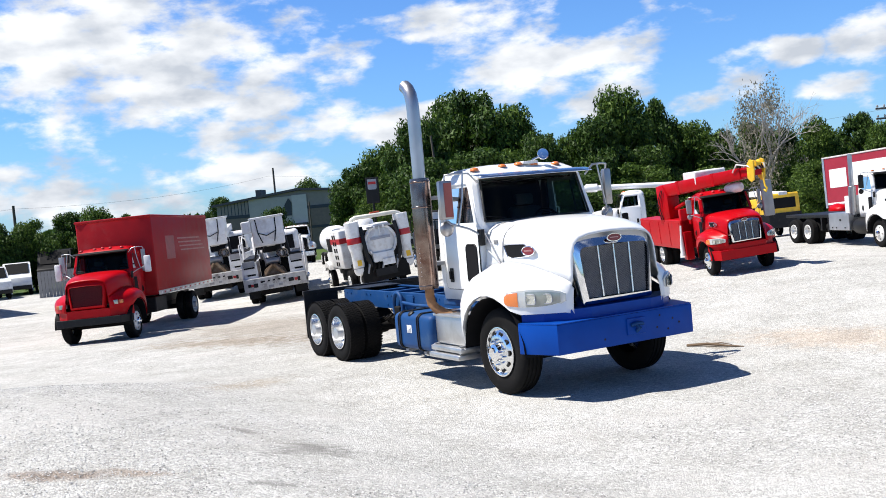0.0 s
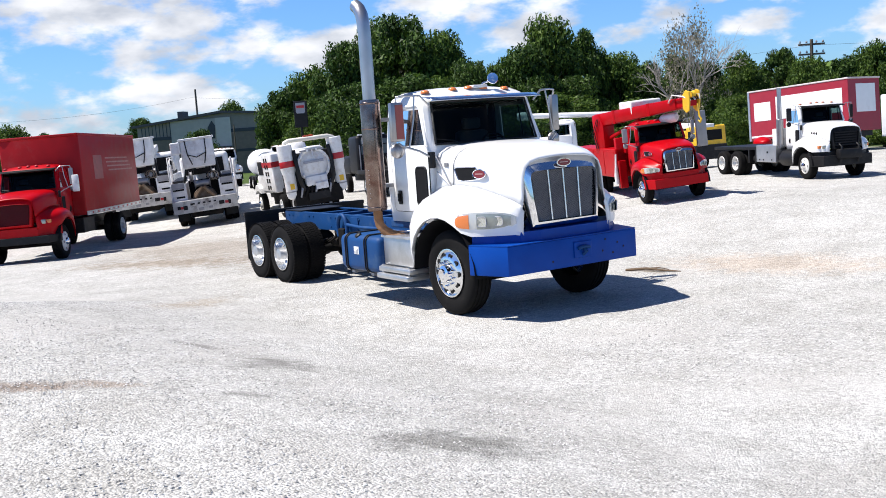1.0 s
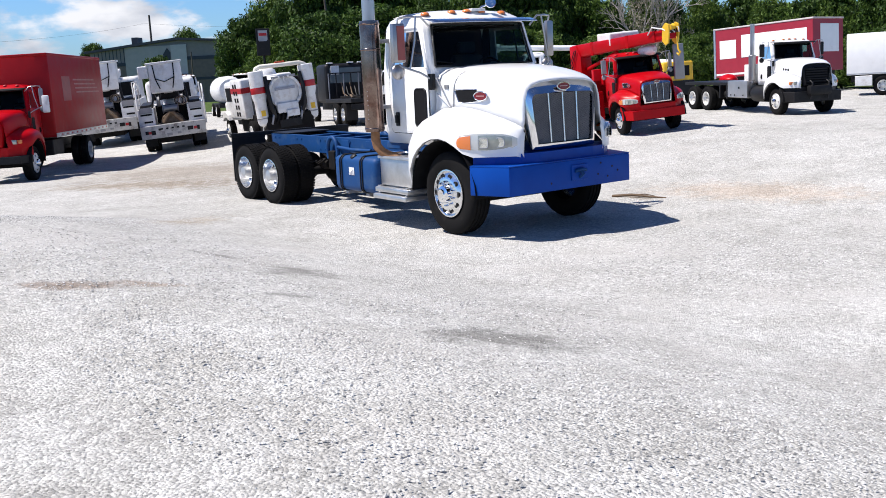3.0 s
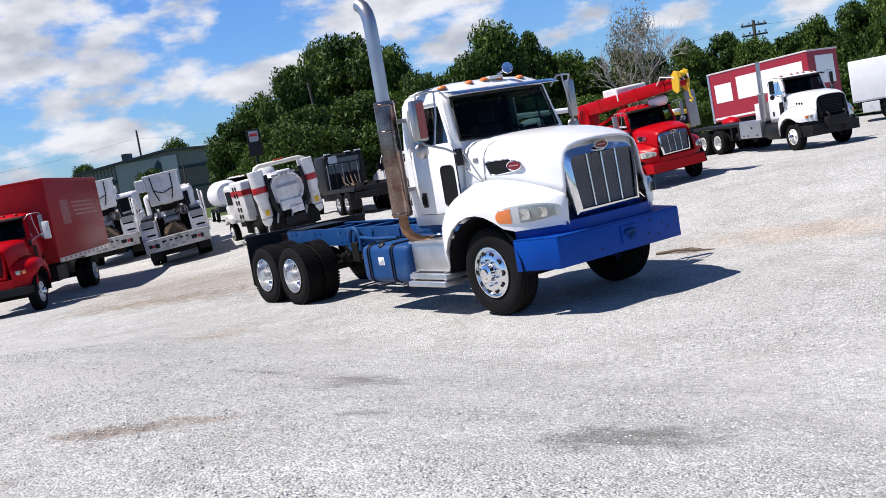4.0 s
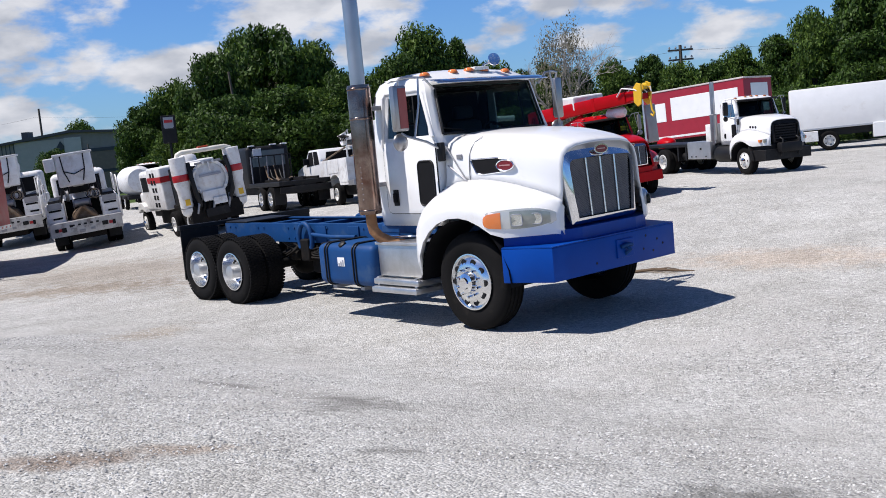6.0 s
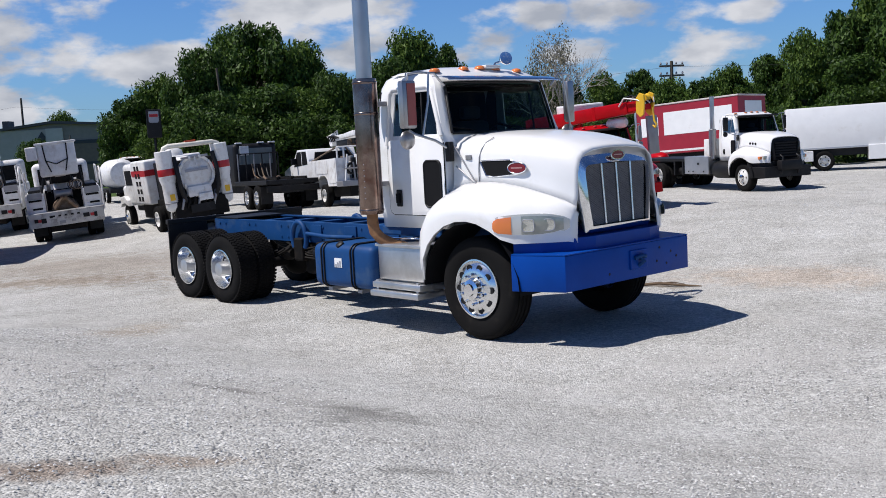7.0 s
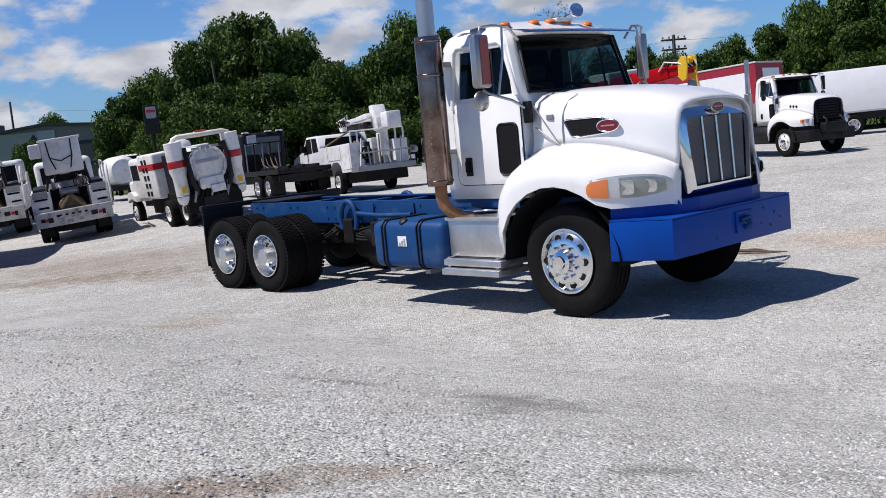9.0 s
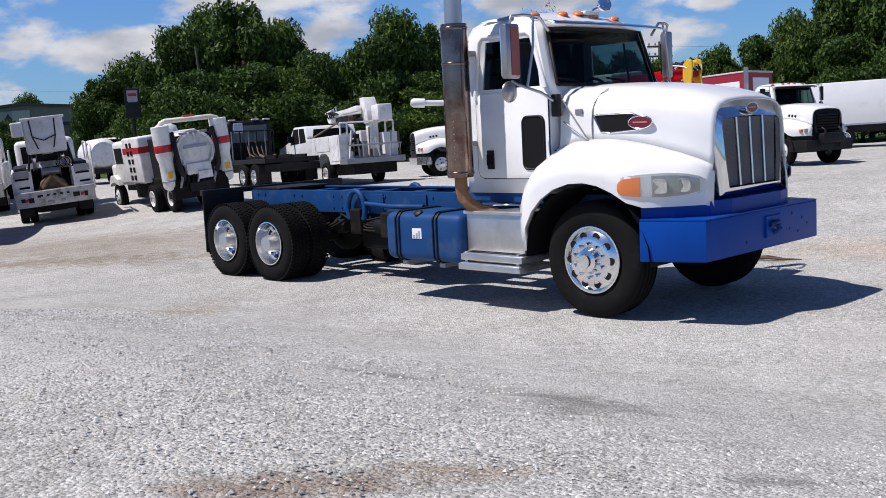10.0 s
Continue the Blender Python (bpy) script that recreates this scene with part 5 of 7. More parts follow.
def white_conventional_truck():
    root = thing("conventional_truck", heading(-4.78, 13.13, 0.921, -0.39, scale=0.63), "white bonneted truck with black bumper and bare frame", "truck")
    truck_front(root, WHITE, False, "slats")
    plain_bumper(root, BLACK, 0.50, 0.88, 1.12)
    part("winch", boxed(1.05, 1.35, -0.45, 0.45, 0.75, 1.1, 0.05), BLACK, root, smooth=40)
    for y in (-0.35, 0.35):
        part("bumper_guard", tubed([(1.2, y, 0.6), (1.3, y, 1.2), (1.15, y, 1.28)], 0.035, 8), BLACK, root, smooth=50)
    chassis(root, -8.0, 0.7, (-5.6, -6.9), rim=WHITEWHEEL)
    part("tool_box", boxed(-3.6, -2.0, -1.22, -0.5, 0.62, 1.30, 0.02), DIAMOND, root, "dull aluminium tool box")
    part("tool_box_latch", boxed(-2.7, -2.6, -1.235, -1.22, 0.98, 1.06), BLACK, root)
    part("deck", boxed(-8.0, -2.0, -1.0, 1.0, 1.10, 1.22, 0.01), BLACK, root)
    part("exhaust_pipe", tubed([(-1.95, -1.02, 1.2), (-1.95, -1.02, 3.55)], 0.085, 12), STACKSTEEL, root, smooth=50)
    part("stack_guard", lathed([(0.12, 0), (0.14, 0.02), (0.14, 1.0), (0.12, 1.02)], (-1.95, -1.02, 1.3), (0, 0, 1), seg=16), MIRRORSTEEL, root, smooth=40)
    part("cab_box", boxed(-2.35, -1.98, -1.15, -0.3, 1.25, 1.95, 0.03), OLDWHITE, root, "white box behind the cab", smooth=40)
    for x in (-3.3, -3.0, -2.3):
        part("tool_box_bolt", lathed([(0.03, 0), (0.03, 0.02), (0, 0.022)], (x, -1.22, 0.72), (0, -1, 0), seg=8), BLACK, root)
    for x in (-4.6, -4.0):
        part("deck_bracket", boxed(x - 0.05, x + 0.05, -1.05, -0.45, 0.55, 1.10, 0.01), BLACK, root)
    part("air_tank", lathed([(0, 0), (0.13, 0.02), (0.15, 0.06), (0.15, 0.9), (0.13, 0.94), (0, 0.96)], (-4.6, -0.75, 0.72), (1, 0, 0), seg=14), BLACK, root, smooth=40)
    part("fuel_tank", lathed([(0, 0), (0.3, 0.02), (0.32, 0.06), (0.32, 1.1), (0.3, 1.14), (0, 1.16)], (-1.9, -0.85, 0.78), (1, 0, 0), seg=20), BLACK, root, smooth=40)


def van_body_trailer():
    root = thing("stage_trailer", heading(-12.77, 25.24, 0.999, -0.05, scale=0.777), "maroon box trailer with white panels parked on gravel", "trailer")
    b = part("trailer_body", boxed(-6.2, 0.0, 0.0, 2.3, 1.10, 3.60, 0.03), MAROON, root)
    part("side_panel", boxed(-4.4, -0.35, -0.012, 0.004, 2.05, 3.20, 0.01), WHITE, b, "white side panel")
    part("side_panel", boxed(-5.85, -4.75, -0.012, 0.004, 2.05, 3.0, 0.01), WHITE, b, "white side panel")
    part("stripe", boxed(-6.1, -0.1, -0.010, 0.002, 1.20, 1.30), OLDWHITE, b)
    part("end_door", boxed(-0.004, 0.014, 0.55, 1.95, 2.0, 3.35, 0.01), WHITE, b, "pale end door panel")
    part("corner_post", boxed(-6.25, -6.12, -0.03, 0.08, 1.05, 3.62, 0.01), DIAMOND, b)
    part("roof_cap", boxed(-6.25, 0.03, -0.03, 2.33, 3.58, 3.66, 0.02), surf("pale roof", (0.55, 0.5, 0.48), 0.6), b)
    for s, y in ((-1, 0.12), (1, 2.2)):
        for x in (-4.6, -3.6):
            wheel(root, x, y, s, 0.45, 0.24, "drive", rim=WHITEWHEEL)
    part("landing_leg", boxed(-0.9, -0.7, 0.3, 0.5, 0.1, 1.12), BLACK, root)
    part("landing_leg", boxed(-0.9, -0.7, 1.8, 2.0, 0.1, 1.12), BLACK, root)
    part("undercarriage", boxed(-6.0, -0.2, 0.4, 1.9, 0.85, 1.10), BLACK, root)


def white_box_body_truck():
    root = thing("box_truck", heading(-7.39, 21.0, 0.861, 0.509, scale=0.624), "plain white box truck parked beside the trailer", "truck")
    b = part("cargo_box", boxed(-1.7, 7.0, 0.15, 2.6, 1.05, 3.1, 0.06), WHITE, root, "plain white cargo box", smooth=40)
    part("lower_box", boxed(2.0, 4.5, 0.05, 0.6, 0.45, 1.15, 0.02), WHITE, root)
    part("box_latch", boxed(3.2, 3.3, 0.03, 0.05, 0.75, 0.85), BLACK, root)
    for x in (4.9, 5.9):
        part("door_edge", boxed(x, x + 0.03, 0.137, 0.152, 1.35, 2.85), STEELGREY, b)
    part("side_rail", boxed(-1.7, 7.0, 0.13, 0.152, 1.06, 1.14, 0.005), DIAMOND, b)
    part("light_frame", boxed(-1.3, -0.5, 0.02, 0.2, 0.5, 1.0, 0.02), OLDWHITE, root)
    part("chassis_rail", boxed(-1.5, 7.5, 0.5, 2.2, 0.7, 1.05), BLACK, root)
    for x in (0.0, 6.0):
        for s, y in ((-1, 0.12), (1, 2.62)):
            wheel(root, x, y, s, 0.48, 0.26, "drive" if x == 0 else "steer", rim=WHITEWHEEL)
    part("cab", boxed(7.1, 8.9, 0.2, 2.5, 0.7, 2.6, 0.2, 3, taper=None), WHITE, root, smooth=40)


def bucket_truck(m, group="bucket trucks"):
    root = thing("bucket_truck", m, "worn white bucket truck with utility body, seen from behind", "truck", group)
    for s in (-1, 1):
        y0, y1 = (-1.22, -0.62) if s < 0 else (0.62, 1.22)
        b = part("utility_body", boxed(-1.5, 2.6, y0, y1, 0.85, 1.72, 0.03), OLDWHITE, root)
        part("tray_clutter", boxed(-1.2, 1.9, y0 + 0.1, y1 - 0.1, 1.72, 1.86, 0.03), BLACK, b)
        for k in range(3):
            part("locker_door", boxed(-1.4 + 1.3 * k, -0.25 + 1.3 * k, min(1.221 * s, 1.235 * s), max(1.221 * s, 1.235 * s), 0.95, 1.66, 0.01), OLDWHITE, b)
        part("body_end", boxed(-1.53, -1.49, y0, y1, 0.90, 1.72), OLDWHITE, b)
        part("tail_lamp", boxed(-1.96, -1.93, min(0.75 * s, 0.95 * s), max(0.75 * s, 0.95 * s), 0.80, 0.90), REDBAND, root)
        part("rail_post", tubed([(-1.4, s * 1.18, 1.85), (-1.4, s * 1.18, 2.45), (0.4, s * 1.18, 2.45), (0.4, s * 1.18, 1.85)], 0.025, 6), OLDWHITE, root, smooth=50)
    part("tail_shelf", boxed(-1.92, -1.45, -1.20, 1.20, 0.95, 1.10, 0.01), DIAMOND, root)
    bump = part("tail_bumper", boxed(-1.95, -1.88, -1.20, 1.20, 0.62, 1.10, 0.01), surf("scuffed bumper", (0.52, 0.51, 0.49), 0.6, vary=0.2, dirt=(0.12, 0.10, 0.09), dirt_amount=0.35, dirt_scale=4), root)
    for k in range(5):
        part("bumper_slot", boxed(-1.958, -1.951, -0.42 + 0.2 * k, -0.33 + 0.2 * k, 0.92, 0.98), BLACK, bump)
    part("deck", boxed(-1.5, 2.6, -0.62, 0.62, 0.95, 1.05), STEELGREY, root)
    part("winch_heap", prismed([(-0.5, 1.05), (0.5, 1.05), (0.35, 1.35), (0.0, 1.55), (-0.35, 1.35)], -1.3, -0.6, "x", 0.04), RUSTYBROWN, root, "brown winch and rope heap")
    ped = part("pedestal", lathed([(0.42, 0), (0.38, 0.5), (0.30, 0.6), (0.30, 1.0), (0, 1.0)], (0.6, 0, 1.05), (0, 0, 1), seg=18), OLDWHITE, root, smooth=40)
    part("turret", boxed(0.1, 1.1, -0.35, 0.35, 1.95, 2.35, 0.05), BLACK, ped, smooth=40)
    part("lower_boom", prismed([(-0.6, 2.2), (3.9, 2.75), (3.9, 3.05), (-0.6, 2.5)], -0.18, 0.18, "y", 0.03), OLDWHITE, root)
    bk = part("bucket", boxed(-1.15, -0.35, -0.62, 0.62, 2.25, 3.40, 0.07, 3), OLDWHITE, root, "white fibreglass bucket", smooth=40)
    part("bucket_rim", boxed(-1.20, -0.30, -0.67, 0.67, 3.34, 3.42, 0.02), OLDWHITE, bk)
    part("bucket_step", boxed(-1.22, -0.85, 0.62, 0.98, 2.85, 3.32, 0.04), OLDWHITE, bk)
    for y in (-0.36, 0.42):
        part("strap", tubed([(-1.165, y, 3.42), (-1.165, y * 0.9, 2.8), (-1.165, y * 0.6, 2.4)], 0.022, 6), BLACK, bk, smooth=60)
    part("strap", tubed([(-1.165, -0.32, 2.8), (-1.17, 0.05, 2.66), (-1.165, 0.38, 2.8)], 0.02, 6), BLACK, bk, smooth=60)
    part("cab", boxed(2.9, 4.6, -1.0, 1.0, 0.95, 2.65, 0.16, 3, taper=None), OLDWHITE, root, smooth=40)
    part("cab_rear_window", boxed(2.88, 2.895, -0.8, 0.8, 1.85, 2.45, 0.0), DARK, root)
    part("bonnet", boxed(4.6, 5.9, -0.9, 0.9, 0.95, 1.75, 0.12, 3), OLDWHITE, root, smooth=40)
    part("chassis_rails", boxed(-1.5, 5.8, -0.45, 0.45, 0.62, 0.86), BLACK, root)
    for s in (-1, 1):
        wheel(root, 0.0, s * 1.15, s, 0.48, 0.25, "drive", rim=WHITEWHEEL)
        wheel(root, 0.0, s * 0.87, s, 0.48, 0.25, "inner", rim=WHITEWHEEL)
        wheel(root, 4.9, s * 1.05, s, 0.48, 0.25, "steer", rim=WHITEWHEEL)
        part("mud_flap", boxed(-0.85, -0.82, min(0.7 * s, 1.15 * s), max(0.7 * s, 1.15 * s), 0.25, 0.85), BLACK, root)
    for s in (-1, 1):
        part("hose_reel", lathed([(0.0, -0.06), (0.26, -0.06), (0.2, -0.05), (0.2, 0.05), (0.26, 0.06), (0, 0.06)], (-0.2, s * 0.45, 1.9), (0, 1, 0), seg=18), STEELGREY, root, smooth=40)
    part("grab_loop", tubed([(-1.6, -1.24, 0.95), (-1.65, -1.28, 2.1), (-1.55, -1.28, 2.32), (-1.2, -1.27, 2.40), (-0.3, -1.25, 2.30), (0.3, -1.24, 1.9)], 0.03, 8), OLDWHITE, root, smooth=50)
    # planks leaning together over the winch, and odds and ends on the tail
    for y in (-0.38, 0.38):
        part("plank", tubed([(-1.42, y, 1.10), (-1.36, y * 0.1, 1.52)], 0.07, 6), RUSTYBROWN, root)
    part("winch_drum", lathed([(0, -0.3), (0.2, -0.3), (0.12, -0.24), (0.12, 0.24), (0.2, 0.3), (0, 0.3)], (-1.15, 0, 1.65), (0, 1, 0), seg=16), STEELGREY, root, smooth=40)
    # added dark box: stands in for the shade below the body, hides bright ground
    part("under_shade_box", boxed(-1.6, 1.0, -0.62, 0.62, 0.40, 0.90, 0.05), GREASE, root)
    # dark panel set deep in the deck gap to stand in for its shade
    part("deck_shade_panel", boxed(0.0, 0.03, -0.6, 0.6, 1.05, 1.75), GREASE, root)
    for k, (y, w, z, h, mt) in enumerate(((0.98, 0.12, 0.86, 0.12, BLACK), (0.74, 0.16, 0.84, 0.16, BLACK), (0.5, 0.1, 0.94, 0.08, BLACK), (0.16, 0.2, 0.72, 0.1, STEELGREY), (-0.2, 0.14, 0.74, 0.08, STEELGREY), (-0.62, 0.2, 0.86, 0.14, BLACK), (-0.92, 0.1, 0.84, 0.16, BLACK))):
        part("tail_fitting", boxed(-1.975, -1.95, y - w / 2, y + w / 2, z - h / 2, z + h / 2, 0.006), mt, bump)
    for y0, y1 in ((0.68, 1.16), (-1.16, -0.68)):
        for z in (1.0, 1.28, 1.56):
            part("end_locker", boxed(-1.545, -1.53, y0, y1, z, z + 0.22, 0.006), STEELGREY if z > 1.5 else OLDWHITE, root)
        # thin dark plates in place of shaded recesses between the lockers
        for k in range(3):
            part("end_gap", boxed(-1.550, -1.532, y0 + 0.03, y1 - 0.03 - 0.1 * (k % 2), 0.92 + 0.28 * k + 0.29 * (k > 5), 0.985 + 0.28 * k, 0.0), GREASE, root)
    for k in range(4):
        part("rope_coil", tubed([(-1.3 + 0.02 * k, -0.5 + 0.05 * k + 0.16 * math.cos(a), 1.9 + 0.16 * math.sin(a)) for a in (2 * math.pi * q / 12 for q in range(13))], 0.02, 5, False), BLACK if k % 2 else RUSTYBROWN, root, smooth=60)
    part("mast_hose", tubed([(-0.9, -0.75, 1.2), (-1.1, -0.7, 1.9), (-0.9, -0.62, 2.5)], 0.05, 8), BLACK, root, smooth=60)
    part("mast_hose", tubed([(-0.9, 0.72, 1.2), (-1.15, 0.66, 1.8), (-0.95, 0.5, 2.4)], 0.04, 8), BLACK, root, smooth=60)
    return root


def vacuum_truck():
    root = thing("vacuum_truck", heading(-19.9, 6.65, -0.98, 0.20, scale=0.785), "white vacuum excavator truck with debris tank, rear towards the yard", "truck")
    tank = part("debris_tank", lathed([(0.0, 0.0), (0.56, 0.03), (0.64, 0.10), (0.66, 0.2), (0.66, 2.3), (0, 2.4)], (-1.5, 0, 2.05), (1, 0, 0), seg=30), OLDWHITE, root, "white debris tank with round rear door", smooth=40)
    part("door_ring", lathed([(0.58, 0.0), (0.68, -0.03), (0.70, 0.06)], (-1.5, 0, 2.05), (1, 0, 0), seg=30), OLDWHITE, tank, smooth=40)
    part("lettering_bar", boxed(-1.54, -1.51, -0.42, 0.42, 2.14, 2.24), GREYBAR, tank)
    part("hinge_bar", boxed(-1.58, -1.5, -0.5, 0.5, 2.62, 2.70, 0.01), STEELGREY, tank)
    part("door_arm", tubed([(-1.56, 0.0, 2.66), (-1.60, -0.02, 2.35)], 0.035, 8), OLDWHITE, tank, smooth=50)
    for k in range(10):
        a = 2 * math.pi * k / 10
        part("door_clamp", boxed(-1.59, -1.46, 0.62 * math.cos(a) - 0.04, 0.62 * math.cos(a) + 0.04, 2.05 + 0.62 * math.sin(a) - 0.05, 2.05 + 0.62 * math.sin(a) + 0.05, 0.01), OLDWHITE, tank)
    for s in (-1, 1):
        col = part("side_canister", lathed([(0.0, 0), (0.12, 0.02), (0.20, 0.08), (0.235, 0.20), (0.24, 0.35), (0.24, 0.98), (0.30, 1.20), (0.305, 1.35), (0.305, 2.20), (0.28, 2.22), (0, 2.22)], (-1.30, s * 1.04, 0.80), (0, 0, 1), seg=22), OLDWHITE, root, "tall white canister with a red band", smooth=40)
        part("red_band", lathed([(0.306, 0), (0.310, 0.01), (0.310, 0.24), (0.306, 0.25)], (-1.30, s * 1.04, 2.12), (0, 0, 1), seg=22), REDBAND, col, smooth=40)
        part("warning_label", boxed(-1.552, -1.535, s * 1.04 - 0.09, s * 1.04 + 0.09, 1.22, 1.45), YELLOW, col)
        part("hose", tubed([(-1.45, s * 0.72, 2.75), (-1.62, s * 0.74, 2.2), (-1.66, s * 0.70, 1.5), (-1.5, s * 0.55, 1.1)], 0.085, 10), BLACK, root, smooth=60)
        part("canister_strap", lathed([(0.242, 0), (0.25, 0.01), (0.25, 0.04), (0.242, 0.05)], (-1.30, s * 1.04, 1.10), (0, 0, 1), seg=22), STEELGREY, col, smooth=40)
    part("tank_base", boxed(-1.58, -1.30, -0.45, 0.45, 1.22, 1.62, 0.05), OLDWHITE, root, "white housing under the tank door", smooth=40)
    part("rear_shroud", boxed(-1.25, 1.2, -0.78, 0.78, 1.15, 2.6, 0.03), BLACK, root)
    for k in range(7):
        y = -0.6 + 0.2 * k
        part("valve_pipe", tubed([(-1.45, y, 1.35), (-1.62, y + 0.08, 1.15 - 0.05 * (k % 3)), (-1.5, y + 0.15, 0.85)], 0.045, 8), STEELGREY if k % 3 == 0 else GREASE, root, smooth=60)
    part("control_box", boxed(-1.66, -1.5, -0.42, 0.1, 1.05, 1.32, 0.02), OLDWHITE, root)
    part("top_pipe", tubed([(-1.30, 1.04, 2.98), (-1.34, 1.0, 3.10), (-1.38, 0.85, 3.16), (-1.38, -0.8, 3.10), (-1.36, -1.0, 3.02), (-1.34, -1.1, 2.85)], 0.09, 12), surf("cream pipe", (0.70, 0.67, 0.58), 0.5), root, "cream pipe over the tank", smooth=50)
    part("beacon", boxed(-1.42, -1.25, -0.2, 0.2, 3.20, 3.27, 0.02), surf("orange beacon", (0.5, 0.07, 0.02), 0.4), root)
    eng = part("engine_house", boxed(1.2, 3.2, -1.15, 1.15, 1.05, 2.75, 0.08, 3), OLDWHITE, root, "white engine housing with square vents", smooth=40)
    part("red_band", boxed(1.19, 3.21, -1.158, 1.158, 2.15, 2.38), REDBAND, eng)
    for s in (-1, 1):
        for r in range(5):
            for c in range(2):
                part("vent", boxed(2.0 + 0.42 * c, 2.25 + 0.42 * c, min(1.152 * s, 1.165 * s), max(1.152 * s, 1.165 * s), 1.18 + 0.30 * r, 1.36 + 0.30 * r), DARK, eng)
    part("engine_cowl", lathed([(0.5, 0), (0.45, 0.25), (0.2, 0.4), (0, 0.42)], (2.0, -0.2, 2.7), (0, 0, 1), seg=20), OLDWHITE, eng, smooth=50)
    part("rear_frame", boxed(-1.5, -1.2, -1.0, 1.0, 0.45, 1.15, 0.03), GREASE, root)
    part("rear_works", boxed(-1.45, 3.4, -0.85, 0.85, 0.45, 1.20, 0.03), GREASE, root)
    part("chassis_rails", boxed(-1.6, 5.9, -0.45, 0.45, 0.65, 0.95), BLACK, root)
    part("cab", boxed(3.6, 5.2, -1.0, 1.0, 0.95, 2.65, 0.16, 3), OLDWHITE, root, smooth=40)
    for s in (-1, 1):
        part("cab_window", boxed(3.9, 4.9, min(0.995 * s, 1.01 * s), max(0.995 * s, 1.01 * s), 1.8, 2.4), DARK, root)
        part("front_fender", prismed([(4.6, 0.95), (4.7, 1.2), (5.0, 1.35), (5.5, 1.35), (5.8, 1.15), (5.85, 0.9), (5.6, 1.05), (5.2, 1.12), (4.8, 1.0)], min(0.8 * s, 1.15 * s), max(0.8 * s, 1.15 * s), "y", 0.02), OLDWHITE, root)
        wheel(root, 5.2, s * 1.08, s, 0.5, 0.26, "steer", rim=WHITEWHEEL)
        wheel(root, 0.6, s * 1.15, s, 0.5, 0.26, "drive", rim=WHITEWHEEL)
        wheel(root, 0.6, s * 0.87, s, 0.5, 0.26, "inner", rim=WHITEWHEEL)
        wheel(root, -0.6, s * 0.9, s, 0.5, 0.26, "inner", rim=WHITEWHEEL)
    part("bonnet", boxed(5.2, 6.3, -0.85, 0.85, 0.95, 1.75, 0.12, 3), OLDWHITE, root, smooth=40)


def black_chassis_truck():
    root = thing("chassis_truck", heading(-21.5, 10.75, -0.97, 0.25, scale=0.81), "black cab chassis truck with bare deck, seen from behind", "truck")
    part("cab", boxed(2.6, 4.3, -0.98, 0.98, 1.0, 2.80, 0.16, 3), BLACK, root, smooth=40)
    part("cab_rear_window", boxed(2.58, 2.595, -0.75, 0.75, 1.9, 2.6), surf("cab window pane", (0.10, 0.13, 0.14), 0.15), root)
    part("deck", boxed(-1.9, 2.4, -1.1, 1.1, 1.0, 1.18, 0.02), BLACK, root)
    part("chassis_rails", boxed(-1.9, 5.5, -0.45, 0.45, 0.65, 1.0), BLACK, root)
    part("fifth_wheel", prismed([(-0.7, -0.5), (0.4, -0.5), (0.4, 0.5), (-0.7, 0.5), (-0.4, 0.0)], 1.2, 1.30, "z", 0.02), GREASE, root)
    for k in range(4):
        part("air_line", tubed([(2.3, -0.3 + 0.2 * k, 1.9), (2.0, -0.3 + 0.2 * k, 1.4), (1.5, -0.2 + 0.15 * k, 1.25)], 0.03, 6), RUSTYBROWN if k % 2 else BLACK, root, smooth=60)
    part("rear_lamp_bar", boxed(-1.95, -1.88, -1.1, 1.1, 0.7, 0.95, 0.02), BLACK, root)
    part("bonnet", boxed(4.4, 5.9, -0.9, 0.9, 1.0, 1.9, 0.14, 3), BLACK, root, smooth=40)
    for s in (-1, 1):
        for x in (-0.7, 0.6):
            wheel(root, x, s * 1.15, s, 0.5, 0.26, "drive")
            wheel(root, x, s * 0.87, s, 0.5, 0.26, "inner")
        wheel(root, 5.0, s * 1.05, s, 0.5, 0.26, "steer")
        part("mud_flap", boxed(-1.4, -1.37, min(0.7 * s, 1.2 * s), max(0.7 * s, 1.2 * s), 0.25, 0.95), BLACK, root)
        part("mirror_arm", tubed([(3.9, s * 1.05, 2.4), (3.95, s * 1.35, 2.45), (3.95, s * 1.35, 1.9)], 0.03, 6), BLACK, root, smooth=50)
    for k in range(6):
        part("rack_bar", tubed([(2.30, -0.9 + 0.36 * k, 1.15), (2.30, -0.9 + 0.36 * k, 2.35)], 0.03, 6), STEELGREY if k % 2 else BLACK, root, smooth=50)
    part("rack_top", tubed([(2.30, -0.9, 2.35), (2.30, 0.9, 2.35)], 0.03, 6), BLACK, root, smooth=50)
    part("cab_vent", boxed(2.55, 2.58, 0.3, 0.7, 2.3, 2.7, 0.01), OLDWHITE, root)
    for y in (-0.8, -0.3, 0.7):
        part("roof_marker", boxed(2.62, 2.8, y - 0.14, y + 0.14, 2.80, 2.86, 0.015), OLDWHITE, root, "pale roof marker")
    for k in range(3):
        part("deck_beam", boxed(-1.7, 1.6, -0.7 + 0.6 * k, -0.6 + 0.6 * k, 1.18, 1.28, 0.01), GREASE, root)
    part("deck_chain", tubed([(1.8, -0.8, 1.22), (1.2, -0.5, 1.3), (0.6, -0.1, 1.22), (0.2, 0.5, 1.32), (-0.8, 0.7, 1.22)], 0.05, 6), RUSTYBROWN, root, smooth=60)


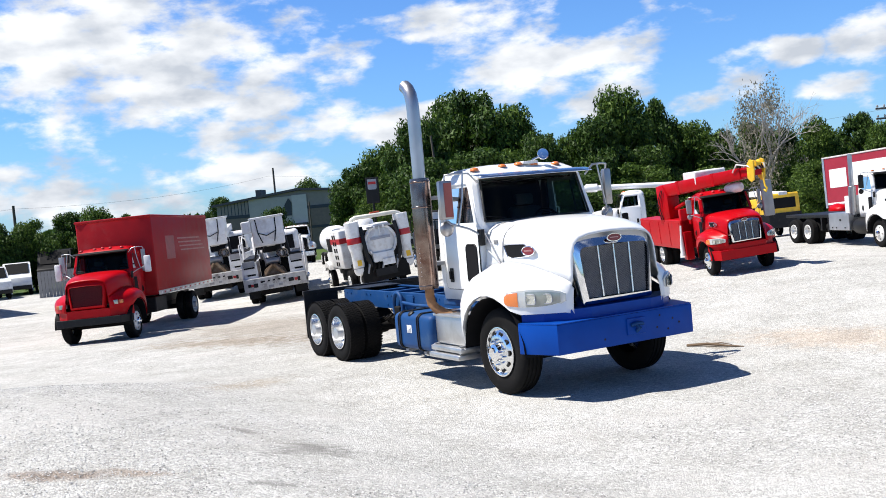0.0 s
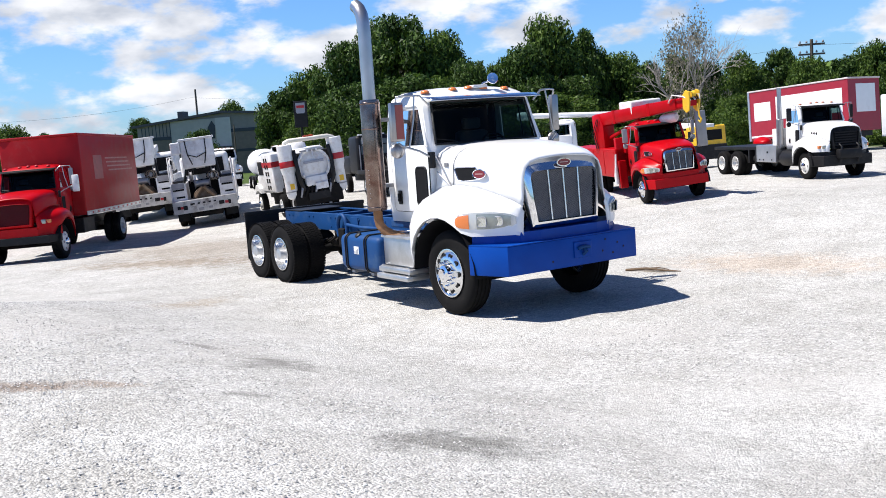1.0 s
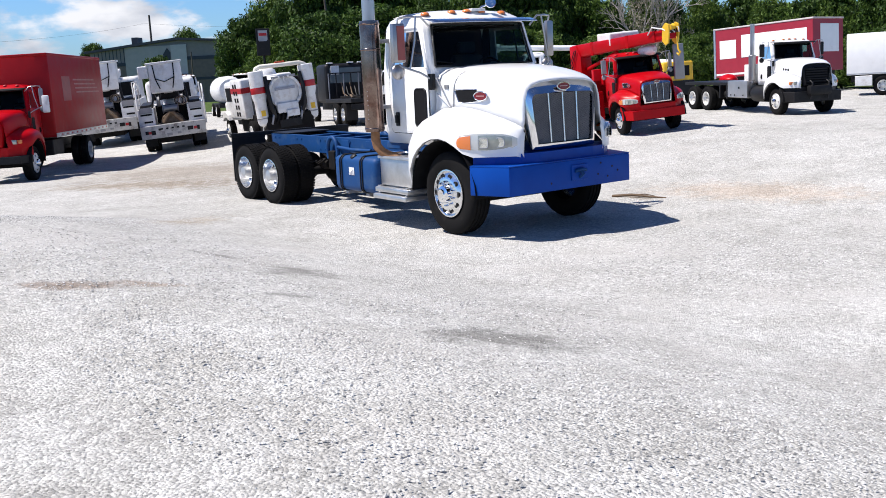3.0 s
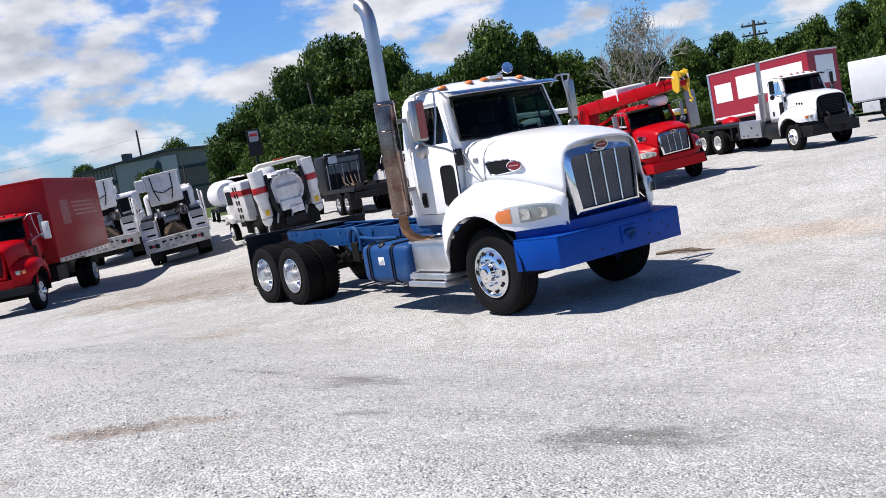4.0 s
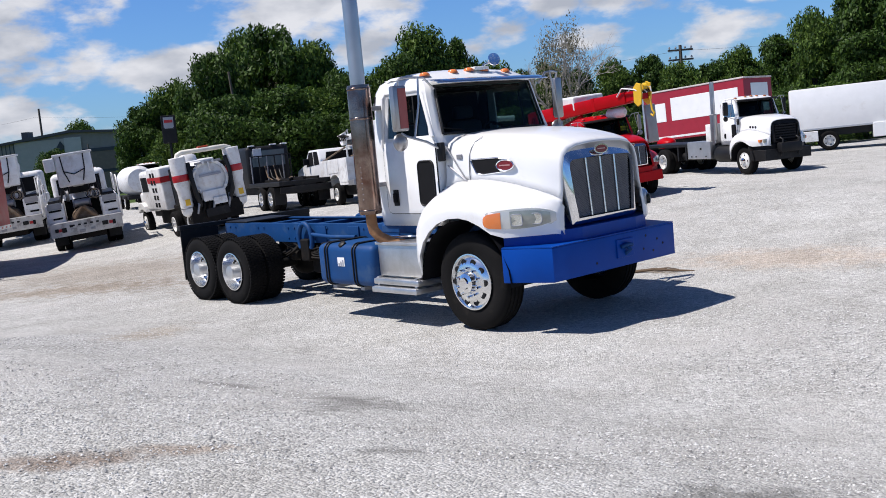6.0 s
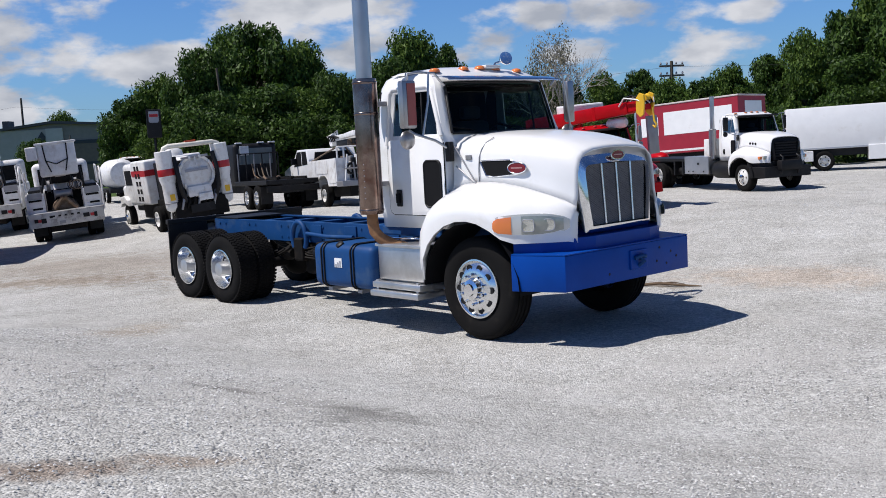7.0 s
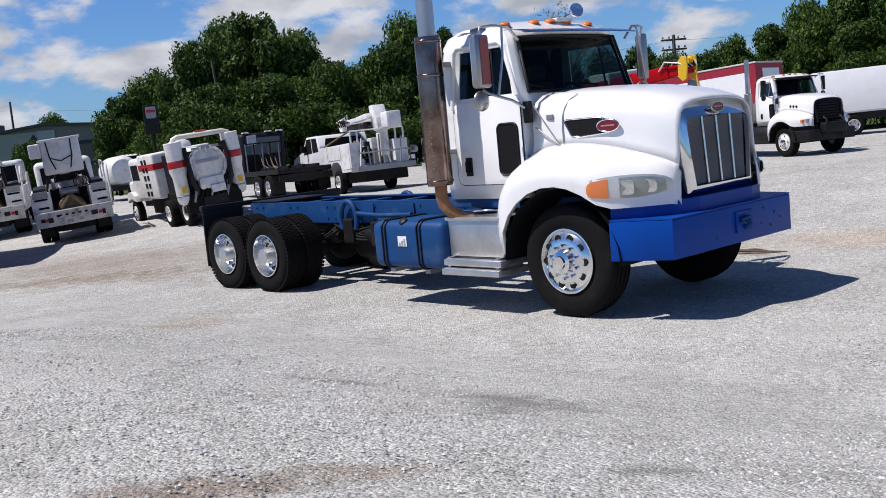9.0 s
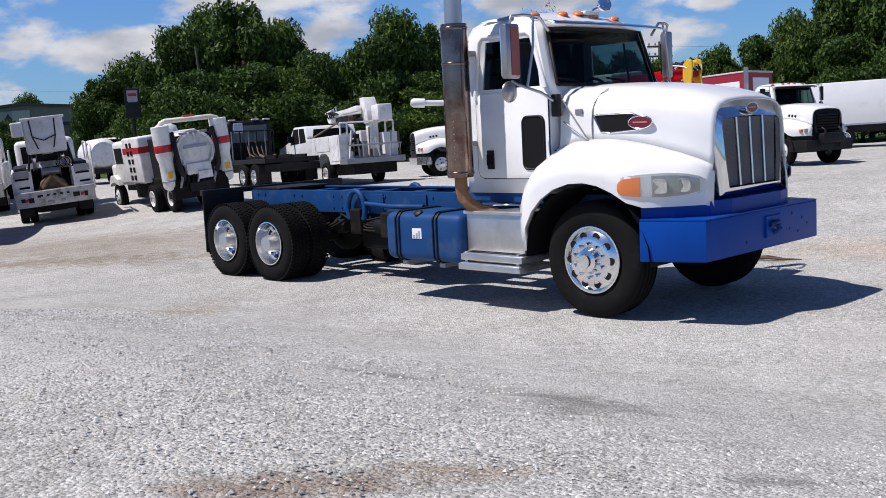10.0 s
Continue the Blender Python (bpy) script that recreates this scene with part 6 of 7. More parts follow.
def utility_pickup():
    root = thing("utility_crane_pickup", heading(-19.18, 12.08, -0.953, 0.302, scale=0.87), "white utility pickup with service body and stowed crane", "truck")
    side = [(-1.6, 0.75), (-1.6, 1.75), (1.7, 1.75), (1.7, 0.75), (0.62, 0.75), (0.52, 1.02), (0.25, 1.16), (-0.25, 1.16), (-0.52, 1.02), (-0.62, 0.75)]
    for s in (-1, 1):
        b = part("service_body", prismed(side, min(0.6 * s, 1.1 * s), max(0.6 * s, 1.1 * s), "y", 0.01), OLDWHITE, root)
        for k, (a, c) in enumerate(((-1.5, -0.75), (-0.65, 0.65), (0.75, 1.6))):
            part("locker_door", boxed(a, c, min(1.101 * s, 1.115 * s), max(1.101 * s, 1.115 * s), 1.22 if k == 1 else 0.85, 1.70, 0.01), OLDWHITE, b)
    part("bed", boxed(-1.6, 1.7, -0.6, 0.6, 0.9, 1.0), STEELGREY, root)
    part("rear_window", prismed([(-0.8, 1.62), (0.8, 1.62), (0.72, 2.12), (-0.72, 2.12)], 1.84, 1.85, "x"), DARK, root)
    part("tail_platform", boxed(-2.2, -1.5, -1.1, 1.1, 0.72, 0.92, 0.02), STEELGREY, root)
    cab = [(1.85, 0.7), (1.85, 1.85), (2.05, 2.25), (3.3, 2.28), (3.95, 1.68), (5.2, 1.52), (5.4, 1.2), (5.4, 0.6), (4.95, 0.6), (4.85, 0.95), (4.5, 1.08), (4.1, 0.95), (4.0, 0.6)]
    part("cab", prismed(cab, -1.0, 1.0, "y", 0.05), WHITE, root, smooth=40)
    for s in (-1, 1):
        part("side_window", prismed([(2.0, 1.66), (2.12, 2.17), (2.68, 2.19), (2.68, 1.64)], min(1.001 * s, 1.008 * s), max(1.001 * s, 1.008 * s), "y"), DARK, root)
        part("side_window", prismed([(2.76, 1.64), (2.76, 2.19), (3.28, 2.19), (3.80, 1.62)], min(1.001 * s, 1.008 * s), max(1.001 * s, 1.008 * s), "y"), DARK, root)
        wheel(root, 0.0, s * 1.08, s, 0.42, 0.24, "drive", rim=WHITEWHEEL)
        wheel(root, 4.5, s * 1.0, s, 0.42, 0.24, "steer", rim=WHITEWHEEL)
    part("windscreen", prismed([(3.32, 2.24), (3.93, 1.70), (3.96, 1.72), (3.35, 2.27)], -0.85, 0.85, "y"), DARK, root)
    post = part("crane_post", boxed(-1.30, -0.95, -0.55, -0.20, 0.95, 2.30, 0.04), OLDWHITE, root, smooth=40)
    part("crane_head", prismed([(-1.40, 2.1), (-1.30, 2.55), (-1.05, 3.02), (-0.72, 3.02), (-0.80, 2.6), (-0.95, 2.1)], -0.62, -0.14, "y", 0.03), OLDWHITE, post, smooth=40)
    part("crane_boom", prismed([(-0.9, 2.48), (-0.9, 2.76), (2.2, 2.72), (2.2, 2.52)], -0.50, -0.24, "y", 0.03), OLDWHITE, root, "white stowed crane boom", smooth=40)
    part("upper_arm", prismed([(-1.0, 2.55), (-0.9, 2.75), (0.6, 2.66), (0.6, 2.52)], -0.10, 0.10, "y", 0.02), OLDWHITE, root, smooth=40)
    part("bucket", boxed(-2.15, -1.55, -0.75, -0.2, 2.15, 2.70, 0.05), OLDWHITE, root, smooth=40)
    part("winch", lathed([(0, -0.15), (0.2, -0.15), (0.2, 0.15), (0, 0.15)], (2.55, -0.36, 2.52), (0, 1, 0), seg=16), OLDWHITE, root, smooth=40)
    for k in range(4):
        part("hydraulic_hose", tubed([(2.6 - 0.2 * k, -0.2, 2.5), (2.5 - 0.2 * k, -0.1, 2.72), (2.2 - 0.2 * k, -0.25, 2.6)], 0.03, 6), BLACK, root, smooth=60)
    part("boom_gear", boxed(0.0, 2.1, -0.46, -0.28, 2.30, 2.50, 0.03), BLACK, root, "black gear under the boom", smooth=40)
    part("lift_ram", tubed([(-0.9, -0.37, 2.2), (0.9, -0.37, 2.44)], 0.06, 8), BLACK, root, smooth=50)
    part("boom_motor", boxed(0.3, 0.65, -0.55, -0.2, 2.24, 2.48, 0.05), RUSTYBROWN, root, smooth=40)
    for x in (2.35, 2.6, 2.8):
        part("boom_fitting", tubed([(x, -0.5, 2.35), (x + 0.05, -0.45, 2.95 - 0.1 * (x > 2.5)), (x + 0.1, -0.2, 2.7)], 0.04, 6), OLDWHITE, root, smooth=50)
    for y in (-1.0, -0.7, 0.75, 1.0):
        part("rack_post", tubed([(-1.55, y, 0.95), (-1.55, y, 2.15)], 0.035, 6), OLDWHITE, root, smooth=50)
    part("rack_rail", tubed([(-1.55, -1.0, 2.15), (-1.55, 1.0, 2.15)], 0.03, 6), OLDWHITE, root, smooth=50)
    part("boom_cradle", tubed([(1.75, -0.9, 1.75), (1.8, -0.5, 2.28), (1.8, -0.2, 2.28), (1.75, 0.9, 1.75)], 0.035, 8), RUSTYBROWN, root, smooth=50)
    # clutter in the open bed and on the tail
    rc = random.Random(17)
    for k in range(14):
        x, y = rc.uniform(-1.9, 0.6), rc.uniform(-0.5, 0.5)
        w, h = rc.uniform(0.08, 0.22), rc.uniform(0.12, 0.5)
        part("bed_box", boxed(x - w, x + w, y - w * 0.7, y + w * 0.7, 1.0 if x > -1.5 else 0.92, 1.0 + h + (0.4 if x > -1.3 else 0.0), 0.02), (RUSTYBROWN, BLACK, STEELGREY, OLDWHITE)[k % 4], root)
    for k in range(6):
        y = -0.95 + 0.38 * k
        part("tail_post", tubed([(-2.1, y, 0.9), (-2.05, y + rc.uniform(-0.15, 0.15), rc.uniform(1.4, 2.0))], 0.03, 6), (RUSTYBROWN, STEELGREY, OLDWHITE)[k % 3], root, smooth=50)
    part("tail_rail", tubed([(-2.15, -1.0, 1.35), (-2.15, 1.0, 1.35)], 0.03, 6), STEELGREY, root, smooth=50)
    part("hose_coil", lathed([(0.14, -0.08), (0.22, -0.08), (0.22, 0.08), (0.14, 0.08)], (-1.7, 0.55, 1.35), (1, 0, 0), seg=18), BLACK, root, smooth=50)
    part("under_tail", boxed(-2.1, 1.0, -0.8, 0.8, 0.35, 0.75, 0.04), GREASE, root)
    part("side_mirror", boxed(3.3, 3.42, 1.02, 1.25, 1.7, 1.95, 0.02), BLACK, root)


def far_white_truck(m, label="white bonneted truck parked far off in the yard"):
    root = thing("conventional_truck", m, label, "truck", "parked white trucks")
    truck_front(root, WHITE, False, "slats", mirrors=False)
    plain_bumper(root, ALLOY)
    chassis(root, -6.5, 0.7, (-4.6, -5.8), rim=WHITEWHEEL)
    return root


def yellow_truck():
    root = thing("crane_truck", heading(-15.2, 20.1, 0.9, -0.43, scale=0.52), "yellow crane truck half hidden behind others", "truck")
    part("cab", boxed(-0.2, 1.5, -1.1, 1.1, 1.0, 2.9, 0.12, 3), YELLOW, root, smooth=40)
    part("cab_window", boxed(1.49, 1.51, -0.8, 0.8, 1.9, 2.6), DARK, root)
    part("side_window", boxed(0.2, 1.1, -1.115, -1.10, 1.9, 2.6), DARK, root)
    part("machine_house", boxed(-2.6, -0.3, -1.1, 1.1, 1.1, 2.7, 0.1), YELLOW, root, smooth=40)
    part("engine_bay", boxed(-2.0, 1.6, -1.12, 1.12, 0.6, 1.6, 0.05), BLACK, root)
    part("boom", prismed([(-4.0, 2.9), (-4.0, 3.3), (1.5, 3.0), (1.5, 2.75)], -0.3, 0.3, "y", 0.03), OLDWHITE, root)
    for s in (-1, 1):
        for x in (0.8, -2.4):
            wheel(root, x, s * 1.15, s, 0.5, 0.27, "steer", rim=WHITEWHEEL)


def covered_machine():
    root = thing("machine", heading(-13.7, 21.5, 0.9, -0.43, scale=0.46), "small machine under a red cover on black wheels", "machine")
    bm = ball(bmesh.new(), (0, 0, 1.5), 0.8, 20, 12, squash=(1.25, 0.8, 0.62))
    for v in bm.verts:
        v.co += Vector(noise.noise_vector(v.co * 2.2)) * 0.10
    part("cover", bm, RED, root, "red fabric cover", smooth=60)
    part("frame", boxed(-1.1, 1.1, -0.55, 0.55, 0.55, 1.05, 0.04), BLACK, root)
    for sd in (-1, 1):
        for x in (-0.75, 0.75):
            wheel(root, x, sd * 0.6, sd, 0.45, 0.24, "steer", rim=WHITEWHEEL)


red_box_truck()
red_crane_truck()
white_conventional_truck()
van_body_trailer()
white_box_body_truck()
bucket_truck(heading(-23.9, 4.55, -0.925, 0.38, scale=0.88))
bucket_truck(heading(-29.6, 4.25, -0.9, 0.43, scale=0.93))
vacuum_truck()
black_chassis_truck()
utility_pickup()
yellow_truck()
covered_machine()
W2 = far_white_truck(heading(-18.9, 15.5, -0.55, -0.83, scale=0.77))
for x, y, dx, dy in ((-44.0, 13.0, 0.9, -0.3), (-46.0, 17.5, 0.9, -0.4), (-42.5, 9.0, 0.8, -0.5), (-38.0, 30.0, 0.75, -0.65)):
    copy_thing(W2, heading(x, y, dx, dy))
part("upper_boom", tubed([(-3.6, -0.3, 2.95), (-1.0, -0.3, 3.12), (0.4, -0.3, 3.2)], 0.13, 10), WHITE, W2, "white stowed boom over the cab", smooth=50)
part("boom_tip", tubed([(0.3, -0.3, 3.2), (0.8, -0.3, 3.24), (0.9, -0.3, 3.25)], [0.20, 0.20, 0.12], 12), WHITE, W2, smooth=50)


def stick():
    root = thing("stick", Matrix.Translation((-0.35, 2.72, 0.0)) @ Matrix.Rotation(0.35, 4, "Z"), "dry broken stick lying on the gravel", "stick")
    part("twig", tubed([(-0.42, 0.0, 0.02), (-0.1, 0.03, 0.05), (0.2, 0.0, 0.035), (0.45, 0.05, 0.02)], [0.022, 0.02, 0.016, 0.008], 7), RUSTYBROWN, root, smooth=50)
    part("side_twig", tubed([(-0.1, 0.03, 0.05), (0.06, 0.14, 0.05), (0.2, 0.2, 0.02)], [0.012, 0.009, 0.005], 6), RUSTYBROWN, root, smooth=50)


stick()

# ---------------------------------------------------------------- background


def leaf_material(name, dark, light):
    m = bpy.data.materials.new(name)
    m.use_nodes = True
    n, l = m.node_tree.nodes, m.node_tree.links
    b = n["Principled BSDF"]
    ge = n.new("ShaderNodeNewGeometry")
    r = n.new("ShaderNodeValToRGB")
    r.color_ramp.elements[0].color, r.color_ramp.elements[1].color = (*dark, 1), (*light, 1)
    l.new(ge.outputs["Random Per Island"], r.inputs[0])
    l.new(r.outputs["Color"], b.inputs["Base Color"])
    b.inputs["Roughness"].default_value = 0.6
    b.inputs["Specular IOR Level"].default_value = 0.25
    t = n.new("ShaderNodeBsdfTranslucent")
    l.new(r.outputs["Color"], t.inputs["Color"])
    mix = n.new("ShaderNodeMixShader"); mix.inputs[0].default_value = 0.22
    l.new(b.outputs[0], mix.inputs[1]); l.new(t.outputs[0], mix.inputs[2])
    l.new(mix.outputs[0], n["Material Output"].inputs[0])
    return m


LEAF = [leaf_material("dark spring leaves", (0.008, 0.028, 0.004), (0.076, 0.140, 0.020)), leaf_material("fresh leaves", (0.013, 0.042, 0.006), (0.118, 0.192, 0.028))]
BARK = surf("grey-brown bark", (0.10, 0.085, 0.065), 0.9, vary=0.25, bump=0.4, bump_scale=20)
PALEBARK = surf("pale bark", (0.36, 0.33, 0.30), 0.9, vary=0.2, bump=0.3, bump_scale=20)


def crown_mesh(seed, lobes=22, leaves=28000, leaf=0.0215):
    """A ragged crown of small leaf sprays, one unit high and about one wide, from lobes of uneven size."""
    rnd = np.random.default_rng(seed)
    cs, rs = [], []
    for k in range(lobes):
        h = rnd.random() ** 0.8
        spread = 0.36 * math.sin(math.pi * (0.12 + 0.80 * h)) + 0.04
        a = rnd.random() * 6.283
        d = spread * (0.35 + 0.65 * rnd.random())
        cs.append((d * math.cos(a), d * math.sin(a), 0.14 + 0.74 * h))
        rs.append(0.05 + 0.10 * rnd.random() ** 1.5)
    cs, rs = np.array(cs), np.array(rs)
    pick = rnd.choice(lobes, leaves, p=rs ** 2 / (rs ** 2).sum())
    d = rnd.normal(size=(leaves, 3))
    d /= np.linalg.norm(d, axis=1)[:, None]
    rad = 0.35 + 1.15 * rnd.random((leaves, 1))
    p = cs[pick] + d * rs[pick][:, None] * rad * (1.0, 1.0, 0.8)
    nrm = d + 0.9 * rnd.normal(size=(leaves, 3))
    nrm /= np.linalg.norm(nrm, axis=1)[:, None]
    u = np.cross(nrm, rnd.normal(size=(leaves, 3)))
    u /= np.linalg.norm(u, axis=1)[:, None]
    w = np.cross(nrm, u)
    s = leaf * (0.45 + 0.8 * rnd.random((leaves, 1)))
    q = np.stack([p - u * s + w * s * 0.35, p + u * s, p - w * s * 0.75 - u * s * 0.2], 1).reshape(-1, 3)
    me = bpy.data.meshes.new("crown")
    me.from_pydata(q.tolist(), [], np.arange(leaves * 3).reshape(-1, 3).tolist())
    return me


CROWNS = []
for k in range(6):
    CROWNS.append(crown_mesh(11 + k, 40 + 5 * k))
    CROWNS[-1].materials.append(LEAF[k % 2])


def trunk_mesh(seed):
    rnd = random.Random(seed)
    bm = bmesh.new()
    tube(bm, [(0, 0, -0.02), (0.006, 0.004, 0.18), (-0.004, 0.01, 0.42), (0.01, 0.0, 0.70)], [0.030, 0.022, 0.016, 0.006], 8)
    for k in range(7):
        h = 0.22 + 0.08 * k
        a = rnd.random() * 6.28
        ln = 0.30 - 0.02 * k
        tube(bm, [(0, 0, h), (0.5 * ln * math.cos(a), 0.5 * ln * math.sin(a), h + 0.10), (ln * math.cos(a), ln * math.sin(a), h + 0.16)], [0.012, 0.008, 0.003], 6)
    return bm


TRUNK = part("trunk", trunk_mesh(3), BARK, smooth=50)
TRUNKMESH = TRUNK.data
bpy.data.objects.remove(TRUNK)


def tree(x, y, h, w, k, z=0.0, turn=0.0):
    root = thing("tree", Matrix.Translation((x, y, z)) @ Matrix.Rotation(turn, 4, "Z") @ Matrix.Diagonal((w, w, h, 1)), "leafy broad-crowned tree in fresh spring green", "tree", "trees behind the yard")
    for name, me in (("trunk", TRUNKMESH), ("crown", CROWNS[k % 6])):
        o = new(name, me)
        o.parent = root
    return root


# bearing from the yard in degrees, and how far the tree tops rise above the eye, in degrees
SKYLINE = [(178, 1.6), (174, 1.2), (171.3, 1.6), (167, 1.1), (165, 0.9), (160.6, 0.9), (158.5, 1.9), (156.5, 2.2), (154.5, 2.9), (152.8, 4.0), (151.3, 4.6), (149.5, 5.4), (147.8, 6.1), (146.0, 5.7), (145.0, 4.4), (144.1, 3.3), (143.0, 3.1), (141.8, 3.6), (140.2, 4.5),
           (138.8, 4.9), (137.5, 4.7), (136.2, 4.0), (135.2, 2.8), (133.5, 3.2), (131, 2.4), (128.8, 2.5), (127, 2.7), (124.5, 2.3), (122.3, 2.7), (120, 3.2), (118.6, 3.6), (117.3, 4.9), (116.2, 5.7), (114, 6.0), (110, 6.2), (104, 6.0)]
rnd = random.Random(9)


def skyline(bearing):
    rows = [(-b, e) for b, e in SKYLINE]
    return lerp(rows, -bearing)[0]


def plant():
    k = 0
    bearing = 177.5
    while bearing > 104:
        e = skyline(bearing)
        if e > 0.9 and not 155.8 < bearing < 164.6:
            d = rnd.uniform(64, 74)
            h = 2.9 + d * math.tan(radians(e))
            w = min(7.5, max(3.4, 0.66 * h)) * rnd.uniform(0.9, 1.15)
            a = radians(bearing)
            x, y = 8.5 + d * math.cos(a), -8.2 + d * math.sin(a)
            tree(x, y, h * rnd.uniform(1.02, 1.12), w, k, ground_z(x, y) - 0.05, rnd.uniform(0, 6.28))
            k += 1
            if h > 5.5:
                a = radians(bearing + rnd.uniform(-0.8, 0.8))
                d -= rnd.uniform(4, 7)
                x, y = 8.5 + d * math.cos(a), -8.2 + d * math.sin(a)
                tree(x, y, h * rnd.uniform(0.50, 0.68), w * 0.95, k + 3, ground_z(x, y) - 0.05, rnd.uniform(0, 6.28))
        bearing -= 1.75 * rnd.uniform(0.8, 1.15)
    for x, y, h, w in ((-57.1, 16.4, 4.1, 3.0), (-45.0, 19.3, 5.0, 3.6), (-94.0, 23.5, 6.3, 4.2), (-92.0, 33.0, 7.2, 4.8)):
        tree(x, y, h, w, k, ground_z(x, y), 1.0)
        k += 1


plant()


def far_woods():
    """A far wooded rise on the skyline: one mass of leaf sprays."""
    rg = np.random.default_rng(21)
    n = 60000
    a = rg.uniform(math.radians(88), math.radians(182), n)
    d = rg.uniform(120, 175, n)
    x, y = d * np.cos(a), d * np.sin(a)
    top = 6.6 - 3.0 * np.clip((np.degrees(a) - 132) / 20, 0, 1) + 1.1 * np.sin(a * 23) * np.sin(a * 7 + 1) + 0.6 * np.sin(a * 61) + 0.02 * (d - 120)
    z = top * (0.15 + 0.85 * rg.random(n) ** 0.6)
    p = np.stack([x, y, z], 1)
    nr = rg.normal(size=(n, 3)); nr /= np.linalg.norm(nr, axis=1)[:, None]
    u = np.cross(nr, rg.normal(size=(n, 3))); u /= np.linalg.norm(u, axis=1)[:, None]
    w = np.cross(nr, u)
    s = rg.uniform(0.5, 1.15, (n, 1))
    q = np.stack([p - u * s, p + w * s * 0.6, p + u * s, p - w * s * 0.6], 1).reshape(-1, 3)
    me = bpy.data.meshes.new("far_woods")
    me.from_pydata(q.tolist(), [], np.arange(n * 4).reshape(-1, 4).tolist())
    me.materials.append(LEAF[1])
    tagged(new("far_woods", me), "far wooded rise closing the skyline behind the yard", "woods", kind="stuff")


far_woods()


BUDS = leaf_material("pale buds", (0.16, 0.15, 0.11), (0.30, 0.28, 0.20))


def bare_tree(x, y, h):
    root = thing("bare_tree", Matrix.Translation((x, y, -0.8)), "pale bare tree with a wide fan of thin twigs", "tree")
    rb = random.Random(4)
    bm = bmesh.new()
    tw = bmesh.new()

    def grow(b, p, d, ln, r, depth):
        p, d = Vector(p), Vector(d).normalized()
        mid = p + d * ln * 0.5 + Vector((rb.uniform(-1, 1), rb.uniform(-1, 1), 0)) * ln * 0.06
        end = p + d * ln
        tube(b, [p, mid, end], [r, r * 0.8, r * 0.55], 5 if depth > 1 else 7, False)
        if depth >= 6:
            return
        for k in range(3 if depth < 2 else rb.choice((2, 3, 3))):
            a = rb.uniform(0, 6.28)
            side, up = frame_of(d)
            spread = 0.55 if depth else 0.42
            nd = d + spread * (math.cos(a) * side + math.sin(a) * up) + Vector((0, 0, 0.12))
            grow(tw if depth >= 2 else bm, p + d * ln * rb.uniform(0.6, 1.0), nd, ln * rb.uniform(0.66, 0.84), r * 0.58, depth + 1)
    grow(bm, (0, 0, 0), (0.02, 0, 1), h * 0.30, 0.17, 0)
    part("trunk", bm, PALEBARK, root, smooth=50)
    part("twig_crown", tw, PALEBARK, root)
    me = crown_mesh(77, 60, 5200, 0.013)
    me.materials.append(BUDS)
    o = new("bud_crown", me)
    o.parent = root
    o.matrix_basis = Matrix.Diagonal((h * 0.62, h * 0.62, h * 1.0, 1))


bare_tree(-35.5, 41.0, 9.6)
bare_tree(-51.0, 30.6, 9.6)


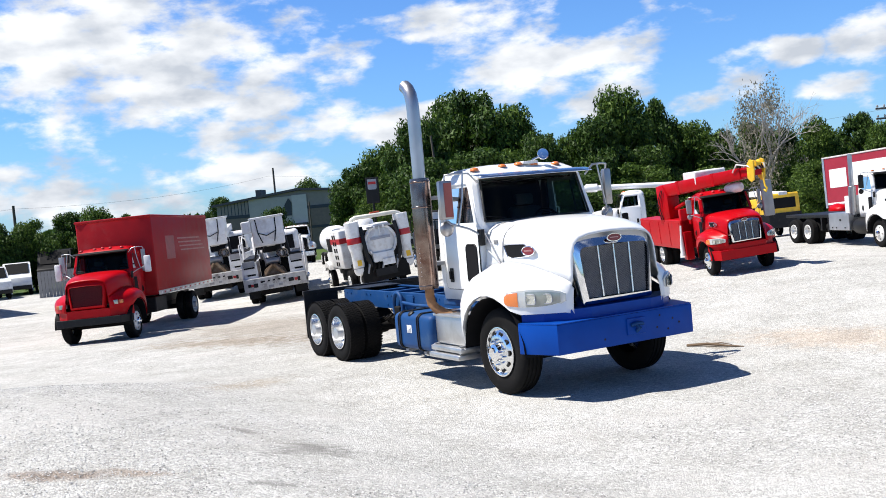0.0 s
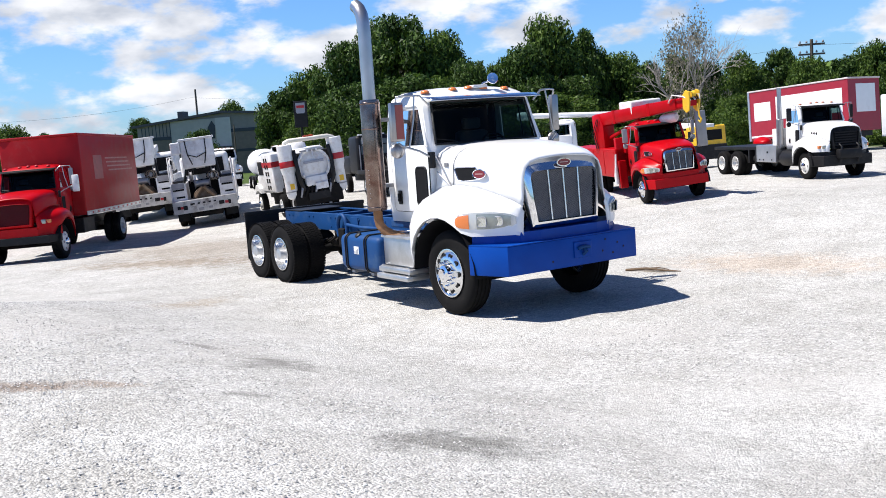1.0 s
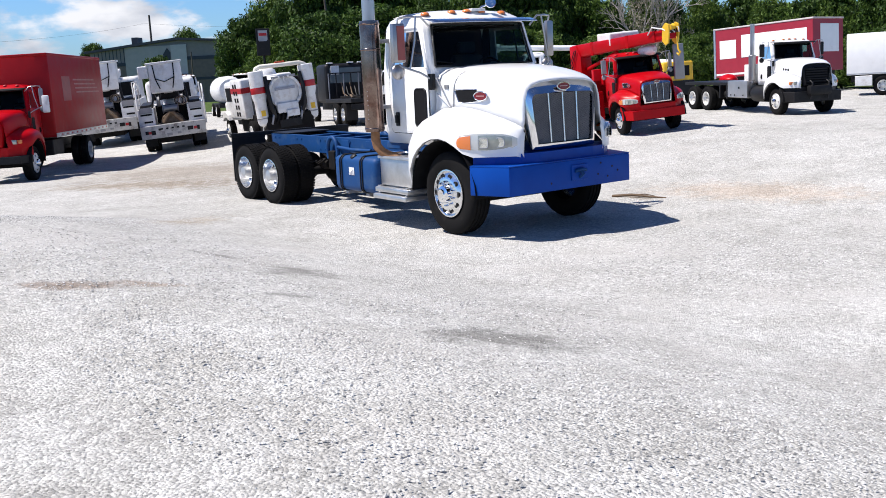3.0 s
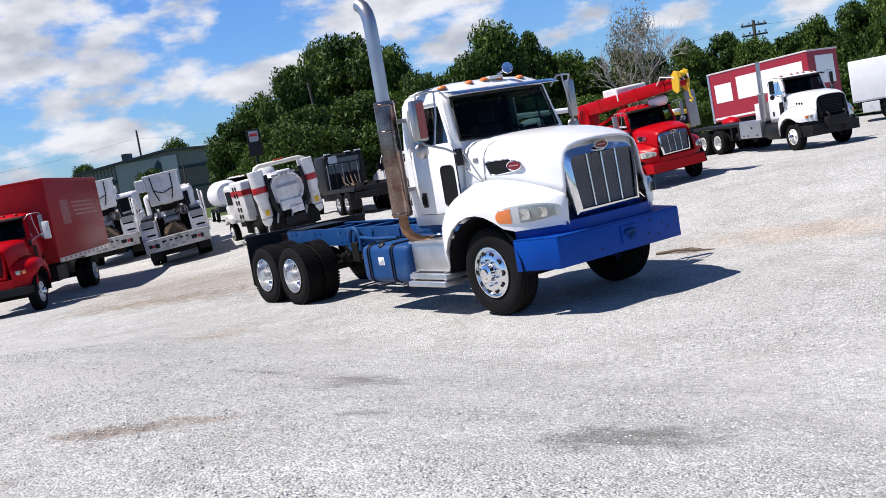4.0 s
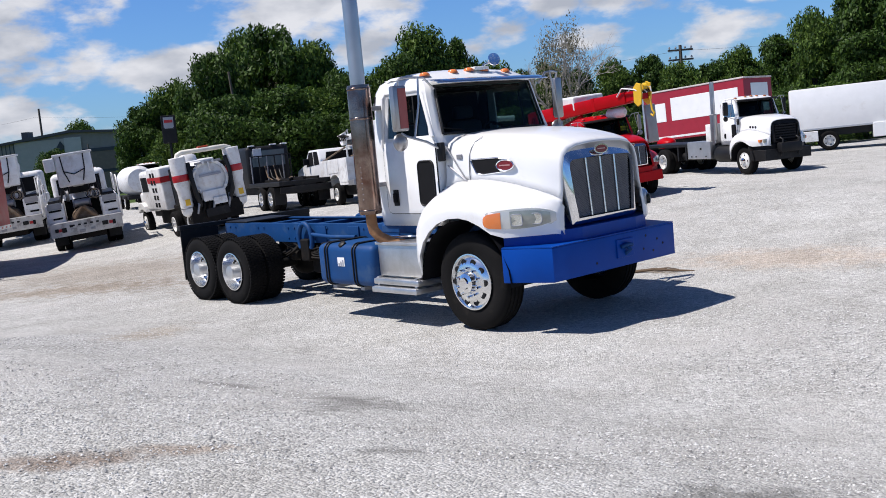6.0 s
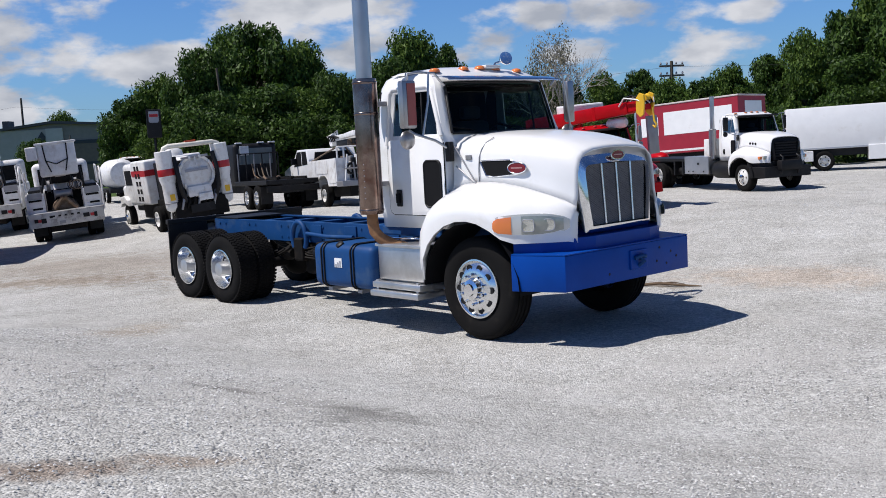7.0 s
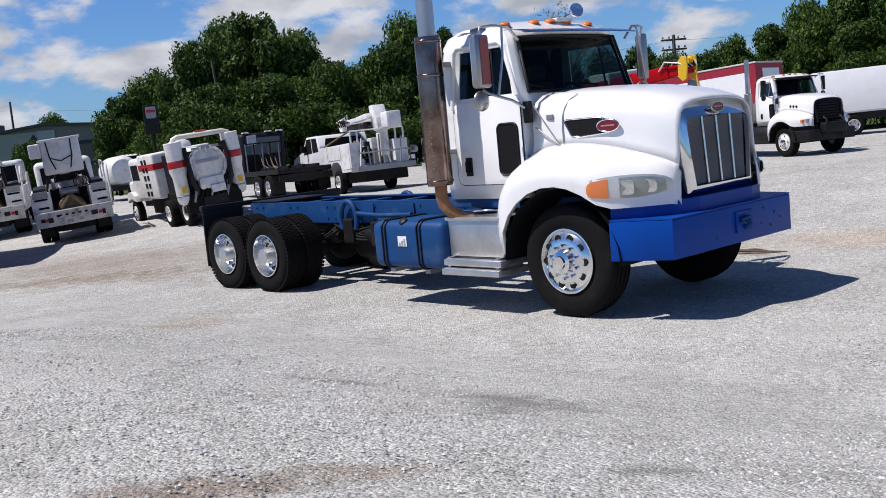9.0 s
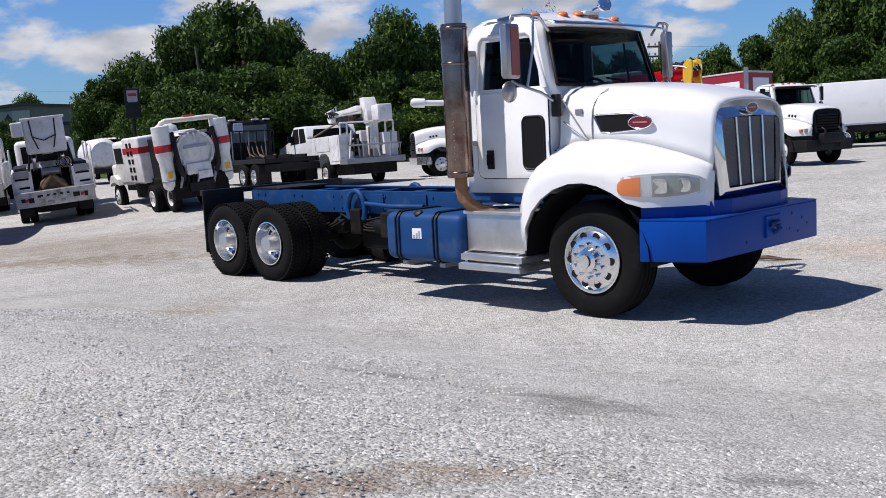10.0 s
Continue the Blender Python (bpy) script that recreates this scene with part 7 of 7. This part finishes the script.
def metal_building():
    """A long grey steel shed with a shallow gable, dark bands and a pale entrance panel."""
    L, R = Vector((-85.2, 20.6, -0.8)), Vector((-77.0, 31.4, -0.8))
    along = (R - L).normalized()
    back = Vector((along.y, -along.x, 0))
    back = back if back.x < 0 else -back
    m = Matrix((( along.x, back.x, 0, L.x), (along.y, back.y, 0, L.y), (0, 0, 0.80, -0.8), (0, 0, 0, 1)))
    w = (R - L).length
    root = thing("metal_building", m, "long grey steel building with dark bands and shallow roof", "building")
    prof = [(0, 0), (w, 0), (w, 7.1), (w * 0.60, 7.55), (0, 6.5)]
    grey = surf("grey cladding", (0.27, 0.235, 0.21), 0.6, vary=0.08, bump=0.1, bump_scale=4)
    dark = surf("dark band", (0.035, 0.04, 0.05), 0.5, vary=0.1)
    pale = surf("pale cladding", (0.44, 0.40, 0.365), 0.6, vary=0.06)
    part("wall", prismed(prof, 0, 30, "y"), grey, root)
    roof = [(-0.4, 6.45), (w * 0.60, 7.57), (w + 0.4, 7.06), (w + 0.4, 7.30), (w * 0.60, 7.85), (-0.4, 6.72)]
    part("roof", prismed(roof, -0.4, 30.4, "y"), dark, root)
    brown = surf("brown block wall", (0.19, 0.15, 0.125), 0.8, vary=0.12, bump=0.1, bump_scale=6)
    for x0, x1, top in ((0.0, 0.24, 4.9), (0.66, 1.0, 5.3)):
        part("block_wall", boxed(w * x0, w * x1, -0.05, 0.0, 0.0, top), brown, root, "brown-grey block wall")
        part("dark_band", boxed(w * x0, w * x1, -0.10, 0.0, top, top + 0.38), dark, root)
        part("dark_band", boxed(w * x0, w * x1, -0.10, -0.05, top - 2.3, top - 2.0), dark, root)
    part("block_wall", boxed(w * 0.24, w * 0.66, -0.05, 0.0, 0.0, 3.6), brown, root, "brown-grey block wall")
    ent = part("entrance_panel", boxed(w * 0.24, w * 0.66, -0.12, 0.0, 3.6, 7.0), pale, root, "pale grey entrance panel")
    part("corner_panel", boxed(w * 0.555, w * 0.66, -0.18, -0.12, 3.4, 7.05), surf("off-white panel", (0.55, 0.51, 0.475), 0.6, vary=0.05), ent, "off-white corner panel")
    part("sign_shape", prismed([(w * 0.49, 4.7), (w * 0.545, 4.7), (w * 0.55, 6.2), (w * 0.53, 6.75), (w * 0.50, 6.0)], -0.2, -0.12, "y"), dark, ent)
    part("sign_bar", boxed(w * 0.41, w * 0.49, -0.2, -0.12, 4.7, 5.1), GREYBAR, ent)
    part("canopy", boxed(w * 0.42, w * 0.66, -0.7, -0.12, 3.45, 3.75), dark, ent)
    part("roof_unit", boxed(w * 0.22, w * 0.26, 3.0, 4.6, 7.0, 8.2), dark, root)
    for k in range(9):
        x = w * (0.03 + 0.025 * k)
        part("cladding_seam", boxed(x, x + 0.06, -0.03, 0.0, 5.3, 6.4 + 0.045 * k * 2), dark, root)


metal_building()


def pole(x, y, h, lean=(0, 0), arms=0, r=0.14, label="weathered wooden utility pole", turn=0.5):
    root = thing("utility_pole", Matrix.Translation((x, y, -0.75)) @ Matrix.Rotation(turn, 4, "Z"), label, "pole", "utility poles")
    part("post", tubed([(0, 0, -0.2), (lean[0] * 0.5, lean[1] * 0.5, h * 0.5), (lean[0], lean[1], h)], [r, r * 0.85, r * 0.7], 10), BARK, root, smooth=50)
    for k in range(arms):
        z = h - 0.3 - 0.6 * k
        arm = part("crossarm", boxed(lean[0] - 0.8, lean[0] + 0.8, lean[1] - 0.06, lean[1] + 0.06, z - 0.055, z + 0.055), BARK, root)
        for x2 in (-0.7, -0.3, 0.3, 0.7):
            part("insulator", lathed([(0.05, 0), (0.07, 0.06), (0.04, 0.14), (0, 0.16)], (lean[0] + x2, lean[1], z + 0.08), (0, 0, 1), seg=8), STEELGREY, arm)
    return root


pole(-95.0, 30.1, 9.1)
pole(-45.5, 23.5, 7.7, r=0.10, lean=(-0.35, -0.35))
pole(-30.0, 46.0, 7.0, arms=2, turn=0.95)
pole(-72.0, 1.2, 6.2)
pole(-28.0, 50.0, 5.6, r=0.1)
pole(-20.0, 52.0, 6.4, r=0.12)
pole(-66.0, 22.5, 4.6, r=0.07, label="slim grey lamp post")


def wires():
    bm = bmesh.new()
    for (a, b, sag) in (((-72, 1.2, 5.2), (-95, 29.5, 7.5), 0.6), ((-95, 29.5, 7.5), (-30, 46, 5.9), 1.2), ((-30, 46, 5.9), (30, 70, 6.4), 1.2), ((-72, 1.2, 5.2), (-80, -40, 6), 1.0)):
        a, b = Vector(a), Vector(b)
        tube(bm, [a.lerp(b, f) - Vector((0, 0, sag * 4 * f * (1 - f))) for f in np.linspace(0, 1, 13)], 0.007, 4, False)
    tagged(part("power_line", bm, BLACK), "sagging black overhead power line between poles", "wire", kind="structure")


wires()


def pole_sign():
    root = thing("pole_sign", Matrix.Translation((-42.9, 17.4, -0.75)) @ Matrix.Rotation(-0.5, 4, "Z"), "tall dark pole sign with a white lettered face", "sign")
    part("post", tubed([(0, 0, 0), (0, 0, 3.9)], 0.07, 10), BLACK, root, smooth=50)
    c = part("cabinet", boxed(-0.12, 0.12, -0.38, 0.38, 3.75, 5.25, 0.03), BLACK, root)
    part("face", boxed(0.12, 0.13, -0.26, 0.26, 4.6, 5.15), GREYBAR, c)
    part("lettering_bar", boxed(0.13, 0.14, -0.22, 0.22, 4.85, 5.0), REDBAND, c)
    part("lettering_bar", boxed(0.13, 0.14, -0.22, 0.22, 4.55, 4.65), GREYBAR, c)


pole_sign()


def far_van(x, y, dx, dy, label, body, scale=1.0):
    root = thing("van", heading(x, y, dx, dy, scale=scale), label, "van", "vans along the far edge")
    prof = [(-2.6, 0.5), (-2.6, 2.2), (-2.4, 2.4), (0.9, 2.4), (1.6, 1.55), (2.5, 1.35), (2.65, 0.9), (2.65, 0.5)]
    part("body", prismed(prof, -0.95, 0.95, "y", 0.06), body, root, smooth=40)
    part("windscreen", prismed([(0.98, 2.32), (1.58, 1.6), (1.62, 1.62), (1.02, 2.35)], -0.8, 0.8, "y"), DARK, root)
    for s in (-1, 1):
        part("side_window", prismed([(0.0, 1.5), (0.0, 2.15), (0.85, 2.15), (1.3, 1.5)], min(0.951 * s, 0.96 * s), max(0.951 * s, 0.96 * s), "y"), DARK, root)
        for wx in (-1.6, 1.7):
            wheel(root, wx, s * 0.93, s, 0.36, 0.22, "steer", rim=WHITEWHEEL)
    part("bumper", boxed(2.6, 2.72, -0.9, 0.9, 0.45, 0.75, 0.03), BLACK, root)
    return root


far_van(-51.0, -2.6, 0.95, 0.1, "white van parked by the yard's edge", OLDWHITE, 0.74)
far_van(-54.0, -0.9, 0.95, -0.1, "white van parked by the yard's edge", WHITE, 0.78)
far_van(-56.0, 1.6, 0.95, -0.2, "dark van beside the white ones", BLACK)
far_van(-44.0, 20.0, 0.9, -0.4, "white van among the far trucks", WHITE)


def far_trailer():
    root = thing("cargo_trailer", heading(-38.0, -5.2, 1.0, 0.12, scale=0.85), "plain white cargo trailer at the yard's edge", "trailer")
    part("trailer_body", boxed(-4, 4, -1.25, 1.25, 1.0, 3.4, 0.05), WHITE, root)
    part("undercarriage", boxed(-3.8, 3.8, -1.1, 1.1, 0.5, 1.0), BLACK, root)
    for s in (-1, 1):
        for x in (-2.5, -1.4):
            wheel(root, x, s * 1.2, s, 0.48, 0.26, "drive", rim=WHITEWHEEL)


far_trailer()


def board_fence():
    root = thing("board_fence", Matrix.Translation((-46.6, -0.7, -0.55)) @ Matrix.Rotation(1.62, 4, "Z") @ Matrix.Scale(0.78, 4), "grey weathered board fence along the yard", "fence")
    gw = surf("weathered boards", (0.25, 0.245, 0.24), 0.9, vary=0.15)
    me = None
    for k in range(40):
        if me is None:
            o = part("board", boxed(0, 0.20, -0.015, 0.015, 0.05, 1.9), gw, root)
            me = o.data
        else:
            o = new("board", me); o.parent = root
        o.matrix_basis = Matrix.Translation((0.22 * k, 0, 0))
    for z in (0.5, 1.5):
        part("rail", boxed(0, 8.8, 0.015, 0.06, z, z + 0.1), gw, root)


board_fence()


def bulk_tank():
    root = thing("tank_trailer", heading(-35.8, 11.8, 0.95, -0.3, scale=0.62), "white tank trailer parked far behind the bucket truck", "trailer")
    part("tank", lathed([(0, -2.6), (0.8, -2.5), (1.05, -2.2), (1.05, 2.2), (0.8, 2.5), (0, 2.6)], (0, 0, 2.0), (1, 0, 0), seg=24), OLDWHITE, root, smooth=40)
    part("frame", boxed(-2.6, 2.6, -0.9, 0.9, 0.7, 1.0), BLACK, root)
    for s in (-1, 1):
        for x in (-1.5, 1.5):
            wheel(root, x, s * 1.05, s, 0.48, 0.26, "drive", rim=WHITEWHEEL)


bulk_tank()
